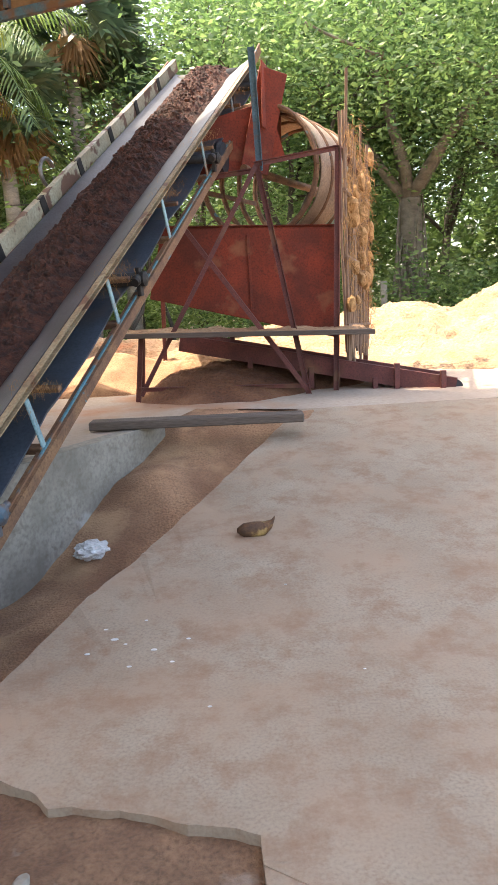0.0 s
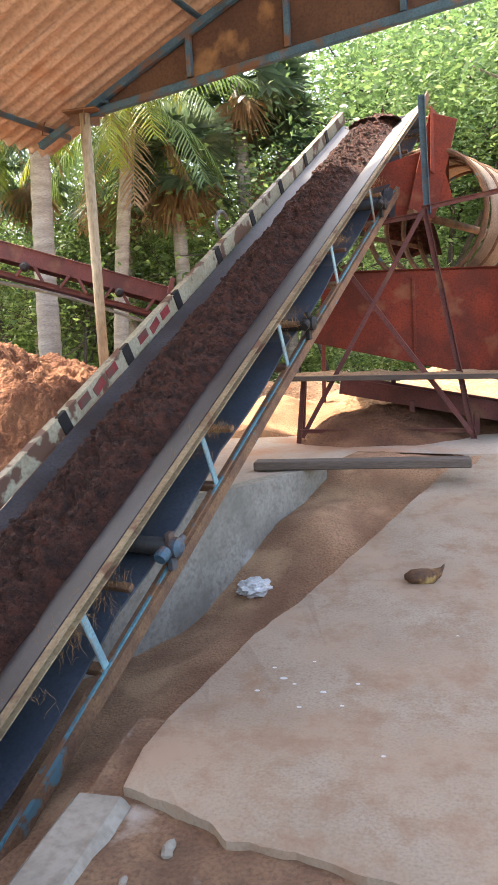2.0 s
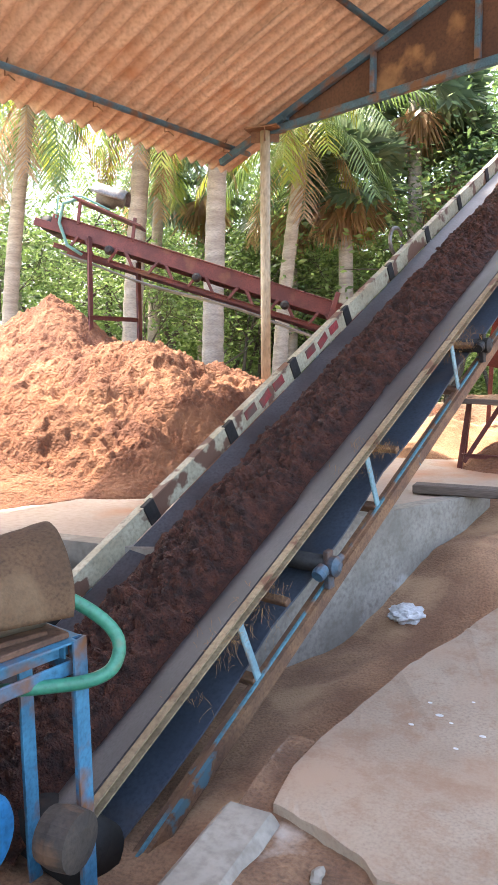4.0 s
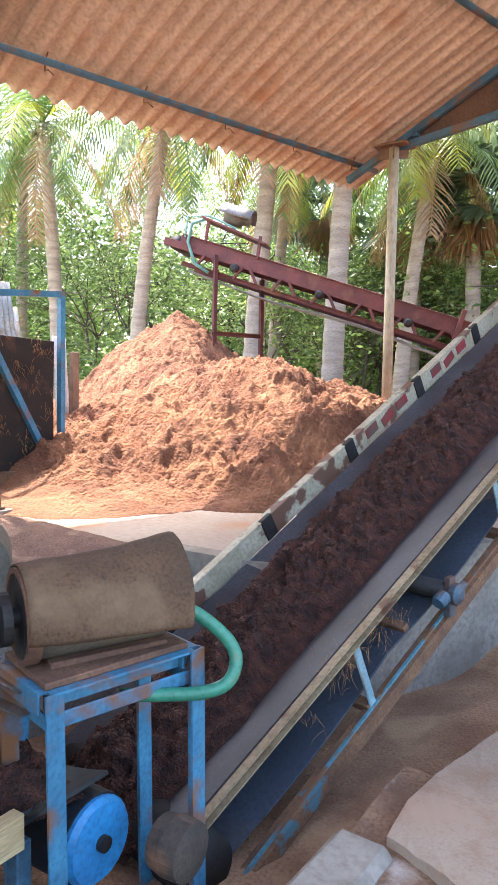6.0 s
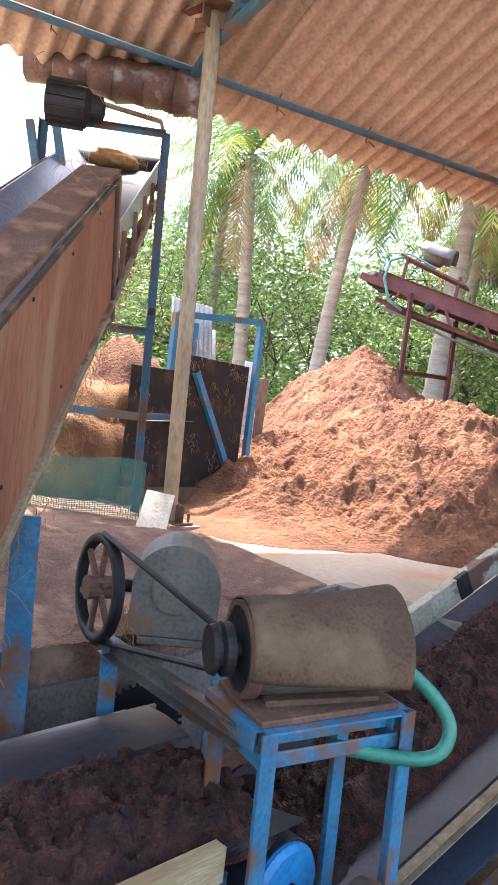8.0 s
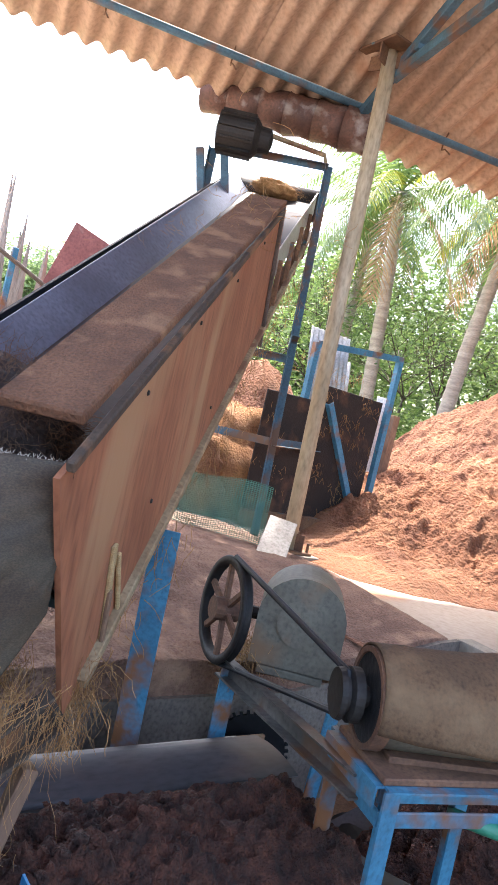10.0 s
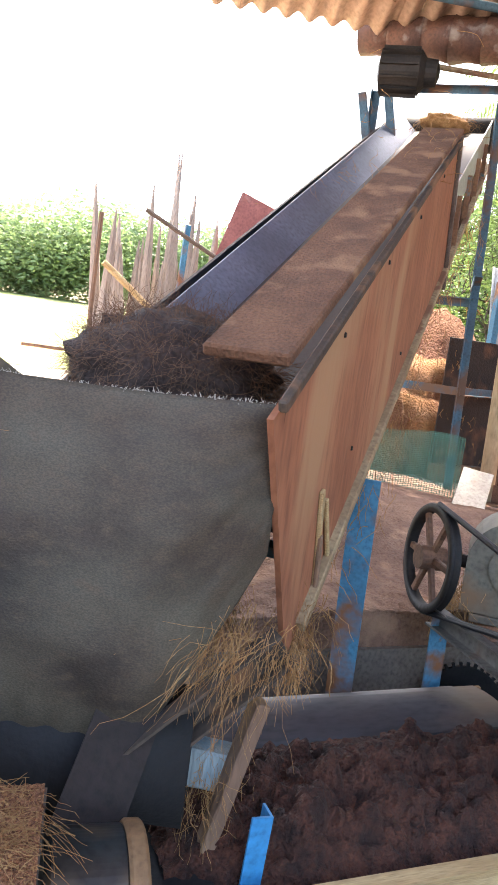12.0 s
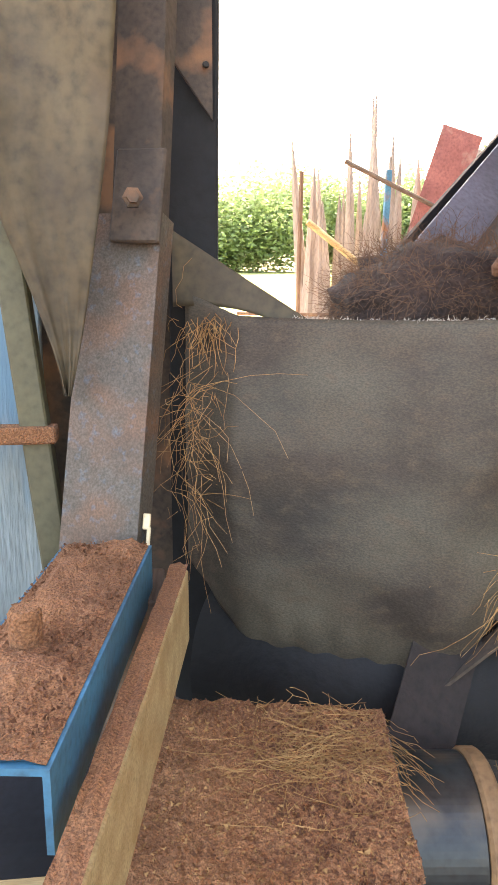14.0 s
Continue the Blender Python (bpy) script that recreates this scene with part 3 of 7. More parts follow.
def pith_run(name, n, length, place, wide, high, m, label, seed):
    """One load of pith that lies on a belt: crumbly, uneven, in the belt's own space (x along it)."""
    random.seed(seed)
    bm = bmesh.new()
    nu, nv = int(length / 0.014), 38
    o = random.uniform(0, 50)

    def top(u, v):
        x, y = (u - 0.5) * length, (v - 0.5) * 2
        end = min(1.0, 6 * u, 6 * (1 - u))
        w = wide * (0.86 + 0.16 * fbm((x + o, 0, v), 2.5, 3))
        body = max(0.0, 1 - abs(y) ** 2.3)
        lump = 0.5 + 0.75 * fbm((x + o, y * wide, 0), 8.0, 4) + 0.5 * fbm((x + o, y * wide, 4), 24.0, 3)
        return V((x, y * w, high * body * (0.75 + 0.5 * lump) * (0.55 + 0.45 * end) + 0.004 + 0.012 * lump * body))
    sheet(top, nu, nv, 0.0, bm)
    for _ in range(int(n * length)):
        u, v = random.random(), random.betavariate(2, 2)
        p = top(u, v)
        r = random.uniform(0.006, 0.022)
        q = bmesh.ops.create_icosphere(bm, subdivisions=1, radius=r)
        for w in q["verts"]:
            w.co = V((w.co.x * random.uniform(0.7, 1.4), w.co.y * random.uniform(0.7, 1.4), w.co.z * random.uniform(0.5, 1.1))) + p
    ob = link(name, bm, m)
    ob.matrix_world = place
    return tagged(ob, label, "pith load", "pith on the belts", "stuff")


def ride(q):
    """Where pith lies after q metres from the end of the cross belt: before it on that belt, then up the conveyor, then down the chute."""
    if q < 0.2:
        return Matrix.Translation((-2.07, 1.05 + q, 0.115)) @ basis(V((0, 1, 0))).to_4x4()
    b = basis(CD, CU).to_4x4()
    if q < 8.3:
        return Matrix.Translation(cv(-3.25 + q, 0.565, -0.16 + 0.5 * max(0.0, 0.4 - q))) @ b
    f = min(1.0, (q - 8.3) / 0.9)
    p = cv(5.05, 0.565, -0.16) + CD * 0.45 * min(1, 2 * f)
    end = V((0.25, 8.35, 1.55))
    p = p.lerp(end, f * f)
    return Matrix.Translation(p) @ basis(V((CD.x, CD.y, CD.z - 2.2 * f))).to_4x4()


def build_pith_loads():
    for k in range(18):
        q = 0.42 + 0.45 * k
        MOVERS.append((pith_run("pith_load", 170, 0.82, ride(q), 0.345, 0.10, PITH, "loose dark red-brown coir pith riding on the belt", k), q))
    for k in range(14):
        q = -0.03 - 0.45 * k
        MOVERS.append((pith_run("pith_load", 170, 0.82, ride(q), 0.36, 0.13, PITH, "damp brown pith heaped on the cross belt", 40 + k), q))


build_ground()
build_slab()
build_conveyor()
build_pith_loads()


# ---------------------------------------------------------------- screening machine at the conveyor's head
def build_machine():
    t = thing("rotary_screen", (0.0, 7.0, YZ), "red oxide rotary screen on an angle-iron frame, clogged with coir", "machine")
    inv = Matrix.Translation(-t.location)

    def add(name, bm, m, label="", parent=None, smooth=False):
        bm.transform(inv)
        return part(name, bm, m, parent or t, label, smooth)
    fl = YZ
    # frame
    def leg(a, b, w=0.05, m=MAROON, flip=1):
        add("leg", angle_iron(a, b, w, 0.006, (0, 1, 0), flip), m)
    leg((-1.10, 6.8, fl), (-1.02, 6.8, 1.1))
    leg((-1.13, 7.3, fl), (-1.08, 7.3, 1.1))
    leg((0.53, 6.8, fl - 0.04), (0.13, 6.9, 2.55))
    leg((0.80, 6.95, fl - 0.02), (0.88, 6.95, 2.68))
    leg((1.36, 8.7, fl), (1.42, 8.7, 2.2))
    leg((-0.2, 7.9, fl), (-0.2, 7.9, 1.0))
    leg((-1.05, 8.7, fl), (-0.98, 8.7, 2.6))
    add("head_post", angle_iron((0.16, 6.95, 2.5), (0.13, 6.95, 3.55), 0.06, 0.006, (0, 1, 0)), DULLBLUE, "blue upright under the conveyor's head")
    for a, b in (((-1.06, 6.78, 0.50), (0.12, 6.86, 2.52)), ((0.50, 6.78, 0.50), (-0.62, 6.98, 2.1)), ((-1.08, 6.8, 0.56), (0.52, 6.8, 0.52)), ((0.11, 6.93, 2.55), (0.88, 6.95, 2.66)), ((-0.55, 7.0, 2.45), (0.14, 6.93, 2.5)), ((0.88, 6.95, 2.66), (1.42, 8.7, 2.55)), ((0.82, 6.95, 1.0), (1.38, 8.7, 0.95))):
        add("brace", angle_iron(a, b, 0.042, 0.006), MAROON)
    # walkway of planks crusted with fibre
    for k in range(3):
        add("walkway_plank", bar((-1.22, 6.72 + 0.2 * k, 1.075), (1.13, 6.70 + 0.2 * k, 1.0), 0.19, 0.045), PLANKGREY, "grey plank crusted with coir")
    crust = sheet(lambda u, v: V((-1.18 + 2.25 * u, 6.66 + 0.6 * v, 1.1 - 0.075 * u + 0.05 * max(0, fbm((u * 9, v * 2, 1), 1.0) + 0.35) * (1 - abs(2 * v - 1)))), 60, 8, 0.01)
    add("fibre_crust", crust, PALE)
    # hopper: a red sheet trough narrowing below
    hop = bmesh.new()
    rim = [(-0.80, 7.25, 2.06), (0.87, 7.25, 1.99), (0.87, 9.0, 1.99), (-0.80, 9.0, 2.06)]
    low = [(-0.98, 7.35, 1.40), (0.86, 7.30, 0.93), (0.86, 8.8, 0.93), (-0.98, 8.8, 1.40)]
    a = [hop.verts.new(p) for p in rim]
    b = [hop.verts.new(p) for p in low]
    for i in range(4):
        hop.faces.new((a[i], a[(i + 1) % 4], b[(i + 1) % 4], b[i]))
    hop.faces.new(b[::-1])
    bmesh.ops.subdivide_edges(hop, edges=hop.edges[:], cuts=6, use_grid_fill=True)
    for v in hop.verts:
        v.co.y += 0.012 * fbm(v.co, 2.0)
    hop.normal_update()
    bmesh.ops.solidify(hop, geom=hop.faces[:], thickness=0.008)
    add("hopper", hop, RUST_RED, "big red oxide sheet-metal hopper")
    rimb = bmesh.new()
    for p, q in zip(rim, rim[1:] + rim[:1]):
        angle_iron(p, q, 0.05, 0.006, bm=rimb)
    add("hopper_rim", rimb, RUST_RED)
    add("hopper_seam", bar((0.02, 7.235, 1.97), (0.03, 7.29, 1.15), 0.03, 0.008, (0, 1, 0)), RUST_RED)
    # chute behind the conveyor's head
    ch = bmesh.new()
    for p, q, h in (((-0.50, 7.35, 2.72), (0.36, 7.45, 2.95), 0.55), ((0.22, 7.3, 3.25), (0.42, 7.9, 3.2), 0.6)):
        bar(p, q, 0.012, h, bm=ch)
    add("chute", ch, RUST_RED, "dented red chute plates under the belt's head")
    add("chute_back", bar((0.10, 7.35, 3.05), (0.36, 7.42, 2.98), 0.02, 0.95), RUST_RED)
    # drum: hoops and slats, open like a cage
    cx, cz, R = 0.40, 2.58, 0.63
    ax = V((0.50, 1.0, 0.0)).normalized()
    c0 = V((cx - 0.25, 7.55, cz))
    side = ax.cross(V((0, 0, 1)))
    for k in range(4):
        c = c0 + ax * (0.41 * k)
        add("drum_hoop", tube([c + R * (math.cos(q) * side + math.sin(q) * V((0, 0, 1))) for q in np.linspace(0, 2 * math.pi, 33)], 0.028, 8), RUSTY, "rusty hoop of the screen drum")
    for k in range(10):
        q = 2 * math.pi * k / 10 + 0.2
        o = 0.985 * R * (math.cos(q) * side + math.sin(q) * V((0, 0, 1)))
        add("drum_slat", bar(c0 + o, c0 + ax * 1.25 + o, 0.05, 0.012, o.normalized(), 0.0), RUSTY if k % 3 else PALE)
    shell = sheet(lambda u, v: c0 + ax * (0.12 + 1.1 * u) + 1.01 * R * (math.cos(-1.7 + 3.7 * v) * side + math.sin(-1.7 + 3.7 * v) * V((0, 0, 1))), 12, 30, 0.01)
    add("drum_shell", shell, DRUMSHELL, "perforated drum skin caked with pale fibre", smooth=True)
    add("drum_shaft", tube([c0 - ax * 0.3, c0 + ax * 1.9], 0.04, 12), RUSTY)
    # stick fence on the end of the frame, hung with coir
    for k in range(22):
        f = k / 21
        x, y = 0.92 + 0.50 * f, 7.0 + 1.8 * f
        z1 = 2.75 + random.uniform(-0.25, 0.35) + (0.4 if k < 3 else 0)
        add("stick", tube([(x, y, 0.72 + random.uniform(-0.1, 0.1)), (x + random.gauss(0, 0.015), y, 1.8), (x + random.gauss(0, 0.03), y + random.gauss(0, 0.03), z1)], random.uniform(0.010, 0.018), 6), STICK)
    for z in (1.05, 1.7, 2.3):
        add("fence_rail", tube([(0.93, 6.99, z), (1.44, 8.82, z - 0.06)], 0.02, 6), STICK)
    cl = bmesh.new()
    for k in range(150):
        f = random.random()
        z = 0.75 + 2.2 * random.betavariate(2, 1.3)
        tufts(cl, (0.955 + 0.50 * f, 6.98 + 1.8 * f, z), 10, 0.12, (0.03, 0.04, 0.05), 0.003, 0.9, curl=0.8)
    for k in range(26):
        f = random.random()
        z = 0.9 + 2.0 * random.betavariate(2, 1.2)
        q = bmesh.ops.create_icosphere(cl, subdivisions=2, radius=random.uniform(0.04, 0.09))
        c = V((0.97 + 0.5 * f, 6.98 + 1.8 * f, z))
        for v in q["verts"]:
            v.co = c + V((v.co.x * 0.7, v.co.y, v.co.z * 1.2)) * (1 + 0.4 * fbm(v.co + c, 14.0))
    add("hanging_fibre", cl, FIBRE, "clumps of golden coir caught on the sticks")["kind"] = "stuff"
    # low discharge conveyor under the hopper
    def low_pt(s, a, h):
        return V((-0.5 + 2.4 * s, 7.45 - 0.7 * s + a, 0.92 - 0.46 * s + h))
    add("low_belt", sheet(lambda u, v: low_pt(u, 0.05 + 0.5 * v, 0.02 - 0.04 * math.sin(math.pi * v)), 16, 8, 0.012), RUBBER, "grey discharge belt")
    for a in (0.0, 0.6):
        add("low_rail", channel(low_pt(-0.1, a, -0.02), low_pt(1.0, a, -0.02), 0.17, 0.05, 0.008), MAROON)
    for k in range(4):
        add("low_leg", bar(low_pt(0.2 + 0.25 * k, 0, -0.05), (low_pt(0.2 + 0.25 * k, 0, 0).x, low_pt(0.2 + 0.25 * k, 0, 0).y, 0.35), 0.05, 0.05, (0, 1, 0)), MAROON)
    for s in (0.55, 0.78, 0.95):
        add("side_stub", bar(low_pt(s, -0.04, -0.15), low_pt(s, -0.04, 0.12), 0.05, 0.05, (0, 1, 0)), MAROON)
    add("tail_roller", tube([low_pt(1.0, 0.03, -0.03), low_pt(1.0, 0.57, -0.03)], 0.08, 16), RUBBER)


DRUMSHELL = mat("caked_drum", (0.42, 0.31, 0.22), (0.22, 0.15, 0.10), 0.7, scale=2.5, fine=50, bump=0.3, patch=(0.16, 0.30, 0.27), patch_at=0.60)
STICK = mat("dry_sticks", (0.30, 0.19, 0.12), (0.17, 0.10, 0.065), 0.85, scale=6, fine=60, bump=0.4, stretch=(1, 1, 0.2))
build_machine()

plank = link("loose_plank", bar((-1.22, 5.28, YZ + 0.045), (0.36, 5.30, YZ + 0.03), 0.16, 0.065, bevel=0.008), PLANKGREY)
tagged(plank, "dark weathered plank laid across the pit", "plank")


# ---------------------------------------------------------------- shed roof
AX = V((0.262, 0.965, 0))  # the way of the eave
IN = V((0.965, -0.262, 0))  # from the eave into the shed
EAVE = V((-4.97, 3.48, 3.887))
RK = 1.1  # metres for each unit along and across the roof


def rp(s, a, h=0.0):
    """A point under the roof: s along the eave, a inwards; the roof climbs inwards."""
    return EAVE + (AX * s + IN * a + V((0, 0, 0.36 * a + h))) * RK


def build_roof():
    r = thing("shed_roof", EAVE, "corrugated sheet roof of the open shed, dusty brown underneath", "roof", kind="structure")
    inv = Matrix.Translation(-EAVE)
    pitch = 0.16
    for k in range(7):
        s0, s1 = -5.2 + 1.36 * k, -5.2 + 1.36 * k + 1.42
        if k == 6:
            s1 = 4.4
        n = max(8, int((s1 - s0) / 0.0163))

        def f(u, v, s0=s0, s1=s1, k=k):
            s = s0 + (s1 - s0) * u
            return rp(s, -0.42 + 5.6 * v, 0.062 + 0.028 * math.sin(2 * math.pi * s / pitch) + 0.006 * (k % 2))
        bm = sheet(f, n, 14, 0.007)
        bm.transform(inv)
        part("roof_sheet", bm, ASBESTOS, r, smooth=True)
    # purlins with hook bolts
    for a in (0.0, 1.78, 3.5, 5.0):
        bm = tube([rp(-5.2, a, 0.0), rp(4.25, a, 0.0)], 0.03, 12)
        bm.transform(inv)
        part("purlin", bm, DULLBLUE, r, "blue pipe purlin", smooth=True)
    for k in range(11):
        s = -4.6 + 0.85 * k
        bm = tube([rp(s, 0.0, 0.07), rp(s, -0.045, 0.03), rp(s, -0.05, -0.03), rp(s, 0.0, -0.055), rp(s + 0.02, 0.05, -0.12)], 0.006, 6)
        bm.transform(inv)
        part("hook_bolt", bm, RUSTY, r)
    # trusses at the posts
    for s, closed in ((3.97, True), (-0.23, False)):
        for (a0, h0), (a1, h1), w in (((-0.15, -0.07), (4.9, -0.05), 0.075), ((0.42, 0.06 - 0.36 * 0.42), (5.0, 0.24 - 0.36 * 5.0), 0.075)):
            bm = bar(rp(s, a0, h0), rp(s, a1, h1), 0.06, w)
            bm.transform(inv)
            part("truss_chord", bm, DULLBLUE, r, "blue steel truss chord")
        for a in (0.7, 1.66, 2.62, 3.6):
            bm = bar(rp(s, a, -0.05), rp(s, a, 0.10 - 0.36 * a + 0.035 * a), 0.05, 0.06, AX)
            bm.transform(inv)
            part("truss_web", bm, DULLBLUE, r)
        if closed:
            g0, g1, g2 = rp(s + 0.05, 0.55, 0.0), rp(s + 0.05, 4.9, 0.0), rp(s + 0.05, 4.9, -0.36 * 4.9 + 0.2)
            lo = rp(s + 0.05, 0.55, -0.36 * 0.55 + 0.10)
            bm = bmesh.new()
            vs = [bm.verts.new(p) for p in (lo, g2, g1, g0)]
            bm.faces.new(vs)
            bmesh.ops.subdivide_edges(bm, edges=bm.edges[:], cuts=5, use_grid_fill=True)
            bm.normal_update()
            bmesh.ops.solidify(bm, geom=bm.faces[:], thickness=0.006)
            bm.transform(inv)
            part("gable_sheet", bm, GABLE, r, "rust-brown sheet closing the gable")


def build_post(x, y, top, name_label, lean=(0.0, 0.0)):
    t = thing("roof_post", (x, y, YZ), name_label, "post", "posts of the shed", "structure")
    h = top - YZ
    part("pipe", tube([(0, 0, 0.0), (lean[0], lean[1], h)], 0.055, 20), POSTCREAM, t, smooth=True)
    part("cap_plate", box((0.38, 0.30, 0.02), pose(lean[0], lean[1], h)), RUSTY, t, "rusty cap plate")
    part("base_plate", box((0.26, 0.26, 0.02), pose(0, 0, 0.035)), RUSTY, t, "rusty base plate")
    for k in range(4):
        g = add_box(bmesh.new(), (0.11, 0.01, 0.12), pose(lean[0], lean[1], h - 0.07, 0, 0, 90 * k + 20) @ pose(0.10, 0, 0))
        part("gusset", g, RUSTY, t)
        f = add_box(bmesh.new(), (0.07, 0.01, 0.12), pose(0, 0, 0.105, 0, 0, 90 * k + 20) @ pose(0.085, 0, 0))
        part("foot_gusset", f, PLAINRUST, t)
    for dx, dy in ((-0.1, -0.1), (0.1, -0.1), (-0.1, 0.1), (0.1, 0.1)):
        part("anchor_bolt", tube([(dx, dy, 0.02), (dx, dy, 0.11)], 0.011, 8), RUSTY, t)
    part("plinth", prism([(-0.17, -0.17), (0.17, -0.17), (0.17, 0.17), (-0.17, 0.17)], -0.02, 0.024), WALLCON, t, "rough concrete pad")


PLAINRUST = mat("plain_rust", (0.22, 0.11, 0.06), (0.11, 0.055, 0.035), 0.8, scale=8, fine=70, bump=0.35, bumpd=0.005)
build_roof()
build_post(-3.33, 7.5, 3.96, "cream painted pipe post, worn, holding up the truss")
build_post(-4.53, 3.10, 4.10, "cream painted pipe post beside the feed conveyor", (-0.05, -0.065))


# ---------------------------------------------------------------- heaps
def heap(name, peaks, box2, n, m, label, floor=YZ, rough=0.12, seed=0, cat="heap", fine=0.02):
    """A loose heap: cones of given height and slope, the highest one rules, with slips and clods on it."""
    x0, x1, y0, y1 = box2

    def f(u, v):
        x, y = x0 + (x1 - x0) * u, y0 + (y1 - y0) * v
        wx, wy = x + 0.25 * fbm((x, y, seed), 0.8), y + 0.25 * fbm((x, y, seed + 9), 0.8)
        z = 0.0
        for px, py, h, k in peaks:
            d = math.hypot(wx - px, wy - py)
            q = 0.01 if k > 0.7 else 0.15  # a freshly dropped cone is sharp
            c = h - k * (math.sqrt(d * d + q) - math.sqrt(q))
            z = max(z, c)
        e = min(1.0, z / 0.25) if z > 0 else 0
        r = rough * (0.3 + 0.7 * min(1.0, max(0.0, (2.0 - z) / 0.9)))
        z += e * (r * fbm((x, y, seed), 1.5, 5) - 0.9 * r * abs(fbm((x, y, seed + 3), 2.7, 5)) + 0.35 * r + 0.9 * fine * abs(fbm((x, y, seed + 8), 8.0, 3)) + 0.8 * fine * fbm((x, y, seed + 5), 15.0, 3) + 0.45 * fine * fbm((x, y, seed + 6), 33.0, 2))
        edge = min(u, 1 - u, v, 1 - v)
        base = floor(x, y) if callable(floor) else floor
        return V((x, y, base + (z if e > 0 and edge > 0.001 else -0.06)))
    return tagged(link(name, sheet(f, n, n), m, smooth=True), label, cat, kind="stuff")


heap("pith_heap", [(-6.55, 7.89, 1.93, 0.80), (-4.55, 6.65, 1.16, 0.46), (-5.15, 6.0, 0.90, 0.55), (-4.0, 7.15, 0.90, 0.46), (-5.9, 5.9, 0.72, 0.50), (-4.5, 5.0, 0.46, 0.46), (-4.3, 4.2, 0.13, 0.20), (-5.6, 7.0, 1.10, 0.55)], (-9.6, -2.7, 2.4, 10.6), 470, HEAP, "tall heap of bright rust-red coir pith in the sun", seed=2, rough=0.15, fine=0.042)
heap("fibre_heap", [(2.4, 11.8, 0.75, 0.32), (4.6, 11.5, 0.95, 0.34), (7.0, 12.5, 1.1, 0.3), (1.2, 13.0, 0.6, 0.25), (3.2, 9.6, 0.30, 0.25)], (0.2, 11.0, 7.9, 17.0), 220, PALE, "long pale heap of sunlit coir fibre behind the machine", seed=7, rough=0.14, fine=0.03)
heap("fibre_spread", [(-0.3, 9.6, 0.35, 0.18), (-1.6, 10.4, 0.4, 0.18), (-3.0, 11.5, 0.5, 0.2), (0.6, 11.0, 0.4, 0.2)], (-4.5, 2.2, 8.2, 14.0), 120, PALE, "thin pale spread of fibre on the yard", seed=11, rough=0.08)
heap("spilt_pith", [(-0.25, 7.4, 0.30, 0.45), (0.2, 7.9, 0.2, 0.3)], (-1.3, 1.2, 6.2, 9.0), 90, HEAP, "spilt red pith under the screening machine", seed=13, rough=0.05, floor=YZ - 0.02)
heap("dark_pith_pile", [(-1.55, 8.3, 0.38, 0.6)], (-2.5, -0.7, 7.4, 9.2), 60, SAND, "small brown pile of pith", seed=15, rough=0.05)
heap("yard_pith", [(-3.0, 1.15, 0.14, 0.10), (-3.2, 0.2, 0.14, 0.08), (-4.2, 1.6, 0.14, 0.08)], (-5.6, -2.90, -0.9, 3.0), 190, DRYPITH, "brown dry pith lying on the yard by the feed conveyor", ramp_z, seed=21, rough=0.04, fine=0.02)


# ---------------------------------------------------------------- feed conveyor with board sides
FO = V((-1.815, 0.235, 1.196))
FD = V((-0.680, 0.580, 0.449)).normalized()
FA = V((-0.580, -0.680, 0.0)).normalized()
FU = FD.cross(FA)
if FU.z < 0:
    FU = -FU


def crumb(bm, p, r):
    """A four-faced grain of dust at p."""
    q = [bm.verts.new(p + V((random.gauss(0, r), random.gauss(0, r), random.gauss(0, r)))) for _ in range(4)]
    for a, b, c in ((0, 1, 2), (0, 2, 3), (0, 3, 1), (1, 3, 2)):
        bm.faces.new((q[a], q[b], q[c]))


def fv(s, a, h):
    """A point of the feed conveyor: s up it, a across from its board side, h square to it."""
    return FO + FD * s + FA * a + FU * h


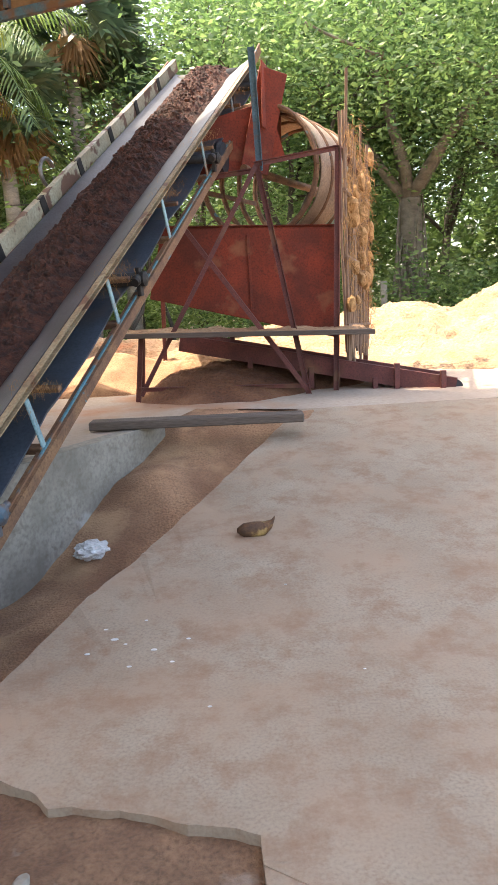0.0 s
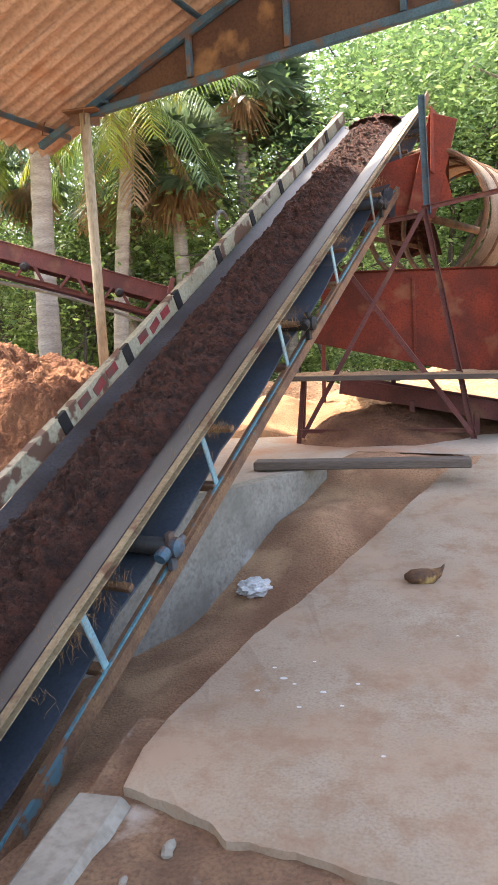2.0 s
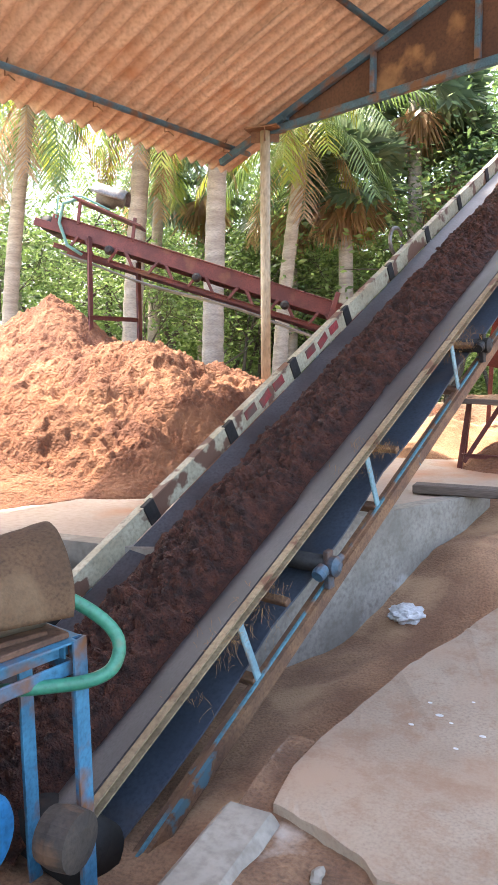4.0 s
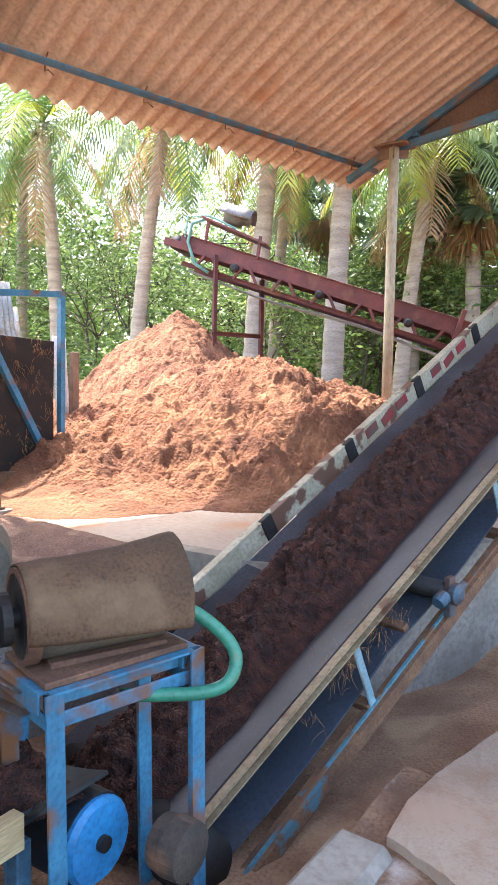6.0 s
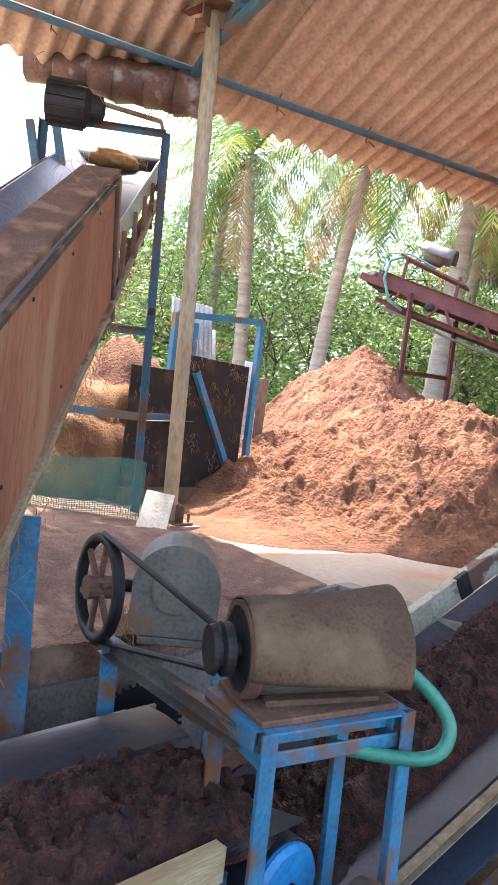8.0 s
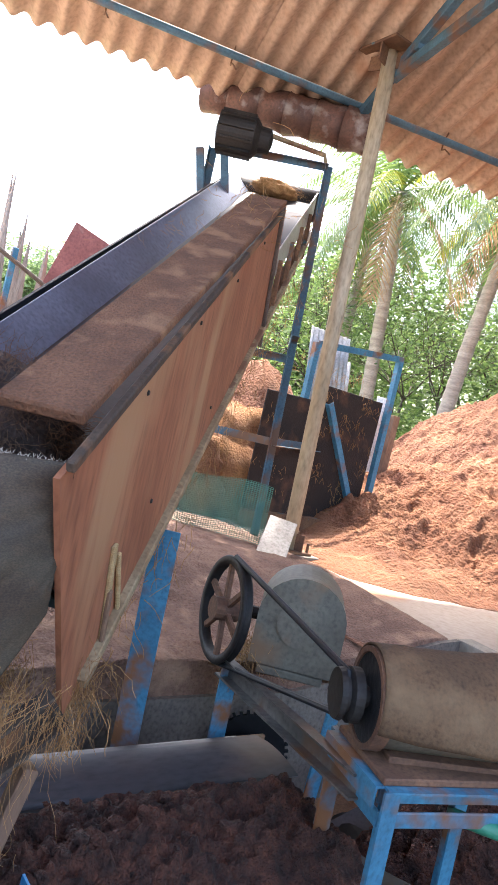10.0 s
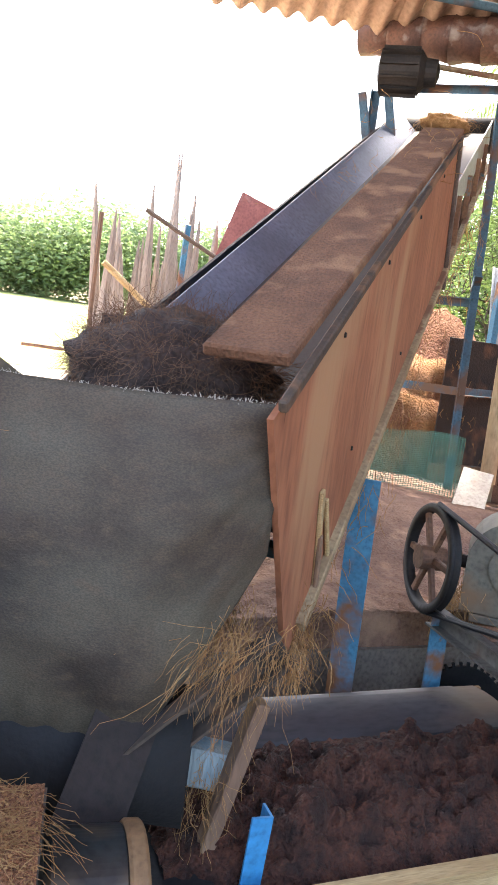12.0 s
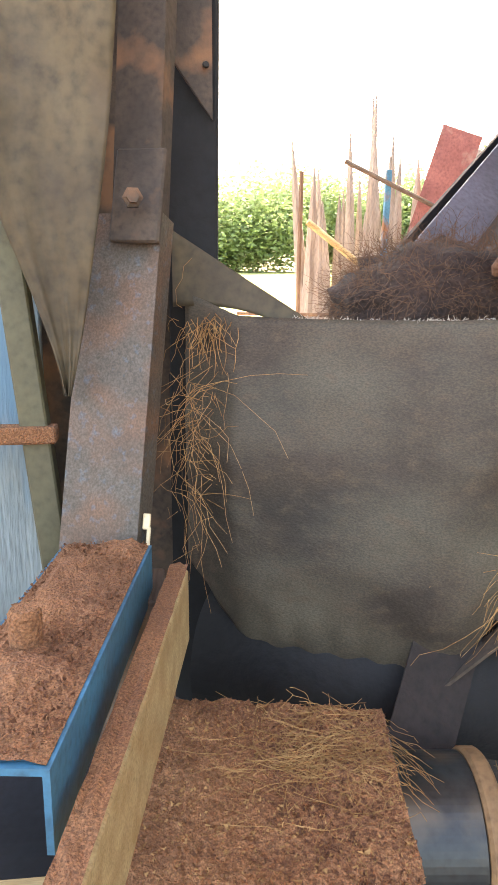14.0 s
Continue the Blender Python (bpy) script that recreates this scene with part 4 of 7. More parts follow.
def build_feed():
    t = thing("feed_conveyor", fv(0, 0.4, -0.6), "steep feed conveyor with red plywood sides and a dusty top plank", "conveyor")
    inv = Matrix.Translation(-t.location)

    def add(name, bm, m, label="", smooth=False):
        bm.transform(inv)
        return part(name, bm, m, t, label, smooth)
    up = V((0, 0, 1))
    side = FD.cross(up).normalized()
    # side boards: upright sheets cut square to the slope

    def board(s0, s1, drop0, drop1, off=0.0, th=0.014, top=0.0):
        bm = bmesh.new()
        cs = [fv(s0, off, top), fv(s1, off, top), fv(s1, off, top - drop1), fv(s0 + 0.06, off, top - drop0)]
        n = FA * th
        vs = [bm.verts.new(c) for c in cs] + [bm.verts.new(c + n) for c in cs]
        for f in ((0, 1, 2, 3), (7, 6, 5, 4), (0, 4, 5, 1), (1, 5, 6, 2), (2, 6, 7, 3), (3, 7, 4, 0)):
            bm.faces.new([vs[i] for i in f])
        bmesh.ops.recalc_face_normals(bm, faces=bm.faces[:])
        return bm
    add("side_board", board(0.0, 2.74, 0.74, 0.68), PLY, "tall red-brown plywood side, rubbed and splintered")
    add("side_board", board(2.76, 3.0, 0.60, 0.56, 0.004), PLY, "narrow board at the upper end")
    add("side_batten", bar(fv(2.75, -0.012, 0.04), fv(2.75, -0.012, -0.74), 0.03, 0.02, FA), PLANKGREY)
    for k, (s0, h0, s1, h1, w) in enumerate(((0.36, -0.42, 0.30, -0.72, 0.03), (0.39, -0.47, 0.42, -0.70, 0.018), (0.33, -0.55, 0.28, -0.74, 0.022))):
        add("splinter", bar(fv(s0, -0.006 - 0.003 * k, h0), fv(s1, -0.006 - 0.003 * k, h1), w, 0.012, FA, 0.003), YELLOWWOOD if k < 2 else STICK, "pale torn strip of ply")
    for s0, h0 in ((0.55, -0.06), (1.1, -0.05), (1.7, -0.07), (2.3, -0.05), (0.7, -0.5), (1.5, -0.55)):
        add("nail", lathe([(0, 0.008), (0.005, 0.006)], axis_pose(fv(s0, -0.001, h0), -FA), 8), DARKIRON)
    add("top_rail", bar(fv(0.02, -0.012, 0.018), fv(2.74, -0.012, 0.018), 0.020, 0.026, FU), CHANNELDARK, "dirty steel strip along the board's upper edge")
    add("top_plank", bar(fv(0.15, 0.115, 0.05), fv(2.81, 0.085, 0.05), 0.20, 0.03, FU, 0.006), PLANKDUST, "dust-covered plank along the top of the side")
    add("dark_inner_side", board(-0.1, 5.2, 0.45, 0.45, 0.80, 0.014, -0.26), RUBBER, "dark rubber far side")
    add("far_side_plate", bar(fv(0.8, 0.66, -0.30), fv(5.2, 0.66, -0.28), 0.20, 0.012, FU + FA * -0.8), STEELBLUE, "smooth blue-grey steel lining")
    add("belt", sheet(lambda u, v: fv(0.08 + 5.12 * u, 0.03 + 0.76 * v, -0.34), 20, 4, 0.012), RUBBER, "black rubber belt")
    for a in (0.02, 0.80):
        add("frame_rail", channel(fv(0.2, a, -0.76), fv(5.25, a, -0.62), 0.11, 0.045, 0.007, FU), RUSTY if a < 0.1 else DULLBLUE, "rusty rail under the side")
    for k in range(9):
        add("cross_bar", bar(fv(0.4 + 0.55 * k, 0.02, -0.70), fv(0.4 + 0.55 * k, 0.8, -0.70), 0.04, 0.04, FU), RUSTY)
    for k in range(4):
        add("rail_tie", bar(fv(3.15 + 0.5 * k, 0.0, -0.34), fv(3.1 + 0.5 * k, 0.0, -0.68), 0.03, 0.04, FD), RUSTY)
    add("upper_side_plate", board(3.02, 5.2, 0.16, 0.16, 0.01, 0.008, -0.26), TIN, "pale bent side plate near the head")
    add("under_strip", bar(fv(0.15, -0.01, -0.715), fv(5.0, -0.01, -0.56), 0.03, 0.035, FU), YELLOWRAIL, "yellowed strip under the side")
    # legs
    add("leg", angle_iron((-2.72, 1.03, 0.93), (-2.745, 1.075, -0.36), 0.095, 0.008, FA, 1), BLUE, "blue angle leg, rust showing through")
    add("leg", angle_iron((-3.45, 0.65, 0.95), (-3.40, 0.60, 0.30), 0.08, 0.008, FA, 1), BLUE)
    # head: frame, drive and guard
    for p, q in (((-4.85, 3.02, YZ), (-5.12, 3.12, 3.40)), ((-5.62, 2.40, YZ), (-5.62, 2.36, 3.33)), ((-5.12, 3.12, 3.38), (-5.60, 2.36, 3.34)), ((-5.0, 3.08, 1.85), (-5.62, 2.4, 1.85)), ((-4.93, 3.05, 1.2), (-5.62, 2.4, 1.2)), ((-4.93, 3.05, 1.2), (-5.5, 4.0, 1.2)), ((-4.98, 3.06, 1.95), (-4.75, 2.9, 1.98))):
        add("head_frame", angle_iron(p, q, 0.06, 0.007, FA), DULLBLUE, "dull blue angle frame at the head")
    add("handrail", tube([(-5.16, 3.14, 3.36), (-5.18, 3.1, 3.48), (-5.4, 2.72, 3.52), (-5.55, 2.45, 3.52), (-5.60, 2.38, 3.4)], 0.02, 8), YELLOWRAIL, "bent yellow pipe rail", True)
    mot = lathe([(0, 0.06), (0.02, 0.15), (0.30, 0.15), (0.34, 0.10), (0.42, 0.09), (0.44, 0.03)], axis_pose((-5.52, 2.30, 3.42), (0.55, 0.8, 0)), 20)
    fins = []
    for k in range(12):
        q = 2 * math.pi * k / 12
        fins.append(add_box(bmesh.new(), (0.26, 0.012, 0.03), axis_pose((-5.52, 2.30, 3.42), (0.55, 0.8, 0)) @ pose(0.155 * math.cos(q), 0.155 * math.sin(q), 0.16, 0, 0, math.degrees(q)) @ pose(0, 0, 0, 0, 90, 0)))
    motor = add("drive_motor", mot, DARKIRON, "dark ribbed drive motor")
    for fin in fins:
        fin.transform(inv)
        part("cooling_fin", fin, DARKIRON, motor)
    for p in ((-5.62, 2.25, 3.28), (-5.5, 2.4, 3.28)):
        add("motor_mount", bar(p, (p[0] + 0.05, p[1] + 0.06, 2.95), 0.05, 0.06), DULLBLUE)
    add("head_drum", tube([fv(5.2, 0.0, -0.38), fv(5.2, 0.8, -0.38)], 0.13, 20), DARKIRON, smooth=True)
    fb = bmesh.new()
    for s in np.linspace(0.15, 4.2, 30):
        tufts(fb, fv(s, -0.01, -0.72) + V((0, 0, -0.02)), 12, 0.10, (0.05, 0.05, 0.03), 0.0016, 0.9)
    tufts(fb, fv(0.16, 0.0, -0.72), 170, 0.13, (0.03, 0.03, 0.04), 0.0008, 1.2)
    tufts(fb, fv(0.05, 0.16, -0.62), 170, 0.16, (0.04, 0.05, 0.05), 0.0008, 0.9)
    tufts(fb, fv(2.0, 0.08, 0.085), 160, 0.07, (0.5, 0.35, 0.02), 0.0011, 0.2, (0.3, 0.3, 0.0), 0.9)
    add("caught_fibre", fb, FIBRE, "golden coir caught along the conveyor")["kind"] = "stuff"


CHANNELDARK = mat("channel_dusty", (0.088, 0.062, 0.044), (0.045, 0.034, 0.027), 0.75, scale=8, fine=80, bump=0.3, patch=(0.2, 0.1, 0.05), patch_at=0.6, bumpd=0.005)
PLANKDUST = mat("dust_caked_plank", (0.20, 0.095, 0.05), (0.12, 0.055, 0.03), 0.95, scale=9, fine=120, bump=0.9, patch=(0.26, 0.14, 0.075), patch_at=0.6, bumpd=0.012)
STEELBLUE = mat("blue_grey_lining", (0.16, 0.19, 0.26), (0.10, 0.12, 0.17), 0.45, scale=3, fine=50, bump=0.1, stretch=(1, 1, 1), bumpd=0.003)
build_feed()


def fibre_mound(name, c, size, m, label, strands, length, seed, hair=None):
    random.seed(seed)
    bm = bmesh.new()
    q = bmesh.ops.create_icosphere(bm, subdivisions=4, radius=1.0)
    for v in q["verts"]:
        n = 1 + 0.22 * fbm(v.co + V((seed, 0, 0)), 2.2) + 0.07 * fbm(v.co, 9.0)
        v.co = V((v.co.x * size[0], v.co.y * size[1], v.co.z * size[2])) * n
    e = thing(name, c, label, "coir heap")
    part("mound", bm, m, e, smooth=True)
    f = bmesh.new()
    for _ in range(strands):
        a = V([random.gauss(0, 1) for _ in range(3)]).normalized()
        if a.z < -0.2:
            continue
        p = V((a.x * size[0], a.y * size[1], a.z * size[2]))
        tufts(f, p, 1, length, (0.01, 0.01, 0.01), 0.0007, 0.4, a, 0.7)
    part("loose_coir", f, hair or m, e, "fine loose strands")["kind"] = "stuff"
    return e


# brown coir core darkened to paint the shadows between the lighter strands
FEEDFIBRE = mat("shade_dark_feed_fibre", (0.075, 0.045, 0.036), (0.028, 0.019, 0.019), 0.95, scale=5, fine=80, bump=0.9, bumpd=0.03)
COIRHAIR = mat("brown_coir_hair", (0.22, 0.12, 0.07), (0.10, 0.055, 0.035), 0.9, scale=20, fine=140, bump=0.2)
fibre_mound("feed_fibre_pile", fv(0.50, 0.48, -0.22), (0.36, 0.28, 0.17), FEEDFIBRE, "brown hairy pile of coir fibre on the feed belt", 4200, 0.085, 4, COIRHAIR)
fibre_mound("head_fibre_pile", fv(5.05, 0.35, -0.29), (0.16, 0.20, 0.07), FIBRE, "golden clump of fibre going over the head", 900, 0.10, 9)


BRIGHTBLUE = mat("bright_blue", (0.03, 0.28, 0.58), (0.03, 0.20, 0.42), 0.4, scale=6, fine=60, bump=0.15, patch=(0.12, 0.10, 0.09), patch_at=0.64, bumpd=0.003)
COVER = mat("sack_cover", (0.145, 0.082, 0.040), (0.088, 0.050, 0.026), 0.95, scale=4, fine=90, bump=0.4, patch=(0.20, 0.13, 0.07), patch_at=0.62, bumpd=0.006)


# ---------------------------------------------------------------- tail of the feed conveyor
def build_tail():
    # hanging rubber apron
    L, R = V((-2.23, -0.47, 1.225)), V((-1.875, 0.285, 1.20))
    out = V((0.905, -0.425, 0)).normalized()

    def f(u, v):
        # left side is cut away below, right side curves in under
        lo = 0.45 + 0.20 * max(0, 1 - u / 0.24)
        if u > 0.70:
            lo += 0.44 * ((u - 0.70) / 0.30) ** 1.25
        top = 1.222 - 0.012 * math.sin(math.pi * u) + 0.045 * max(0, 1 - u / 0.16)
        z = top + (lo - top) * v
        bulge = 0.09 * min(1, 6 * u) * min(1, 3.2 * (1 - u)) * math.sin(math.pi * min(1, v * 0.72 + 0.08)) - 0.07 * max(0, u - 0.78) / 0.22 * v
        p = L + (R - L) * u + out * bulge
        p.z = z
        p += out * (0.010 * fbm((u * 3, v * 3, 0), 1.0) + 0.004 * math.sin(u * 70) * max(0, v - 0.75) * 4)
        return p
    t = thing("rubber_apron", (-2.05, -0.1, 0.6), "stiff grey-brown rubber apron hanging over the conveyor's tail", "apron")
    bm = sheet(f, 70, 50, 0.006)
    bm.transform(Matrix.Translation(-t.location))
    part("apron_sheet", bm, CANVAS, t, smooth=True)
    fr = bmesh.new()
    for k in range(260):
        u = random.uniform(0.3, 1.0)
        tufts(fr, f(u, 0.0), 1, 0.009, (0.002, 0.003, 0.002), 0.0008, 0.1, (0, 0, 0.6), 0.6)
    fr.transform(Matrix.Translation(-t.location))
    part("frayed_edge", fr, FRAY, t, "whitish frayed upper edge")["kind"] = "stuff"
    fold = sheet(lambda u, v: V((-2.245 + 0.10 * u + 0.02 * v, -0.50 + 0.30 * u, 1.40 - 0.20 * u - 0.165 * v * (1 - 0.75 * u) + 0.03 * math.sin(3 * u) * v)), 16, 10, 0.004)
    fold.transform(Matrix.Translation(-t.location))
    part("folded_flap", fold, TARP, t, "tan folded corner of sheet", smooth=True)
    st = bmesh.new()
    tufts(st, (-2.13, -0.46, 0.98), 110, 0.24, (0.015, 0.025, 0.10), 0.0007, 0.5, (0.2, 0.15, -0.4), 0.8)
    tufts(st, (-2.16, -0.42, 1.20), 60, 0.10, (0.01, 0.03, 0.01), 0.0010, 0.9)
    tagged(link("hanging_strands", st, FIBRE), "tangled coir strands hanging beside the apron", "coir strands", kind="stuff")
    # box of the tail under the apron, near-black so the gap reads as shade
    dk = thing("tail_shade_box", (-2.3, -0.1, 0.3), "near-black box that paints the shaded gap round the conveyor's tail drum", "tail box")
    inv = Matrix.Translation(-dk.location)
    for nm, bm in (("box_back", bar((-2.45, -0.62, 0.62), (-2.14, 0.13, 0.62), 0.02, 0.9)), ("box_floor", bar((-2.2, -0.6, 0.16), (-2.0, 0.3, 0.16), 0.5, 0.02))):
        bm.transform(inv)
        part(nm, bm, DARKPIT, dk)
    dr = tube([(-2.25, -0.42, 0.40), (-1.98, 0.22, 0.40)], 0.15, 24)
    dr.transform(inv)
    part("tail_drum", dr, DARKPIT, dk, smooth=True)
    # slanting chute sheet right of the plate
    sl = sheet(lambda u, v: V((-1.80 - 0.22 * u, -0.14 + 0.15 * v + 0.20 * u, 0.30 + 0.42 * u)), 6, 4, 0.006)
    sl.transform(inv)
    part("slanting_plate", sl, PURPLEDARK, dk, "dark stained slanting plate")
    for nm, bm, m, lb in (("tail_beam", channel((-1.93, 0.38, 0.69), (-1.93, 0.06, 0.44), 0.085, 0.045, 0.007, (0, 0, 1), 1), CHANNELDARK, "dusty sloping channel"),
                          ("painted_timber", bar((-1.99, 0.10, 0.42), (-1.99, 0.33, 0.35), 0.08, 0.09, bevel=0.006), BLUEWOOD, "old timber with worn pale paint"),
                          ("timber_prop", bar((-1.93, 0.35, 0.55), (-1.93, 0.26, 0.2), 0.05, 0.035), STICK, "splintered prop"),
                          ("blue_bracket", angle_iron((-1.86, 0.35, 0.33), (-1.86, 0.33, -0.05), 0.05, 0.006, (1, 0, 0)), BRIGHTBLUE, "bright blue bracket"),
                          ("grey_roller", lathe([(0, 0.03), (0, 0.135), (0.012, 0.147), (0.14, 0.147), (0.15, 0.14), (0.15, 0.03)], axis_pose((-1.71, -0.13, 0.284), (0.1, 1, 0)), 80), DRUMGREY, "smooth dark grey roller"),
                          ("roller_flange", lathe([(0, 0.10), (0, 0.150), (0.006, 0.155), (0.03, 0.155), (0.036, 0.150), (0.036, 0.10), (0, 0.10)], axis_pose((-1.695, 0.012, 0.284), (0.1, 1, 0)), 36, None, False), TANWOOD, "worn wooden flange")):
        bm.transform(inv)
        part(nm, bm, m, dk, lb)
    tf = bmesh.new()
    tufts(tf, (-1.90, 0.26, 0.70), 160, 0.20, (0.02, 0.06, 0.04), 0.0007, 1.0, (0, -0.5, -0.8), 0.5)
    tufts(tf, (-1.90, 0.39, 0.66), 130, 0.08, (0.02, 0.02, 0.025), 0.0007, 1.0)
    tufts(tf, (-1.93, 0.24, 0.34), 130, 0.07, (0.03, 0.05, 0.04), 0.0007, 0.8)
    tagged(link("coir_tangle", tf, FIBRE), "golden coir tangled in the tail's ironwork", "coir strands", kind="stuff")
    # upright channel, arm and timber
    c = thing("steel_frame", (-1.95, -0.62, 0.5), "blue channel frame at the conveyor's tail, thick with dust", "steel frame")
    inv = Matrix.Translation(-c.location)

    def add(name, bm, m, label="", smooth=False):
        bm.transform(inv)
        return part(name, bm, m, c, label, smooth)
    add("upright", channel((-1.935, -0.665, 0.70), (-2.115, -0.595, 1.42), 0.165, 0.06, 0.008, (0.4, 1, 0), -1), CHANNELBLUE, "grey-blue channel upright speckled with rust")
    add("upright_top", channel((-2.10, -0.575, 1.36), (-2.16, -0.525, 2.2), 0.10, 0.05, 0.008, (0.4, 1, 0), -1), CHANNELDARK, "dusty upper length of the upright")
    splice = add("splice_plate", bar((-2.065, -0.575, 1.36), (-2.10, -0.555, 1.54), 0.016, 0.105, (0.4, 1, 0)), CHANNELDARK)
    for z in (1.44, 1.9, 1.98):
        sb = lathe([(0, 0.02), (0.015, 0.02), (0.018, 0.012), (0.03, 0.012)], axis_pose((-2.035 - 0.06 * (z - 1.44), -0.575, z), (1, 0.1, 0)), 6)
        sb.transform(inv)
        part("splice_bolt", sb, CHANNELDARK, splice)
    for x, y, z, h, w in ((-2.000, -0.566, 0.985, 0.05, 0.016), (-1.990, -0.568, 0.945, 0.05, 0.006), (-1.940, -0.563, 0.815, 0.03, 0.015), (-1.930, -0.561, 0.78, 0.04, 0.008)):
        add("paint_drip", bar((x, y, z), (x - 0.25 * h, y + 0.1 * h, z + h), w, 0.006, (1, 0, 0.25), 0.002), DRIPCREAM, "drip of cream paint")
    arm = bmesh.new()
    m0, m1 = V((-1.89, -0.633, 0.765)), V((-1.25, -0.719, 0.765))
    ar = basis(m1 - m0)
    mid = Matrix.Translation((m0 + m1) / 2) @ ar.to_4x4()
    n = (m1 - m0).length
    add_box(arm, (n, 0.165, 0.008), mid @ pose(0, 0, 0.035))
    for s in (1, -1):
        add_box(arm, (n, 0.008, 0.09), mid @ pose(0, s * 0.0785, -0.014))
    add("arm", arm, ARMBLUE, "blue channel arm")
    dust = sheet(lambda u, v: mid @ V(((u - 0.5) * n * 0.985, (v - 0.5) * 0.155, 0.040 + 0.012 * max(0.1, 0.6 + fbm((u * 6, v * 2, 2), 1.0) + 0.3 * fbm((u * 30, v * 8, 2), 1.0)) * min(1, 5 * v, 5 * (1 - v)))), 70, 20)
    add("arm_dust", dust, DUSTY, "layer of brown pith dust")
    spill = bmesh.new()
    for k in range(2600):
        crumb(spill, mid @ V((random.uniform(-0.49, 0.49) * n, random.uniform(-0.077, 0.077), 0.045 + random.uniform(0, 0.003))), random.uniform(0.0010, 0.0028))
    add("arm_crumb_layer", spill, HEAP)["kind"] = "stuff"
    add("bolt", lathe([(0, 0.034), (0.004, 0.034), (0.006, 0.022), (0.05, 0.022), (0.056, 0.018)], Matrix.Translation(m0 + (m1 - m0) * 0.62 + V((0, -0.02, 0.042))), 14), DUSTY, "dusty bolt")
    add("timber", bar((-1.89, -0.500, 0.68), (-1.12, -0.617, 0.68), 0.034, 0.15, bevel=0.006), YELLOWWOOD, "pale yellow timber beside the arm")
    add("timber_dust", sheet(lambda u, v: V((-1.89 + 0.77 * u, -0.517 - 0.117 * u + 0.034 * v, 0.758 + 0.006 * (0.6 + fbm((u * 20, v * 3, 0), 1.0)))), 40, 4), DUSTY)
    add("packing_timber", bar((-1.90, -0.60, 0.42), (-1.9, -0.60, 0.72), 0.16, 0.14, (0, 1, 0)), PLANKGREY)
    add("foot", bar((-1.96, -0.62, -0.4), (-1.96, -0.62, 0.72), 0.1, 0.1, (0, 1, 0)), CHANNELDARK)
    # dusty shelf board with strands
    b = thing("dusty_board", (-1.65, -0.36, 0.48), "board deep in pith dust with loose coir strands on it", "board")
    inv2 = Matrix.Translation(-b.location)
    bm = prism([(-1.855, -0.53), (-1.775, -0.125), (-1.37, -0.19), (-1.30, -0.62)], 0.455, 0.495)
    bm.transform(inv2)
    part("shelf", bm, PLANKGREY, b)
    P0, P1, P2, P3 = V((-1.85, -0.53, 0)), V((-1.775, -0.13, 0)), V((-1.30, -0.62, 0)), V((-1.37, -0.19, 0))
    bm = sheet(lambda u, v: (P0 * (1 - v) + P1 * v) * (1 - u) + (P2 * (1 - v) + P3 * v) * u + V((0, 0, 0.505 + 0.010 * fbm((u * 5, v * 5, 0), 1.0) + 0.004 * fbm((u * 40, v * 40, 0), 1.0))), 90, 80)
    bm.transform(inv2)
    part("dust", bm, DUSTY, b, "thick crumbly brown dust")
    cr = bmesh.new()
    pale = bmesh.new()
    for k in range(6500):
        u, v = random.random(), random.random()
        p = (P0 * (1 - v) + P1 * v) * (1 - u) + (P2 * (1 - v) + P3 * v) * u + V((0, 0, 0.506 + 0.010 * fbm((u * 5, v * 5, 0), 1.0)))
        crumb(pale if k % 4 == 0 else cr, p, random.uniform(0.0010, 0.0028))
    cr.transform(inv2)
    pale.transform(inv2)
    part("crumb_layer", cr, HEAP, b)["kind"] = "stuff"
    part("pale_crumb_layer", pale, FIBRE, b)["kind"] = "stuff"
    ss = bmesh.new()
    for _ in range(330):
        u, v = min(1, max(0.06, random.gauss(0.30, 0.16))), min(0.98, max(0.1, random.gauss(0.70, 0.18)))
        p = (P0 * (1 - v) + P1 * v) * (1 - u) + (P2 * (1 - v) + P3 * v) * u + V((0, 0, 0.505 + abs(random.gauss(0, 0.006))))
        d = V((random.gauss(0.1, 0.6), random.gauss(0.0, 0.8), random.gauss(0, 0.05))).normalized()
        pts = [p]
        for k in range(5):
            d = (d + V((random.gauss(0, 0.3), random.gauss(0, 0.3), random.gauss(-0.02, 0.05)))).normalized()
            p = p + d * random.uniform(0.008, 0.028)
            p.z = min(0.522, max(p.z, 0.507)) if p.y < -0.15 else p.z - 0.012
            pts.append(p)
        tube(pts, 0.00055, 3, ss)
    ss.transform(inv2)
    part("loose_coir", ss, FIBRE, b, "golden coir strands")["kind"] = "stuff"
    # wall of the bay on the other side
    w = thing("side_partition", (-2.3, -1.0, 0.4), "patched partition of blue-washed boards, tarpaulin and an olive post", "partition")
    inv3 = Matrix.Translation(-w.location)

    def addw(name, bm, m, label="", smooth=False):
        bm.transform(inv3)
        return part(name, bm, m, w, label, smooth)
    for k in range(7):
        y = -0.86 - 0.14 * k
        addw("board", bar((-2.22, y, 0.35), (-2.26, y, 1.6), 0.135, 0.02, (1, 0, 0)), BLUEWOOD, "blue-washed weathered board")
    addw("olive_post", bar((-2.05, -0.715, 0.3), (-2.11, -0.885, 2.0), 0.055, 0.05, (1, 0, 0)), GREENPOST, "olive painted post")
    addw("ledger", bar((-2.06, -0.74, 0.985), (-2.05, -1.5, 0.985), 0.05, 0.035), DUSTY, "dusty ledger")
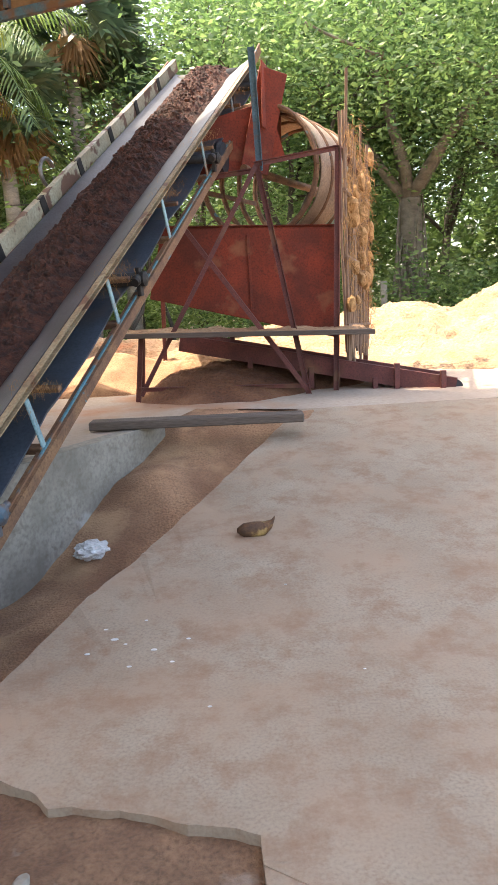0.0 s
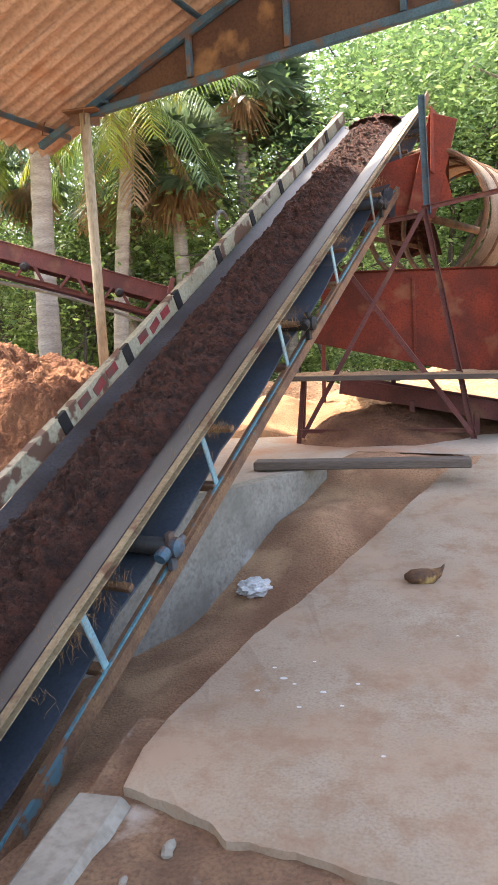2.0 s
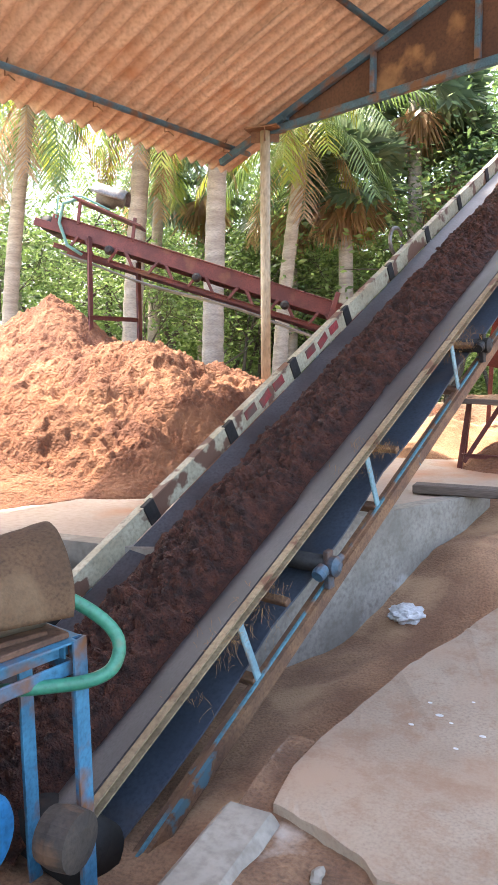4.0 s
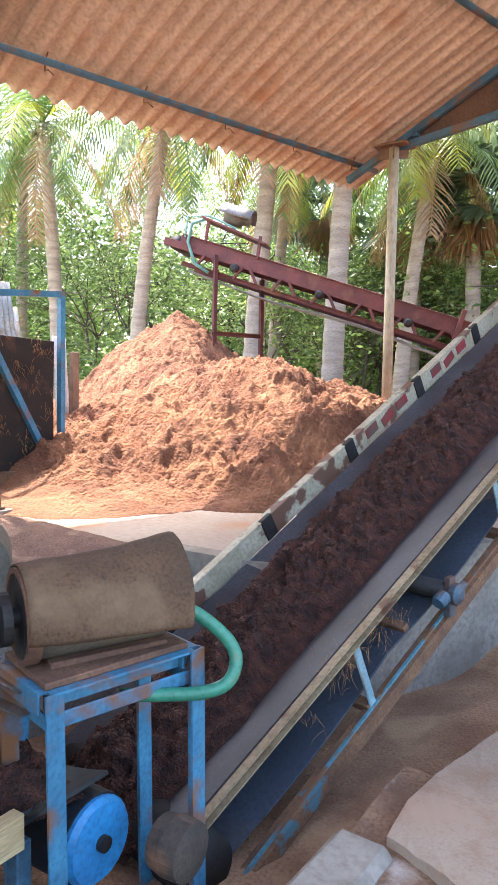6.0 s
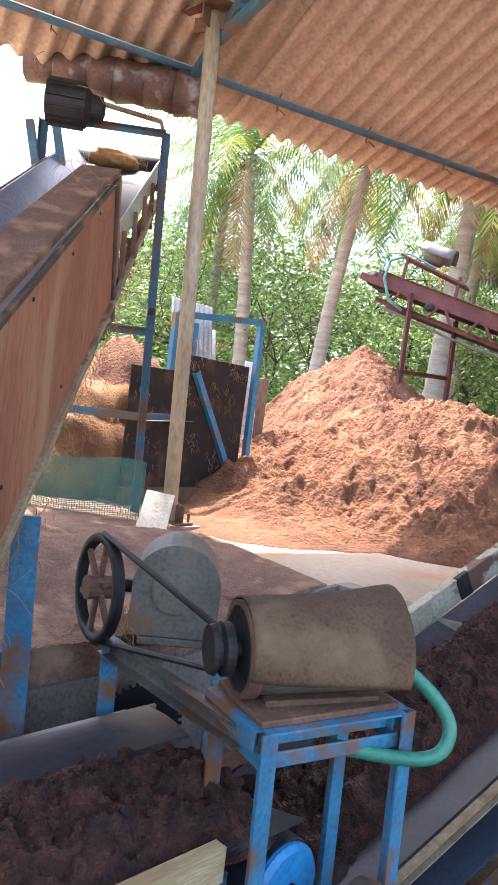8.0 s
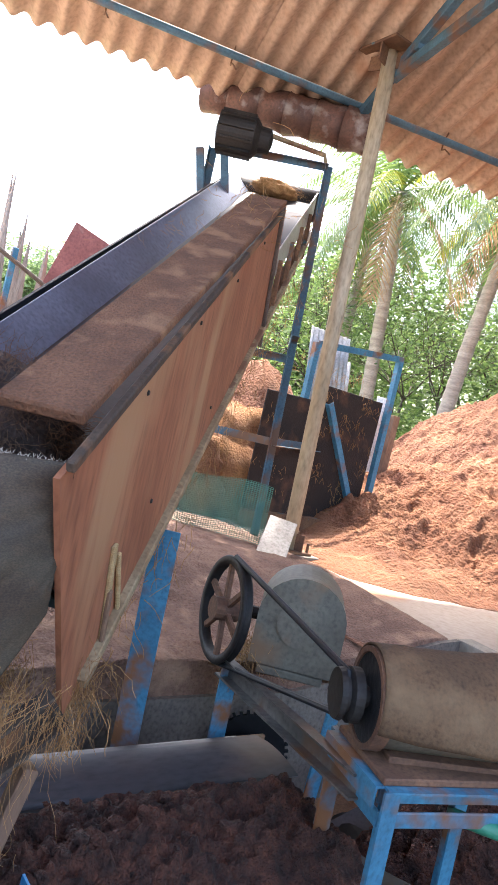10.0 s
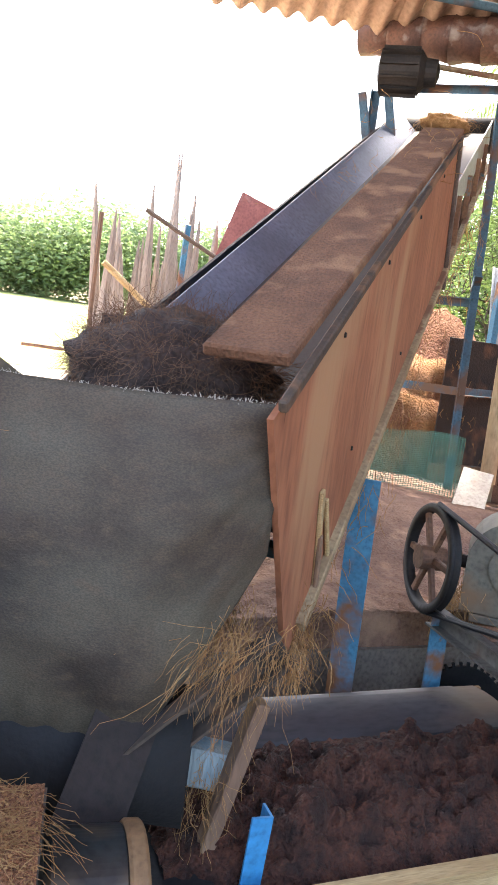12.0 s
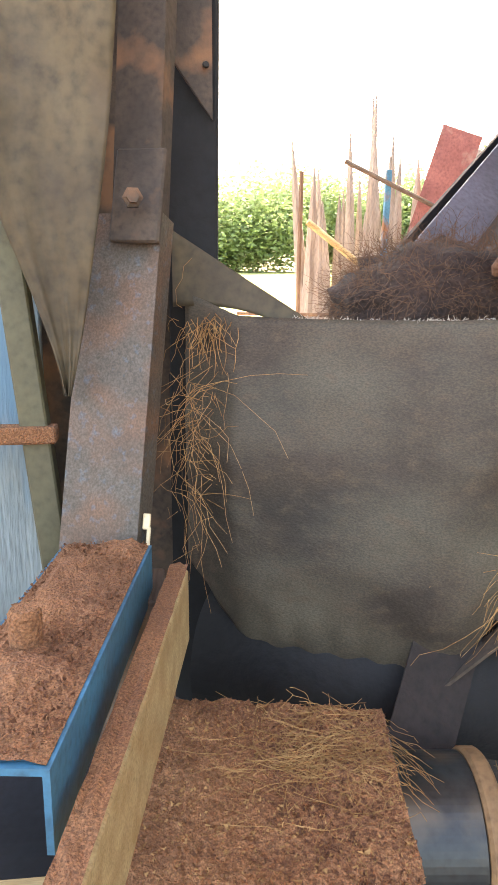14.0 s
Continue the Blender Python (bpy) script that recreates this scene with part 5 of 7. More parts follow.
    def tarp(u, v):
        # hangs to a point: its free edge curves in, its other edge follows the olive post
        z = 2.35 - (2.35 - 1.07) * v
        right = -0.565 - 0.135 * v ** 2.2
        left = -1.05 + 0.33 * v ** 1.3
        return V((-2.00 + 0.035 * math.sin(7 * u + 2 * v) * (1 - v) + 0.02 * fbm((u * 2, v * 3, 0), 1.2), right + (left - right) * u * (1 - 0.4 * v ** 6), z))
    addw("tarpaulin", sheet(tarp, 30, 40, 0.004), TARP, "tan stained tarpaulin hung in folds", True)
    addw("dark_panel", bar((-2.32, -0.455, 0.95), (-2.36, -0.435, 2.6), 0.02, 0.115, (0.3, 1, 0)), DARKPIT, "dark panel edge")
    ph = bmesh.new()
    vs = [ph.verts.new(p) for p in ((-2.30, -0.56, 2.6), (-2.30, -0.56, 1.86), (-2.30, -0.405, 1.64), (-2.30, -0.405, 2.6))]
    ph.faces.new(vs)
    ph.normal_update()
    bmesh.ops.solidify(ph, geom=ph.faces[:], thickness=0.02)
    addw("panel_head", ph, CHANNELDARK, "rusty panel with a slanting lower edge")
    for z in (1.75, 1.95, 2.1):
        addw("panel_rivet", lathe([(0, 0.008), (0.006, 0.006)], axis_pose((-2.29, -0.42, z), (1, 0.2, 0)), 8), DARKIRON)
    addw("back_sheet", bar((-2.45, -1.4, 1.4), (-2.40, -0.42, 1.4), 0.02, 2.6), CHANNELDARK)


FRAY = mat("frayed_canvas", (0.6, 0.55, 0.48), (0.45, 0.4, 0.34), 0.9, bump=0)
TARP = mat("tan_tarp", (0.105, 0.080, 0.042), (0.058, 0.043, 0.024), 0.7, scale=5, fine=40, bump=0.3, patch=(0.10, 0.075, 0.05), patch_at=0.64, bumpd=0.006)
PURPLEDARK = mat("dark_slant", (0.024, 0.016, 0.014), (0.014, 0.010, 0.009), 0.9, scale=6, fine=50)
CHANNELBLUE = mat("channel_grey_blue", (0.105, 0.092, 0.076), (0.075, 0.057, 0.042), 0.6, grain=240, grain_mix=0.2, scale=9, fine=140, bump=0.3, patch=(0.16, 0.078, 0.042), patch_at=0.57, soft_patch=0.12, grime=(0.07, 0.12, 0.16), grime_at=0.62, bumpd=0.004)
ARMBLUE = mat("arm_blue", (0.04, 0.21, 0.36), (0.04, 0.13, 0.20), 0.5, scale=6, fine=70, bump=0.2, patch=(0.16, 0.11, 0.08), patch_at=0.62, bumpd=0.004)
DRIPCREAM = mat("cream_drip", (0.72, 0.63, 0.42), (0.6, 0.5, 0.32), 0.5)
build_tail()


# ---------------------------------------------------------------- cross belt under the feed conveyor
def build_cross_belt():
    t = thing("cross_belt", (-1.9, 0.6, -0.1), "low cross belt full of dark pith with worn side rails", "conveyor")
    inv = Matrix.Translation(-t.location)

    def add(name, bm, m, label="", smooth=False):
        bm.transform(inv)
        return part(name, bm, m, t, label, smooth)
    y0, y1 = -5.6, 1.52
    x0, x1 = -2.39, -1.75
    z = 0.10
    add("belt", sheet(lambda u, v: V((x0 + (x1 - x0) * v, y0 + (y1 - y0) * u, z + 0.05 * (2 * v - 1) ** 2)), 12, 12, 0.012), RUBBER, "black belt")
    add("far_skirt", sheet(lambda u, v: V((x0 - 0.13 + 0.16 * v, y0 + (y1 + 0.05 - y0) * u - 0.10 * u ** 8 * (1 - v), z + 0.115 - 0.075 * v * v)), 30, 8, 0.01), SKIRT, "curved grey rubber skirt", True)
    add("near_skirt", sheet(lambda u, v: V((x1 + 0.01 - 0.10 * v, y0 + (y1 - 0.3 - y0) * u, z + 0.10 - 0.08 * v)), 30, 6, 0.01), TROUGH, "curved grey rubber skirt", True)
    for x, m, e in ((x0 - 0.14, STEEL, y1 - 0.1), (x1 + 0.015, YELLOWWOOD, 1.18)):
        add("side_rail", channel((x, y0, z + 0.05), (x, e, z + 0.05), 0.10, 0.04, 0.007), m)
    for k, (a, b) in enumerate(((0.80, 0.95), (1.06, 1.43), (1.52, 1.67))):
        add("guard_board", box((0.018, b - a, 0.11), pose(x0 - 0.31, (a + b) / 2, z - 0.035, 0, random.uniform(-4, 4), 0), 0.003), CARD, "dusty tan guard board")
    pul = add("head_pulley", lathe([(0.0, 0.05), (0.0, 0.138), (0.62, 0.138), (0.62, 0.05)], axis_pose((x1 + 0.0, 1.46, z - 0.13), (-1, 0, 0)), 28), RUBBER, "head pulley wrapped by the belt")
    add("pulley_face", lathe([(-0.03, 0.05), (-0.03, 0.118), (-0.012, 0.132), (0.005, 0.132)], axis_pose((x1 + 0.0, 1.46, z - 0.13), (-1, 0, 0)), 28), BRIGHTBLUE, "bright blue pulley face")
    add("pulley_shaft", tube([(x1 + 0.05, 1.46, z - 0.13), (x0 - 0.2, 1.46, z - 0.13)], 0.025, 12), DARKIRON)
    add("bearing_block", lathe([(0, 0.08), (0.05, 0.09), (0.11, 0.085), (0.12, 0.04)], axis_pose((x1 + 0.20, 1.54, z - 0.10), (1, 0, 0)), 20), CHANNELDARK, "dust-brown bearing housing")
    for y in (-0.5, 0.4, 1.2):
        for x in (x0 - 0.1, x1 - 0.03):
            add("leg", bar((x, y, -0.45), (x, y, z), 0.05, 0.05, (0, 1, 0)), DULLBLUE)
    # sprocket on the far side
    sp = lathe([(0, 0.03), (0, 0.165), (0.014, 0.165), (0.014, 0.03)], axis_pose((x0 - 0.38, 1.66, 0.0), (-1, 0.45, 0)), 36)
    for k in range(36):
        q = 2 * math.pi * k / 36
        add_box(sp, (0.018, 0.012, 0.012), axis_pose((x0 - 0.38, 1.66, 0.0), (-1, 0.45, 0)) @ pose(0.172 * math.cos(q), 0.172 * math.sin(q), 0.007, 0, 0, math.degrees(q)))
    add("sprocket", sp, DARKPIT, "black toothed sprocket")


SKIRT = mat("dusty_skirt_rubber", (0.085, 0.078, 0.080), (0.045, 0.043, 0.048), 0.5, scale=3.0, fine=70, bump=0.12, patch=(0.20, 0.13, 0.085), patch_at=0.52, soft_patch=0.10, stretch=(1, 0.3, 1), bumpd=0.003)
CARD = mat("dusty_board_tan", (0.34, 0.23, 0.14), (0.26, 0.165, 0.10), 0.85, scale=5, fine=60, bump=0.2)
build_cross_belt()


# ---------------------------------------------------------------- drive stand
def build_drive():
    t = thing("drive_stand", (-1.6, 1.4, -0.2), "bright blue angle-iron stand, paint chipped to rust", "stand")
    inv = Matrix.Translation(-t.location)

    def add(name, bm, m, label="", smooth=False):
        bm.transform(inv)
        return part(name, bm, m, t, label, smooth)
    A, B = V((-1.70, 1.235, 0.498)), V((-1.555, 1.675, 0.518))
    away = V((-0.96, 0.26, 0))
    C, D = A + away * 0.30, B + away * 0.30
    for p, q in ((A, B), (C, D), (A, C), (B, D)):
        add("top_angle", angle_iron(p, q, 0.06, 0.007), BLUE)
        add("second_angle", bar(p - V((0, 0, 0.062)), q - V((0, 0, 0.062)), 0.012, 0.045), BLUE)
    for p in (A, B, C, D):
        add("leg", angle_iron(p + V((0, 0, 0.03)), (p.x + 0.02, p.y, -0.45), 0.062, 0.007, (1, 0, 0), 1), BLUE, "blue angle leg")
    add("bed_board", bar((A + C) / 2 + V((0, 0, 0.04)), (B + D) / 2 + V((0, 0, 0.04)), 0.30, 0.02), PLAINRUST, "rusty bed plate under dust")
    # beams that run back to the second motor
    E1, E2 = V((-2.64, 1.35, 0.45)), V((-2.50, 1.80, 0.44))
    add("long_beam", channel(A + away * 0.1 - V((0, 0, 0.03)), E1, 0.075, 0.04, 0.007), STEEL, "dusty grey channel beam")
    add("long_beam", channel(D - V((0, 0, 0.03)), E2, 0.075, 0.04, 0.007), STEEL)
    add("cross_angle", angle_iron(E1, E2, 0.06, 0.007), RUSTY)
    add("back_leg", angle_iron(E1, (-2.62, 1.35, -0.36), 0.075, 0.007, (1, 0, 0)), BLUE, "blue back leg")
    add("back_leg", angle_iron(E2, (-2.51, 1.76, -0.36), 0.07, 0.007, (1, 0, 0)), BLUE)
    # gear drum under a dusty cover
    g = thing("gear_drum", (-1.85, 1.62, 0.60), "old gear drum half hidden under a stiff brown dust cover", "gearbox")
    inv2 = Matrix.Translation(-g.location)

    def addg(name, bm, m, label="", smooth=False):
        bm.transform(inv2)
        return part(name, bm, m, g, label, smooth)
    a, b = V((-1.88, 1.295, 0.685)), V((-1.66, 1.74, 0.70))
    ax = (b - a).normalized()
    sd = V((ax.y, -ax.x, 0))
    addg("drum", lathe([(0, 0.115), (0, 0.132), (0.42, 0.132), (0.44, 0.10), (0.48, 0.09)], axis_pose(a, ax), 28), OLIVE, "grey-brown drum body", True)
    addg("drum_mouth", lathe([(-0.012, 0.125), (-0.012, 0.142), (0.03, 0.142), (0.03, 0.125), (-0.012, 0.125)], axis_pose(a, ax), 28, None, False), PLAINRUST, "rusty ring at the mouth")
    # flat black disc over the drum's end paints the shade of a hollow
    addg("drum_bore", lathe([(-0.005, 0.01), (-0.005, 0.125), (0.004, 0.125)], axis_pose(a, ax), 24), DARKPIT, "black disc painted as the shade inside the open bore")
    addg("small_pulley", lathe([(-0.10, 0.02), (-0.10, 0.07), (-0.085, 0.075), (-0.08, 0.058), (-0.07, 0.058), (-0.062, 0.078), (-0.035, 0.078), (-0.035, 0.03), (0.0, 0.03)], axis_pose(a, ax), 24), DARKIRON, "small dark drive pulley")
    def cover(u, v):
        q = math.pi * (1.10 - (0.98 - 0.10 * u) * v)
        r = 0.148 + 0.034 * u + 0.006 * math.sin(5 * u + 3 * v) + 0.004 * fbm((u * 3, v * 3, 1), 1.5)
        return a + ax * (-0.01 + (0.46 + 0.05 * v) * u) + r * (sd * -math.cos(q) + V((0, 0, 1)) * math.sin(q)) + sd * (0.10 * u * max(0.0, 0.45 - v))
    cov = sheet(cover, 26, 30, 0.006)
    addg("dust_cover", cov, COVER, "stiff brown sacking cover, dusty", True)
    addg("mount", bar(a + ax * 0.06 - V((0, 0, 0.145)), a + ax * 0.42 - V((0, 0, 0.145)), 0.20, 0.05), PLAINRUST)
    h0 = V((-1.70, 1.44, 0.73))
    addg("hose_stub", lathe([(0, 0.03), (0.04, 0.03), (0.05, 0.024)], axis_pose(h0, sd), 12), TIN)
    hose = [V(p) for p in ((-1.67, 1.455, 0.735), (-1.61, 1.55, 0.725), (-1.55, 1.65, 0.68), (-1.47, 1.72, 0.60), (-1.425, 1.735, 0.53), (-1.425, 1.70, 0.465), (-1.475, 1.65, 0.435), (-1.57, 1.58, 0.428), (-1.70, 1.48, 0.43))]
    hs = []
    for i in range(len(hose) - 1):
        p0, p1, p2, p3 = hose[max(0, i - 1)], hose[i], hose[i + 1], hose[min(len(hose) - 1, i + 2)]
        for k in range(5):
            q = k / 5
            hs.append(0.5 * (2 * p1 + (p2 - p0) * q + (2 * p0 - 5 * p1 + 4 * p2 - p3) * q * q + (3 * p1 - p0 - 3 * p2 + p3) * q ** 3))
    hb = tube(hs, 0.021, 12)
    tagged(link("green_hose", hb, HOSE, smooth=True), "looped green rubber hose, dusty", "hose")
    # motor with belt pulley
    m = thing("drive_motor", (-2.6, 1.55, 0.5), "grey-green electric motor driving a belt", "motor")
    inv3 = Matrix.Translation(-m.location)

    def addm(name, bm, mm, label="", smooth=False):
        bm.transform(inv3)
        return part(name, bm, mm, m, label, smooth)
    c = V((-2.66, 1.47, 0.645))
    d = V((0.62, 0.78, 0)).normalized()
    hp = [(-0.165, -0.15), (0.165, -0.15)] + [(0.165 * math.cos(q), 0.04 + 0.16 * math.sin(q)) for q in np.linspace(0, math.pi, 15)]
    fd = V((0.77, -0.64, 0))
    cc = c + d * 0.16
    addm("housing", extrude(hp, cc - fd * 0.16, cc + fd * 0.12, (0, 0, 1)), OLIVE, "arched grey-green housing")
    addm("end_disc", lathe([(0, 0.02), (0, 0.075), (0.012, 0.09), (0.0125, 0.02)], axis_pose(cc + fd * 0.12 + V((0, 0, 0.03)), fd), 24), OLIVE)
    addm("shaft", tube([c - d * 0.16, c + d * 0.05], 0.025, 12), DARKIRON)
    addm("foot", bar(c + d * 0.03 - V((0, 0, 0.17)), c + d * 0.28 - V((0, 0, 0.17)), 0.24, 0.03), OLIVE)
    fb = bmesh.new()
    tufts(fb, c + d * 0.0 + V((0.06, -0.06, -0.1)), 90, 0.12, (0.03, 0.03, 0.03), 0.0014, 0.8)
    addm("caught_fibre", fb, FIBRE)["kind"] = "stuff"
    # V belt between the pulleys
    P1, R1 = V((-2.70, 1.33, 0.645)), 0.205
    P2, R2 = a - ax * 0.075, 0.062
    ctr = [P1 + V((0, 0, R1)), P2 + V((0, 0, R2)), P2 + (P2 - P1).normalized() * R2, P2 - V((0, 0, R2)), P1 - V((0, 0, R1))]
    tagged(link("drive_belt", tube(ctr, 0.011, 8), RUBBER), "slack black V-belt between motor and drum", "belt")
    # spoked wheel, drawn round its own axis so that it can turn
    w = new("flywheel")
    w.empty_display_size = 0.1
    tagged(w, "spoked cast-iron belt wheel, dusty brown", "wheel")
    rim = lathe([(-0.018, 0.172), (-0.02, 0.20), (-0.012, 0.205), (-0.006, 0.19), (0.006, 0.19), (0.012, 0.205), (0.02, 0.20), (0.018, 0.172), (-0.018, 0.172)], Matrix(), 40, None, False)
    part("rim", rim, DARKIRON, w, "dark worn rim", True)
    part("hub", lathe([(-0.05, 0.02), (-0.05, 0.045), (0.05, 0.045), (0.05, 0.02)], Matrix(), 16), PLAINRUST, w)
    for k in range(6):
        q = math.pi * k / 3
        part("spoke", bar((0.03 * math.cos(q), 0.03 * math.sin(q), 0), (0.175 * math.cos(q), 0.175 * math.sin(q), 0), 0.026, 0.02), PLAINRUST, w)
    WHEEL.append((w, axis_pose(P1, V((-0.20, -0.98, 0.03)))))


WHEEL = []
build_drive()

# ---------------------------------------------------------------- bin and litter by the second post


def build_bin():
    t = thing("fibre_bin", (-5.5, 4.3, YZ), "black sheet bin in a blue frame, coir sticking to it", "bin")
    inv = Matrix.Translation(-t.location)

    def add(name, bm, m, label="", smooth=False):
        bm.transform(inv)
        return part(name, bm, m, t, label, smooth)
    a, b = V((-5.43, 3.25, YZ)), V((-5.54, 4.68, YZ))
    m = a.lerp(b, 0.45)
    add("front_sheet", bar(m + V((0, 0, 0.70)), b + V((0, 0, 0.68)), 0.015, 1.26), BINBLACK, "black rubber sheet, fibre sticking to it")
    add("front_sheet", bar(a + V((0, 0, 0.62)), m + V((0.02, 0, 0.62)), 0.015, 1.10), BINBLACK)
    add("side_sheet", bar(b + V((0, 0, 0.66)), b + V((-1.0, 0.1, 0.66)), 0.015, 1.22), BINBLACK)
    add("skid", bar(a + V((0.05, 0, 0.07)), b + V((0.05, 0, 0.05)), 0.12, 0.15), RUSTY, "rust-brown skid")
    for p, q in ((b + V((0.04, 0.06, 0.0)), b + V((0.0, 0.11, 1.78))), (m + V((0, -0.2, 0)), m + V((0, -0.2, 1.67))), (b + V((0.0, 0.11, 1.76)), m + V((0, -0.2, 1.66))), (b + V((0.05, -0.02, 0.05)), m + V((0.05, 0.05, 1.18))), (b + V((-1, 0.1, 0)), b + V((-1, 0.1, 1.75)))):
        add("frame_bar", angle_iron(p, q, 0.055, 0.006, (1, 0, 0)), BLUE, "blue angle bar")
    fb = bmesh.new()
    for k in range(60):
        f = random.random()
        tufts(fb, a + (b - a) * f + V((0.02, 0, random.uniform(0.1, 1.55))), 8, 0.08, (0.02, 0.04, 0.03), 0.002, 0.6)
    add("stuck_fibre", fb, FIBRE)["kind"] = "stuff"


BINBLACK = mat("bin_black", (0.035, 0.022, 0.017), (0.02, 0.014, 0.012), 0.85, scale=5, fine=70, bump=0.5, patch=(0.10, 0.045, 0.025), patch_at=0.62)
build_bin()
GOLD = mat("golden_coir", (0.32, 0.155, 0.06), (0.17, 0.07, 0.03), 0.95, scale=4, fine=60, bump=0.9, bumpd=0.03)
tagged(link("tin_plate", bar((-4.05, 2.56, YZ + 0.01), (-4.40, 2.90, YZ + 0.27), 0.20, 0.005, (0.6, -0.4, 0.8)), TIN), "bent tin plate leaning on the post", "tin plate")


def corrugated(at, turn, tilt, w, h, m, label):
    """A loose corrugated sheet stood on its end."""
    bm = sheet(lambda u, v: V((0.014 * math.sin(u * w / 0.076 * 2 * math.pi), (u - 0.5) * w, v * h)), int(w / 0.0127), 6, 0.003)
    ob = tagged(link("corrugated_sheet", bm, m, smooth=True), label, "metal sheet", "loose roofing sheets")
    ob.matrix_world = pose(*at, 0, tilt, turn)


corrugated((-6.35, 4.80, YZ - 0.02), 6, -8, 0.62, 2.02, TIN, "pale corrugated sheet stood behind the black bin")
corrugated((-6.55, 5.15, YZ - 0.02), -4, -10, 0.34, 1.80, TIN, "narrow corrugated sheet leaning behind the bin")
corrugated((-6.25, 5.50, YZ - 0.02), 4, -4, 0.22, 1.45, WHITE, "whitish sheet end standing by the bin")
tagged(link("timber_stub", bar((-6.1, 5.46, YZ - 0.02), (-6.1, 5.48, YZ + 1.25), 0.09, 0.07, (1, 0, 0)), STICK), "short reddish timber post beside the bin", "post")
for i, (x, y, r, h) in enumerate(((-6.1, 3.4, 0.6, 0.75), (-6.6, 4.0, 0.7, 1.0), (-5.9, 2.9, 0.4, 0.5))):
    fibre_mound("fibre_stack", (x, y, YZ + h * 0.35), (r, r, h), GOLD if i != 1 else HEAP, "heap of golden coir fibre below the conveyor's head", 250, 0.12, 30 + i)
net = sheet(lambda u, v: V((-5.3 + 0.9 * u, 2.0 + 0.75 * u, YZ + 0.02 + 0.45 * (1 - v) + 0.02 * math.sin(9 * u))), 64, 34)
ne = tagged(link("green_net", net, MESH), "sagging green netting hung under the conveyor", "net")
wf = ne.modifiers.new("strands", "WIREFRAME")
wf.thickness, wf.use_replace = 0.0045, True

# ---------------------------------------------------------------- small things on the slab and in the pit
husk = bmesh.new()
pts = [V((-0.105, 0, 0.028)), V((-0.07, 0.0, 0.026)), V((-0.02, 0.005, 0.024)), V((0.04, 0.0, 0.028)), V((0.08, 0.0, 0.05)), V((0.098, 0, 0.085))]
rad = (0.012, 0.036, 0.042, 0.036, 0.022, 0.008)
rings = []
for p, r in zip(pts, rad):
    rings.append([husk.verts.new(p + V((0, r * math.cos(2 * math.pi * k / 12), r * math.sin(2 * math.pi * k / 12))) * (1 + 0.1 * random.random())) for k in range(12)])
for p, q in zip(rings, rings[1:]):
    for k in range(12):
        husk.faces.new((p[k], p[(k + 1) % 12], q[(k + 1) % 12], q[k]))
husk.faces.new(rings[0][::-1])
husk.faces.new(rings[-1])
h = tagged(link("husk_piece", husk, mat("husk", (0.17, 0.08, 0.03), (0.07, 0.034, 0.018), 0.75, scale=14, fine=80, bump=0.4, patch=(0.42, 0.28, 0.10), patch_at=0.6, bumpd=0.004), smooth=True), "curled brown scrap of coconut husk on the slab", "husk")
h.matrix_world = pose(-0.02, 3.66, slab_z(0, 3.66) + 0.004, 0, 0, 6)
bag = bmesh.new()
bmesh.ops.create_icosphere(bag, subdivisions=4, radius=1.0)
for v in bag.verts:
    v.co = V((v.co.x * 0.115, v.co.y * 0.10, v.co.z * 0.055)) * (1 + 0.35 * noise.noise(v.co * 2.5) + 0.25 * abs(noise.noise(v.co * 6.0)))
b = tagged(link("plastic_bag", bag, WHITE), "crumpled white plastic bag on the pith", "bag")
b.location = (-1.055, 4.33, -0.165)


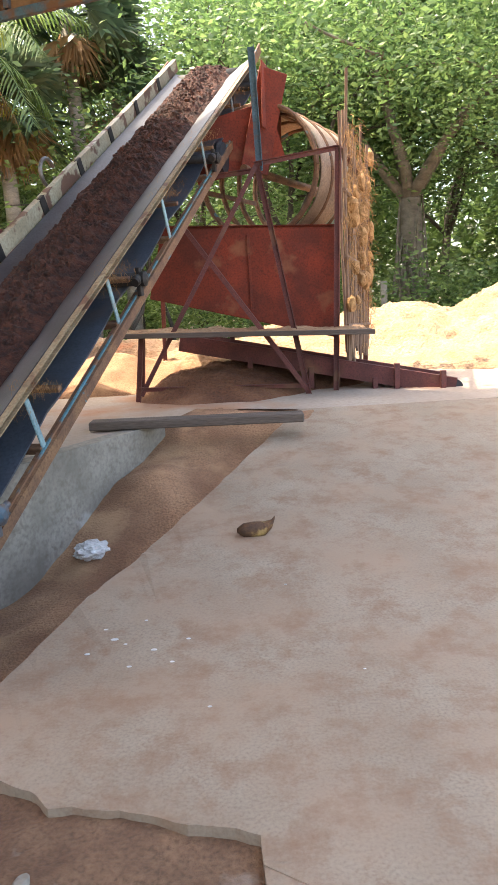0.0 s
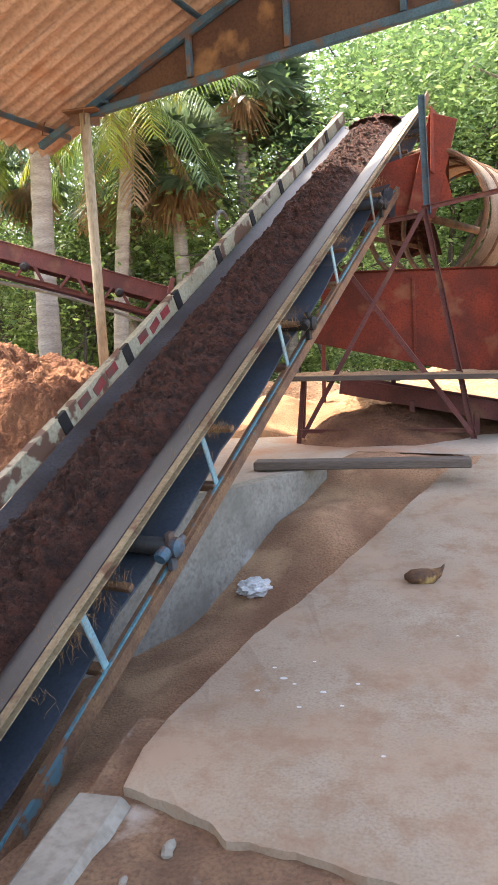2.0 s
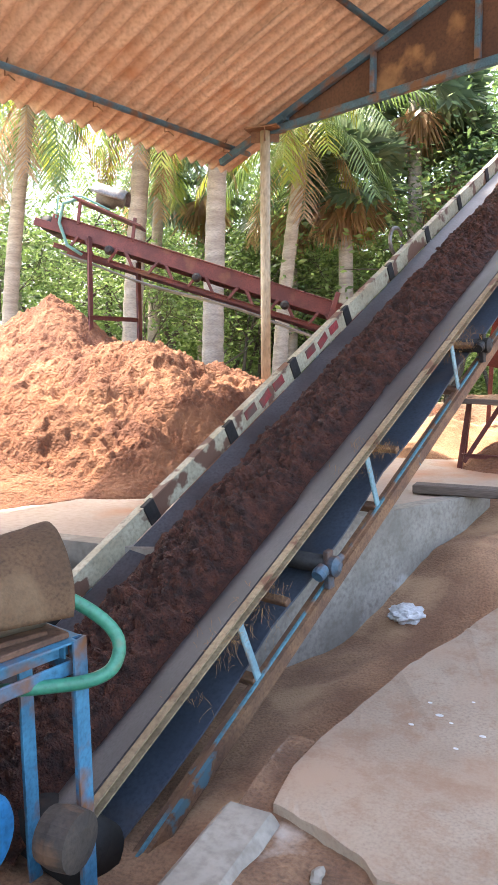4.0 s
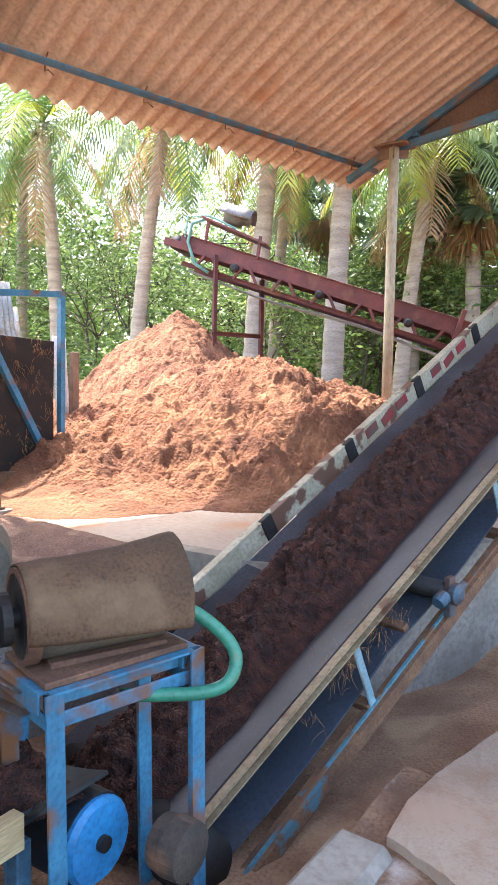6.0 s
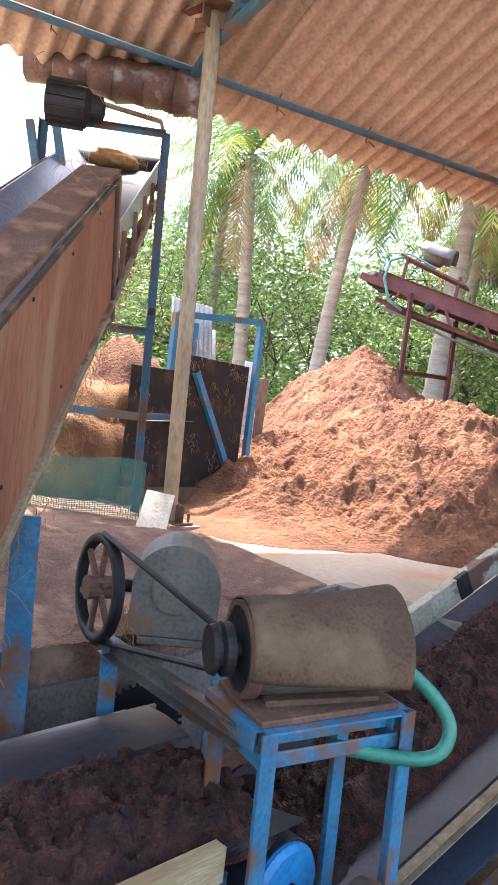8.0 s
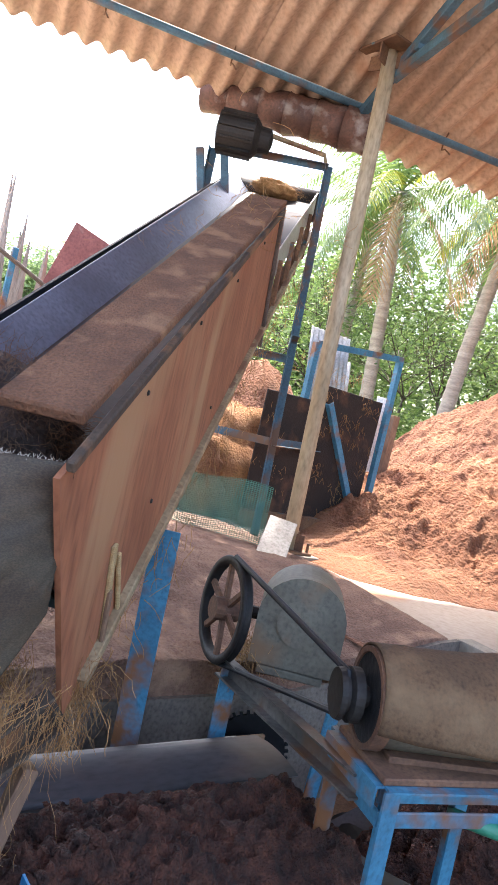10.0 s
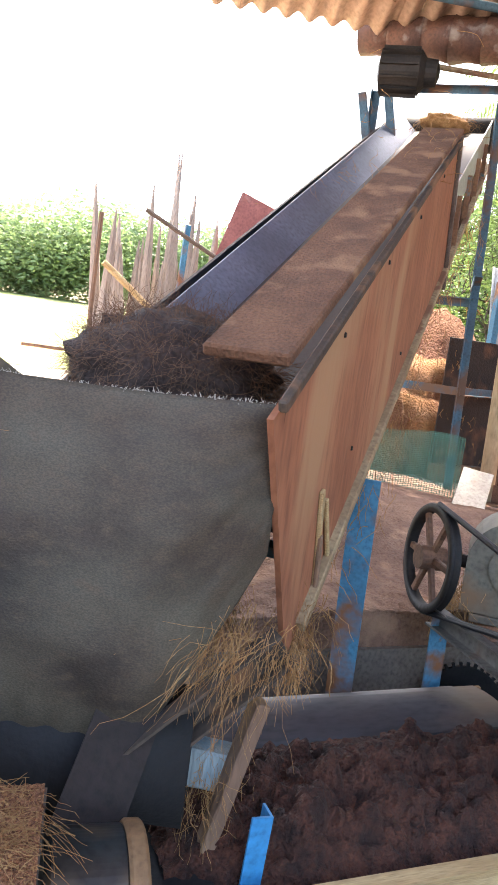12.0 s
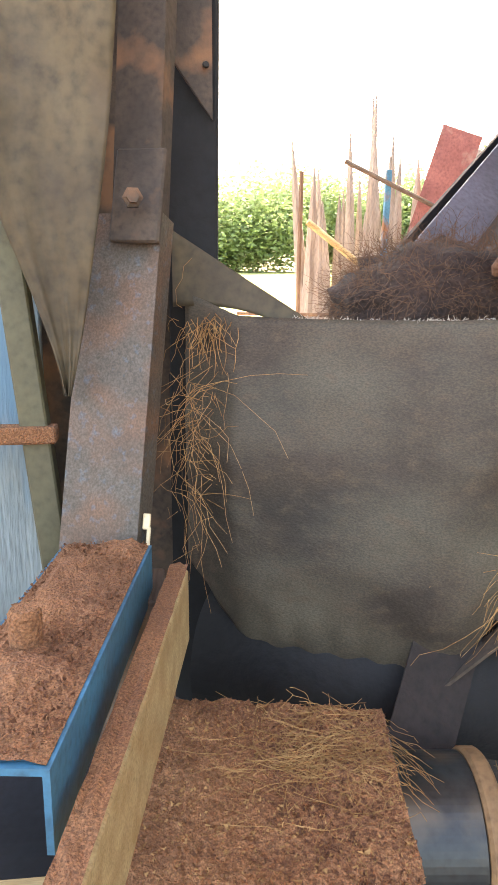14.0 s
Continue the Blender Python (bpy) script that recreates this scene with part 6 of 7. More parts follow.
# ---------------------------------------------------------------- red stacking conveyor over the heap
def build_stacker():
    t = thing("stacking_conveyor", (-6.0, 8.0, YZ), "maroon stacking conveyor on angle legs that drops pith on the heap", "conveyor")
    inv = Matrix.Translation(-t.location)

    def add(name, bm, m, label="", smooth=False):
        bm.transform(inv)
        return part(name, bm, m, t, label, smooth)
    a, b = V((-6.55, 7.74, 3.40)), V((-2.0, 9.48, 1.85))
    d = (b - a).normalized()
    ac = V((-d.y, d.x, 0)).normalized()
    up = d.cross(ac)
    up = up if up.z > 0 else -up
    n = (b - a).length

    def p(s, x, h):
        return a + d * s + ac * x + up * h
    for x in (0.0, 0.6):
        add("side_plate", bar(p(0.1, x, -0.07), p(n, x, -0.07), 0.012, 0.20, up), MAROON, "maroon side plate")
        add("lower_rail", angle_iron(p(0.2, x, -0.34), p(n, x, -0.34), 0.06, 0.006, up), MAROON)
        add("top_flange", bar(p(0.1, x, 0.035), p(n, x, 0.035), 0.07, 0.012, up), MAROON)
    for k in range(9):
        add("strut", bar(p(0.5 + 0.55 * k, -0.02, -0.15), p(0.42 + 0.55 * k, -0.02, -0.34), 0.035, 0.035, d), MAROON)
        add("brace", bar(p(0.6 + 0.55 * k, -0.015, -0.15), p(0.75 + 0.55 * k, -0.015, -0.32), 0.012, 0.04, d), MAROON)
    for k in range(4):
        add("roller_bearing", lathe([(0, 0.06), (0.05, 0.06), (0.08, 0.03)], axis_pose(p(0.95 + 1.2 * k, -0.02, -0.20), -ac), 12), DARKIRON)
    add("upper_belt", sheet(lambda u, v: p(0.05 + (n - 0.05) * u, 0.02 + 0.56 * v, 0.0 - 0.05 * math.sin(math.pi * v)), 14, 6, 0.01), RUBBER)
    add("return_belt", sheet(lambda u, v: p(0.3 + (n - 0.3) * u, 0.03 + 0.54 * v, -0.40 - 0.05 * math.sin(math.pi * u * 2) ** 2), 40, 2, 0.012), BELTSHINE, "return belt, the light it catches painted in as pale grey")
    add("head_drum", tube([p(0.05, 0, -0.1), p(0.05, 0.6, -0.1)], 0.10, 16), DARKIRON, smooth=True)
    add("head_plate", bar(p(-0.12, 0.0, -0.12), p(0.5, 0.0, -0.12), 0.014, 0.10, up), MAROON)
    for x, y, top in ((-6.02, 7.92, 3.1), (-5.72, 8.62, 2.85)):
        add("leg", angle_iron((x + 0.15, y - 0.25, YZ), (x, y, top), 0.08, 0.008, (0, 1, 0)), MAROON, "maroon angle leg")
    add("leg_tie", angle_iron((-5.93, 7.78, 2.05), (-5.65, 8.55, 2.05), 0.055, 0.006), MAROON)
    add("leg_brace", angle_iron((-5.98, 7.85, 1.95), (-5.72, 8.5, 1.3), 0.045, 0.006), MAROON)
    # drive platform
    for x in (0.1, 0.85):
        add("deck_post", bar(p(0.35 + x, 0.0, 0.0), p(0.30 + x, 0.0, 0.30), 0.04, 0.04, d), MAROON)
    add("deck", bar(p(0.3, 0.15, 0.32), p(1.25, 0.15, 0.22), 0.4, 0.03), MAROON)
    add("drive_motor", lathe([(0, 0.07), (0.02, 0.13), (0.25, 0.13), (0.28, 0.08), (0.36, 0.08)], axis_pose(p(0.55, 0.15, 0.47), d), 18), OLIVE, "grey drive motor", True)
    add("motor_hood", sheet(lambda u, v: p(0.5 + 0.45 * u, 0.15, 0.42) + 0.19 * (math.cos(math.pi * (0.05 + 0.9 * v)) * ac + math.sin(math.pi * (0.05 + 0.9 * v)) * up), 4, 12, 0.006), STEEL, "bent grey hood", True)
    add("guard_loop", tube([p(0.35, -0.02, 0.3), p(0.2, -0.03, 0.2), p(0.22, -0.04, -0.05), p(0.4, -0.05, -0.3), p(0.62, -0.04, -0.36)], 0.022, 8), GUARDGREEN, "green cable hose", True)
    add("guard_rail", tube([p(0.15, 0, 0.0), p(0.1, 0, 0.28), p(0.4, 0, 0.36), p(0.8, 0, 0.3)], 0.014, 6), GUARDGREEN)
    add("end_post", bar(p(n - 1.15, -0.03, -0.35), p(n - 1.15, -0.03, 0.16), 0.07, 0.06, d), MAROON)


# belt rubber lightened to pale grey to paint the sheen on its underside
BELTSHINE = mat("belt_sheen_grey", (0.22, 0.23, 0.24), (0.15, 0.155, 0.16), 0.35, scale=4, fine=50, bump=0.05)
GUARDGREEN = mat("faded_green", (0.14, 0.32, 0.27), (0.10, 0.24, 0.2), 0.5, bump=0.1)
build_stacker()

# rolled rusty sheet hung under the eave
g0, g1 = V((-5.95, 2.36, 3.84)), V((-4.97, 3.36, 3.70))
gut = thing("rusty_pipe", g0, "rusty patched sheet pipe hung under the eave", "pipe")
RUSTSHEET = mat("rusted_sheet", (0.16, 0.075, 0.05), (0.09, 0.045, 0.035), 0.6, scale=7, fine=50, bump=0.4, patch=(0.30, 0.27, 0.25), patch_at=0.63, bumpd=0.01)
for k in range(6):
    p, q = g0.lerp(g1, k / 6), g0.lerp(g1, (k + 1.08) / 6)
    sec = lathe([(0, 0.14 + 0.015 * (k % 2)), (0, 0.165 + 0.015 * (k % 2)), ((q - p).length * 0.5, 0.150), ((q - p).length, 0.160 + 0.015 * ((k * 7) % 3) / 2), ((q - p).length, 0.13)], axis_pose(p, q - p), 18)
    sec.transform(Matrix.Translation(-g0))
    part("pipe_section", sec, RUSTSHEET, gut, smooth=True)
for k in (1, 4):
    p = g0.lerp(g1, k / 6)
    hk = tube([p - g0 + V((0, 0, 0.08)), p - g0 + V((0.02, 0.0, 0.22)), p - g0 + V((0.05, 0.0, 0.36))], 0.005, 6)
    part("wire_hanger", hk, RUSTY, gut)

# ---------------------------------------------------------------- stake fence beyond the feed conveyor
def build_fence():
    t = thing("stake_fence", (-7.5, 1.75, YZ), "rough fence of pointed palm stems and faded red sheet", "fence")
    inv = Matrix.Translation(-t.location)
    eye = Matrix.Translation((-0.56, -0.4, 1.25))
    near = eye @ Matrix.Scale(0.86, 4) @ eye.inverted()  # drawn at its rough place, then set at its true distance

    def add(name, bm, m, label=""):
        bm.transform(inv @ near)
        return part(name, bm, m, t, label)
    random.seed(5)
    for k in range(34):
        y = 1.02 + 0.062 * k
        top = 2.15 + 0.9 * random.random() ** 1.3 + (0.35 if k in (3, 11, 14, 16, 19) else 0)
        x = -8.8 + random.uniform(-0.1, 0.1)
        lean = random.gauss(0.0, 0.05)
        add("stake", tube([V((x, y + 2 * lean * f, YZ - 0.16 + (top - YZ + 0.14) * f)) for f in (0, 0.45, 0.72, 0.88, 1.0)], random.uniform(0.08, 0.12), 6, None, 0.006), THATCH)
    for k in range(2):
        add("red_sheet", bar((-8.62, 2.06 + 0.45 * k, 1.75 - 0.1 * k), (-8.58, 2.49 + 0.45 * k, 1.62 - 0.1 * k), 0.01, 2.7 - 0.3 * k), REDSHEET if k == 0 else TIN, "faded red sheet" if k == 0 else "dull tin sheet")
    add("blue_post", bar((-8.5, 1.78, YZ - 0.16), (-8.5, 1.84, 2.55), 0.06, 0.06, (0, 1, 0)), BLUE)
    add("bamboo_pole", tube([(-8.4, 0.95, 2.0), (-8.4, 1.55, 1.55)], 0.035, 8), YELLOWWOOD)
    add("bamboo_pole", tube([(-8.45, 1.35, 2.62), (-8.45, 2.35, 2.18)], 0.025, 8), PLANKGREY)
    add("thin_post", tube([(-8.4, 0.85, YZ - 0.16), (-8.4, 0.88, 2.5)], 0.025, 6), STICK)
    add("bamboo_pole", tube([(-8.4, 0.2, 1.05), (-8.4, 1.9, 1.02)], 0.02, 6), STICK)


build_fence()


# ---------------------------------------------------------------- plants
def mesh_from(name, verts, faces, material):
    me = bpy.data.meshes.new(name)
    me.from_pydata(verts, [], faces)
    me.materials.append(material)
    return me


def leaf_mesh(name, spots, n, size, material, seed, flat=0.3):
    """Leaves as small folded blades, thrown round spots (x, y, z, rx, ry, rz), thicker toward the outside."""
    rng = np.random.default_rng(seed)
    spots = np.array(spots, float)
    vol = np.cbrt(spots[:, 3] * spots[:, 4] * spots[:, 5]) ** 2
    idx = rng.choice(len(spots), n, p=vol / vol.sum())
    d = rng.normal(size=(n, 3))
    d /= np.linalg.norm(d, axis=1)[:, None]
    rad = rng.random(n) ** 0.45
    p = spots[idx, :3] + d * rad[:, None] * spots[idx, 3:]
    p += 0.12 * rng.normal(size=(n, 3))
    a = rng.normal(size=(n, 3))
    a[:, 2] *= flat
    a[:, 2] -= 0.25
    a /= np.linalg.norm(a, axis=1)[:, None]
    b = np.cross(a, rng.normal(size=(n, 3)))
    b /= np.linalg.norm(b, axis=1)[:, None]
    c = np.cross(a, b)
    s = size * rng.uniform(0.6, 1.35, n)[:, None]
    v = np.stack([p - a * s, p + b * s * 0.42 + c * s * 0.12, p + a * s, p - b * s * 0.42 + c * s * 0.12], 1).reshape(-1, 3)
    me = bpy.data.meshes.new(name)
    me.vertices.add(4 * n)
    me.vertices.foreach_set("co", v.ravel())
    me.loops.add(4 * n)
    me.loops.foreach_set("vertex_index", np.arange(4 * n))
    me.polygons.add(n)
    me.polygons.foreach_set("loop_start", np.arange(0, 4 * n, 4))
    me.update(calc_edges=True)
    me.materials.append(material)
    return me


def branch(bm, p, d, length, r, depth, tips, spread=0.7):
    pts = [p]
    for k in range(5):
        d = (d + V([random.gauss(0, 0.14) for _ in range(3)]) + V((0, 0, 0.03))).normalized()
        p = p + d * length / 5
        pts.append(p)
    tube(pts, r, 7 if depth > 1 else 5, bm, r * 0.55, 0.06)
    if depth == 0:
        tips.append(p)
        return
    for k in range(3 if depth > 1 else 4):
        q = pts[random.choice((3, 4, 5))]
        nd = (d + V([random.gauss(0, spread) for _ in range(3)])).normalized()
        nd.z = max(nd.z, -0.15)
        branch(bm, q, nd, length * random.uniform(0.55, 0.8), r * 0.5, depth - 1, tips, spread)


def tree(name, x, y, height, crown, leaves, leaf, m, bark, label, seed, low=0.3, trunk_r=0.22, drop=0.0, lean=(0, 0)):
    random.seed(seed)
    t = thing(name, (x, y, YZ - 0.05), label, "tree", "trees round the yard")
    bm = bmesh.new()
    tips = []
    h0 = height * low
    top = V((lean[0], lean[1], h0))
    tube([V((0, 0, 0)), V((0, 0, 0.25)) + top * 0.1, top * 0.5 + V((random.gauss(0, 0.1), random.gauss(0, 0.1), 0)), top], trunk_r * 1.25, 12, bm, trunk_r * 0.8, 0.08)
    for k in range(5):
        q = 2 * math.pi * (k + random.random() * 0.6) / 5
        branch(bm, top - V((0, 0, 0.2 * random.random())), V((math.cos(q) * 0.7, math.sin(q) * 0.7, random.uniform(0.5, 1.3))).normalized(), height * 0.34, trunk_r * 0.5, 2, tips)
    part("trunk", bm, bark, t, smooth=True)
    spots = []
    for p in tips:
        r = crown * random.uniform(0.16, 0.30)
        spots.append((p.x, p.y, p.z - drop * random.random(), r * 1.2, r * 1.2, r * 0.75))
    me = leaf_mesh("crown", spots, leaves, leaf, m, seed)
    c = new("crown", me)
    c.parent = t
    return t


def coconut(x, y, height, lean, seed, n=32, frond=2.6, yellow=0.15, r=0.15):
    """A coconut palm: ringed curved trunk, long drooping feathered fronds, nuts and dry fronds below."""
    random.seed(seed)
    t = thing("coconut_palm", (x, y, YZ - 0.05), "tall coconut palm with a grey ringed trunk and drooping fronds", "palm", "palms round the yard")
    bm = bmesh.new()
    top = V((lean[0], lean[1], height))
    pts = []
    for k in range(41):
        f = k / 40
        pts.append(V((lean[0] * f ** 1.7, lean[1] * f ** 1.7, height * f)))
    tube(pts, r * 1.15, 12, bm, r * 0.8)
    for i, v in enumerate(bm.verts):
        ring = i // 12
        if ring % 2:
            c = pts[min(ring, 40)]
            v.co = c + (v.co - c) * 0.93
    part("trunk", bm, PALMBARK, t, smooth=True)
    groups = {0: ([], []), 1: ([], []), 2: ([], [])}
    for k in range(n):
        q = 2 * math.pi * (k * 0.381966 % 1) + random.gauss(0, 0.15)
        f = k / n
        kind = 2 if f > 0.90 else (1 if random.random() < yellow else 0)
        verts, faces = groups[kind]
        el = 1.35 - 1.75 * f + random.gauss(0, 0.1)
        d = V((math.cos(q) * math.cos(el), math.sin(q) * math.cos(el), math.sin(el)))
        p = top.copy()
        L = frond * random.uniform(0.85, 1.1)
        steps = 16
        spine = [p.copy()]
        dirs = [d.copy()]
        for j in range(steps):
            d = (d + V((0, 0, -0.085 - 0.05 * f)) + V([random.gauss(0, 0.012) for _ in range(3)])).normalized()
            p = p + d * L / steps
            spine.append(p.copy())
            dirs.append(d.copy())
        for j in range(steps):
            w = 0.022 * (1 - j / steps) + 0.004
            s = dirs[j].cross(V((0, 0, 1))).normalized() * w
            b0 = len(verts)
            verts += [spine[j] - s, spine[j] + s, spine[j + 1] + s, spine[j + 1] - s]
            faces.append((b0, b0 + 1, b0 + 2, b0 + 3))
        for j in range(2 * steps):
            u = 1.5 + j / 2.0
            i = min(int(u), steps - 1)
            c = spine[i].lerp(spine[i + 1], u - int(u))
            dd = dirs[i]
            s = dd.cross(V((0, 0, 1))).normalized()
            ln = 0.62 * math.sin(math.pi * (0.12 + 0.82 * min(1.0, j / (2 * steps)))) * random.uniform(0.85, 1.1)
            for sg in (1, -1):
                o = (s * sg * 0.85 + dd * 0.5 + V((0, 0, -0.30 - 0.45 * random.random()))).normalized()
                tip = c + o * ln + V((0, 0, -0.16 * ln))
                m1 = c + o * ln * 0.5
                wv = dd * 0.020
                b0 = len(verts)
                verts += [c - wv, c + wv, m1 + wv, m1 - wv, tip]
                faces += [(b0, b0 + 1, b0 + 2, b0 + 3), (b0 + 3, b0 + 2, b0 + 4)]
    for kind, (nm, m) in enumerate((("frond", FROND), ("frond", YFROND), ("dry_frond", DRYLEAF))):
        verts, faces = groups[kind]
        if verts:
            ob = new(nm, mesh_from(nm, verts, faces, m))
            ob.parent = t
    for k in range(7):
        q = 2 * math.pi * k / 7
        nut = lathe([(-0.11, 0.02), (-0.08, 0.07), (0, 0.10), (0.08, 0.07), (0.12, 0.02)], Matrix.Translation(top + V((0.2 * math.cos(q), 0.2 * math.sin(q), -0.22 - 0.1 * (k % 2)))), 10)
        part("coconut", nut, NUT, t)
    return t


def fan_palm(x, y, height, seed, n=34, size=0.95, r=0.16, skirt=14):
    """A palmyra palm: straight trunk, a ball of stiff fan leaves, and a skirt of dry ones."""
    random.seed(seed)
    t = thing("fan_palm", (x, y, YZ - 0.05), "palmyra palm with stiff fan leaves and a dry brown skirt", "palm", "palms round the yard")
    part("trunk", tube([(0, 0, 0), (0.05, 0, height * 0.5), (0, 0, height)], r * 1.1, 12, None, r * 0.85, 0.03), PALMBARK, t, smooth=True)
    green, dry = ([], []), ([], [])
    for k in range(n + skirt):
        dead = k >= n
        verts, faces = dry if dead else green
        q = 2 * math.pi * random.random()
        el = random.uniform(-1.35, -0.8) if dead else math.asin(random.uniform(-0.55, 0.98))
        d = V((math.cos(q) * math.cos(el), math.sin(q) * math.cos(el), math.sin(el)))
        base = V((0, 0, height - 0.05))
        stem = base + d * (0.45 if dead else 0.85) * size
        s = d.cross(V((0.02, 0.01, 1))).normalized()
        nrm = d.cross(s)
        b0 = len(verts)
        w = 0.022
        verts += [base - s * w, base + s * w, stem + s * w, stem - s * w]
        faces.append((b0, b0 + 1, b0 + 2, b0 + 3))
        m = 17
        R = size * random.uniform(0.75, 1.0)
        roll = random.gauss(0, 0.5)
        s2 = s * math.cos(roll) + nrm * math.sin(roll)
        n2 = d.cross(s2)
        for j in range(m):
            fa = (j - (m - 1) / 2) / m * (2.2 if dead else 4.4)
            fb = 0.5 / m * (2.0 if dead else 4.0)
            o = (d * math.cos(fa) + s2 * math.sin(fa)).normalized()
            o1 = d * math.cos(fa - fb) + s2 * math.sin(fa - fb)
            o2 = d * math.cos(fa + fb) + s2 * math.sin(fa + fb)
            bend = n2 * 0.10 * random.gauss(0.4, 0.6) + V((0, 0, -0.10 - (0.25 if dead else 0.05) * random.random()))
            tip = stem + o * R * random.uniform(0.85, 1.05) + bend * R
            b0 = len(verts)
            verts += [stem, stem + o1 * R * 0.62 + bend * R * 0.25 + n2 * 0.015, tip, stem + o2 * R * 0.62 + bend * R * 0.25 - n2 * 0.015]
            faces.append((b0, b0 + 1, b0 + 2, b0 + 3))
    for nm, (verts, faces), m in (("fan_leaves", green, FANLEAF), ("dry_skirt", dry, DRYLEAF)):
        if verts:
            ob = new(nm, mesh_from(nm, verts, faces, m))
            ob.parent = t
    return t


PALMBARK = mat("palm_bark", (0.44, 0.39, 0.33), (0.28, 0.24, 0.20), 0.9, scale=2, fine=20, bump=0.6, stretch=(1, 1, 6), bumpd=0.02)
NUT = mat("green_nut", (0.16, 0.20, 0.05), (0.10, 0.13, 0.035), 0.5, bump=0.1)

coconut(-7.9, 11.75, 6.3, (0.75, -0.35), 1, yellow=0.3, r=0.19)
coconut(-6.1, 11.65, 6.3, (0.45, -0.4), 2, yellow=0.35, r=0.19)
coconut(-10.45, 11.2, 6.1, (1.2, -0.4), 3, yellow=0.3, r=0.15)
coconut(-12.85, 11.4, 6.4, (0.4, -0.8), 4, frond=2.9, yellow=0.1, r=0.16)
coconut(-5.75, 14.0, 5.6, (0.75, -0.4), 5, frond=2.6, yellow=0.25, r=0.15)
coconut(-9.4, 15.0, 6.6, (0.3, 0.2), 6, yellow=0.3)
coconut(-15.5, 12.5, 6.6, (0.5, -0.3), 7, frond=2.7, yellow=0.1)
coconut(-6.9, 17.0, 7.0, (0.5, 0.2), 8, yellow=0.3)
coconut(-14.5, 16.0, 7.2, (0.3, 0.2), 9, yellow=0.15)
fan_palm(-3.45, 16.2, 6.9, 11, 40, 1.05)
fan_palm(-4.7, 15.2, 5.0, 12, 30, 0.95, skirt=26)
fan_palm(-6.4, 16.4, 5.1, 13, 30, 0.95, skirt=20)
fan_palm(-2.75, 17.6, 5.6, 14, 34, 1.0)
fan_palm(-9.6, 18.0, 6.0, 15, 30, 1.1)

# the big fig behind the machine, with roots hanging down its trunk
fig = tree("fig_tree", 4.1, 18.6, 12.5, 9.0, 110000, 0.07, LEAF, BARK, "huge spreading fig with roots clasping its trunk", 21, 0.26, 0.30, 1.2)
random.seed(22)
for k in range(26):
    q = 2 * math.pi * k / 26
    r = 0.37 + 0.07 * random.random()
    z = random.uniform(1.6, 3.4)
    part("hanging_root", tube([V((r * 1.25 * math.cos(q), r * 1.25 * math.sin(q), 0)), V((r * math.cos(q + 0.2), r * math.sin(q + 0.2), z * 0.35)), V((r * 0.85 * math.cos(q - 0.1), r * 0.85 * math.sin(q - 0.1), z * 0.7)), V((0.28 * math.cos(q + 0.1), 0.28 * math.sin(q + 0.1), z))], random.uniform(0.03, 0.07), 6, None, 0.02), BARK, fig, smooth=True)
WOODS = [(1.2, 19.5, 10.5, 30), (8.5, 20.5, 12.0, 31), (-1.4, 22.0, 11.5, 32), (7.0, 26.0, 13.0, 33), (2.0, 27.0, 13.5, 34), (-4.5, 24.0, 11.0, 35), (-8.5, 22.0, 9.5, 36), (-12.0, 20.5, 9.0, 37), (-16.0, 19.0, 9.0, 38), (-19.5, 16.0, 8.6, 39), (-22.0, 12.5, 7.4, 40), (-10.5, 26.5, 11.0, 41), (-17.0, 24.0, 10.0, 42), (12.5, 22.0, 12.0, 43), (-7.2, 19.0, 5.8, 44)]
for x, y, h, s in WOODS:
    right = x > 0
    tree("woodland_tree", x, y, h, h * 0.72, 34000 if right else 9000, 0.075 if right else 0.09, LEAF if right else FARLEAF, DARKBARK, "leafy woodland tree with dark crooked limbs" if not right else "dense broad-leaved tree behind the yard", s, 0.22, 0.16, 0.8)


random.seed(91)
for k in range(20):
    q = radians(random.uniform(5, 58))
    d = random.uniform(15.5, 21)
    tree("sapling", -d * math.sin(q), d * math.cos(q), random.uniform(3.5, 6.0), 2.2, 1500, 0.07, FARLEAF, DARKBARK, "thin crooked sapling with sparse green leaves", 200 + k, random.uniform(0.3, 0.5), 0.045, 0.3, (random.gauss(0, 0.3), random.gauss(0, 0.3)))


def bushes(name, spots, n, size, m, label, seed):
    me = leaf_mesh(name, spots, n, size, m, seed)
    return tagged(new(name, me), label, "undergrowth", kind="stuff")


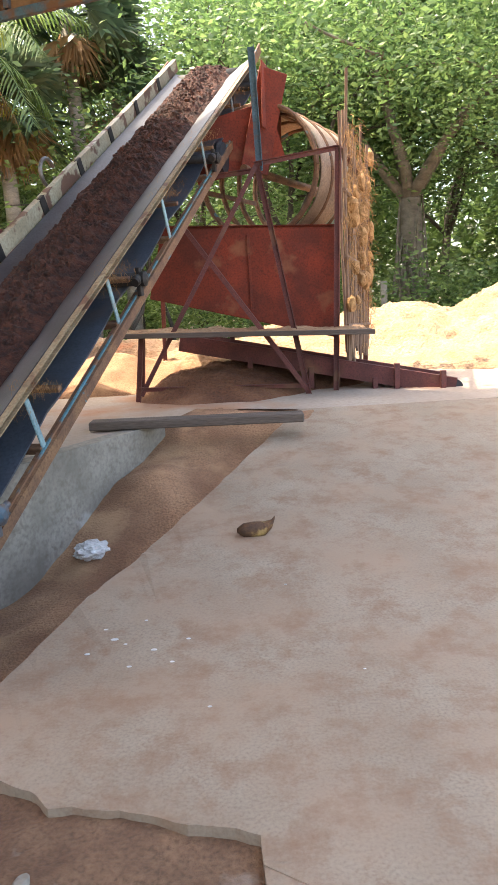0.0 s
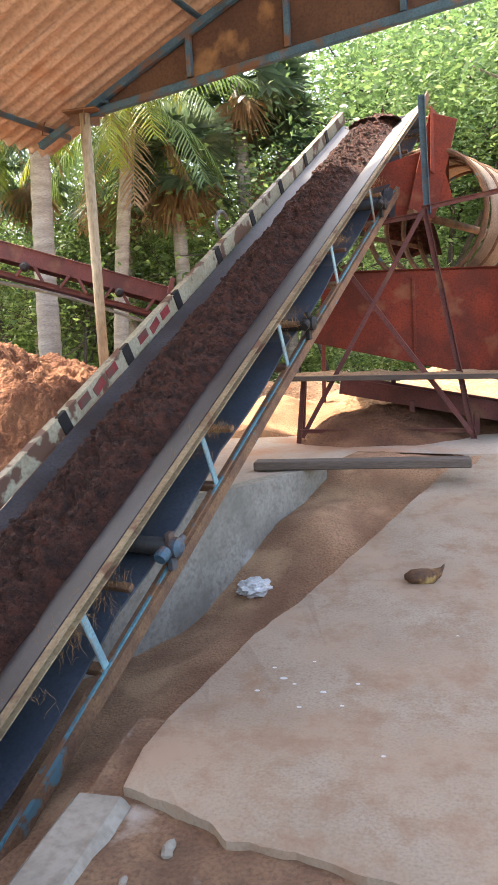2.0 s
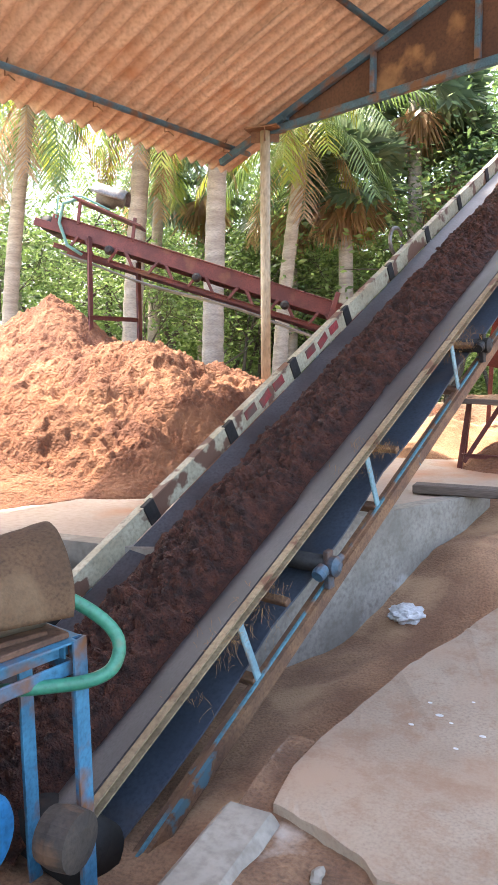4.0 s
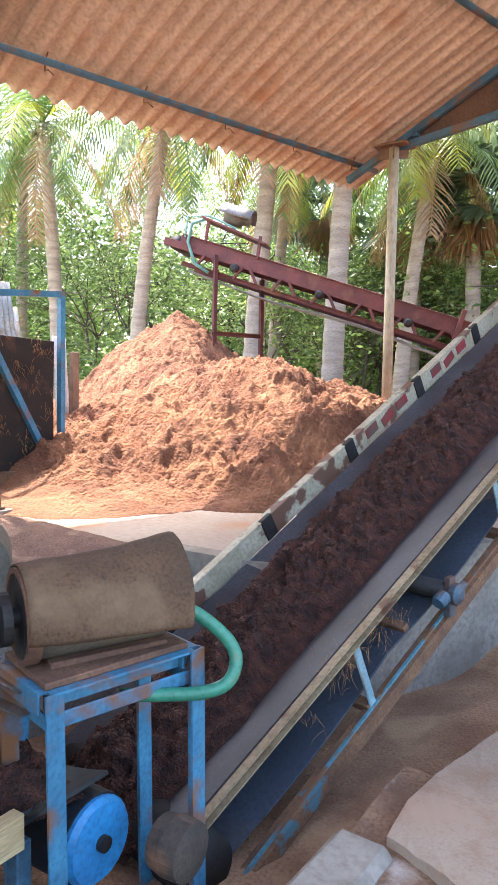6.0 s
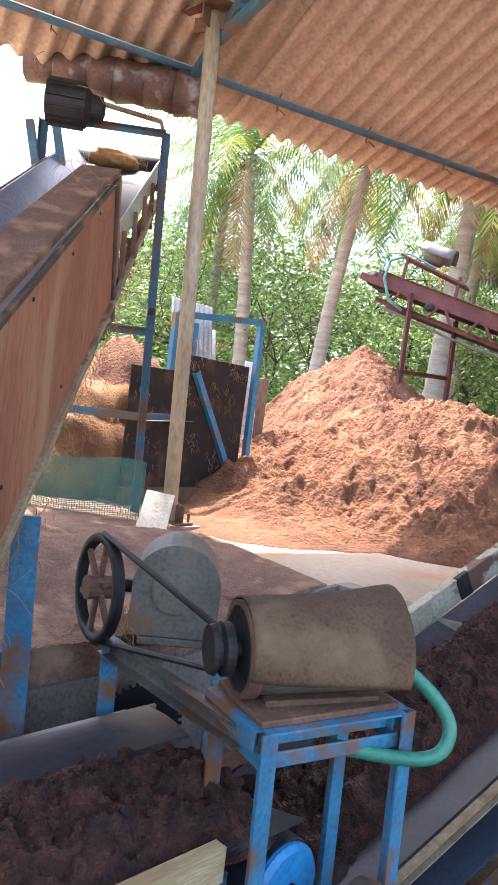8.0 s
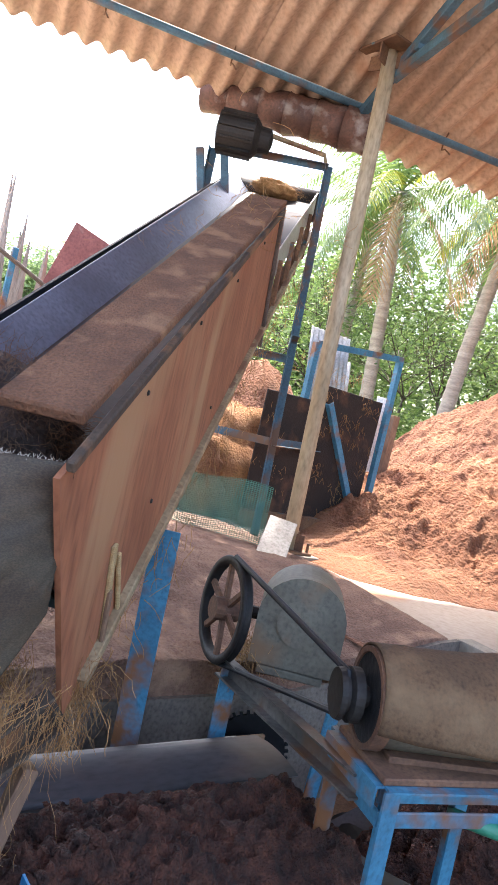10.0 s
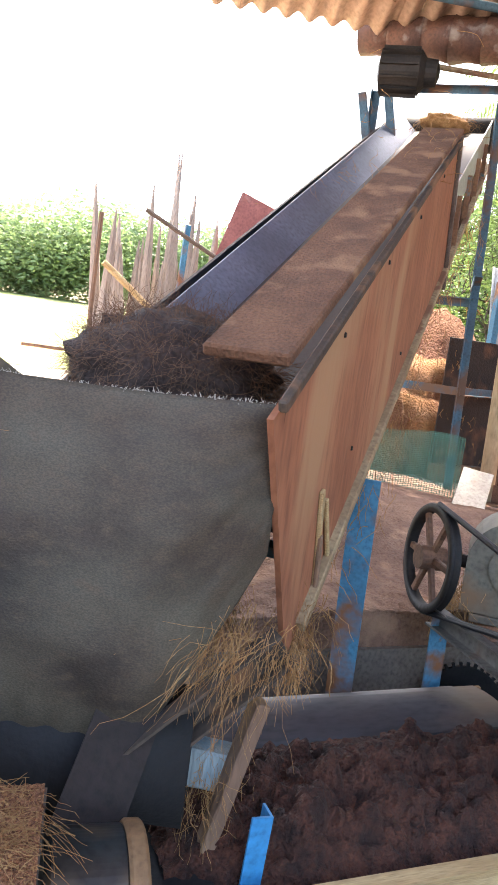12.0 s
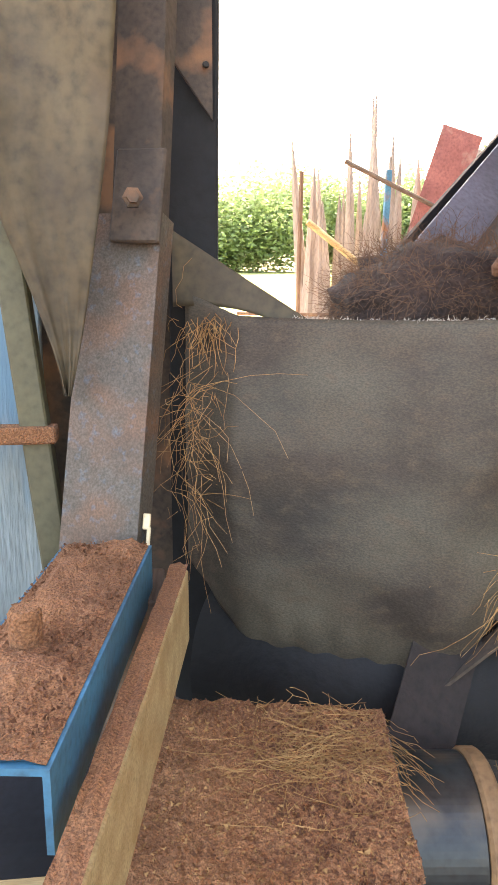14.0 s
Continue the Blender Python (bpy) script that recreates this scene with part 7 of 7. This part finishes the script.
random.seed(77)
sp = []
for k in range(150):
    q = radians(random.uniform(-30, 66))
    d = random.uniform(17.5, 27)
    r = random.uniform(0.4, 1.3) * random.uniform(0.5, 1.4)
    sp.append((-d * math.sin(q), d * math.cos(q), YZ + r * 0.7, r * 1.3, r * 1.3, r))
bushes("undergrowth", sp, 80000, 0.075, FARLEAF, "bright green undergrowth between the trunks", 78)
sp = []
for k in range(90):
    q = radians(random.uniform(-35, 70))
    d = random.uniform(30, 38)
    r = random.uniform(2.0, 3.6)
    sp.append((-d * math.sin(q), d * math.cos(q), YZ + random.uniform(0.5, 6.0), r * 1.3, r * 1.3, r))
bushes("far_woods", sp, 70000, 0.26, FARLEAF, "pale green woods closing the view", 79)
sp = []
for k in range(90):
    y = random.uniform(-30, 45)
    r = random.uniform(2.2, 4.2)
    sp.append((-68 + random.uniform(-6, 6), y, YZ + 2.6 + r * 0.8 + random.uniform(0.0, 3.2), r * 1.4, r * 1.4, r))
# treeline takes the paled leaves, so its haze is only colour
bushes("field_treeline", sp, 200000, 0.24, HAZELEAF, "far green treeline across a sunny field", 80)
gr = sheet(lambda u, v: V((-66 + 52 * u, -40 + 90 * v, YZ + 0.03 + 2.6 * (1 - u) + 0.08 * fbm((u * 30, v * 50, 0), 1.0))), 60, 90)
tagged(link("field", gr, mat("dry_grass", (0.42, 0.40, 0.16), (0.24, 0.30, 0.09), 0.95, scale=0.6, fine=12, bump=0.6), smooth=True), "sunny yellow-green field beyond the fence", "field", kind="structure")
for k, (x, y) in enumerate(((3.1, 17.2), (-4.0, 18.0), (-8.9, 17.0), (-5.9, 17.5))):
    tagged(link("stone_post", prism([(x, y), (x + 0.14, y), (x + 0.14, y + 0.12), (x, y + 0.12)], YZ - 0.02, YZ + 1.2), WALLCON), "short grey fence post at the edge of the woods", "post", "boundary posts")


# ---------------------------------------------------------------- what moves
def motions():
    """The belts carry their pith along; the belt wheel turns."""
    for ob, q in MOVERS:
        walk(ob, [(0.25 * k, ride(q + PITH_SPEED * 0.25 * k)) for k in range(57)])
    for w, at in WHEEL:
        walk(w, [(0.1 * k, at @ pose(0, 0, 0, 0, 0, 64.0 * k)) for k in range(141)])


motions()
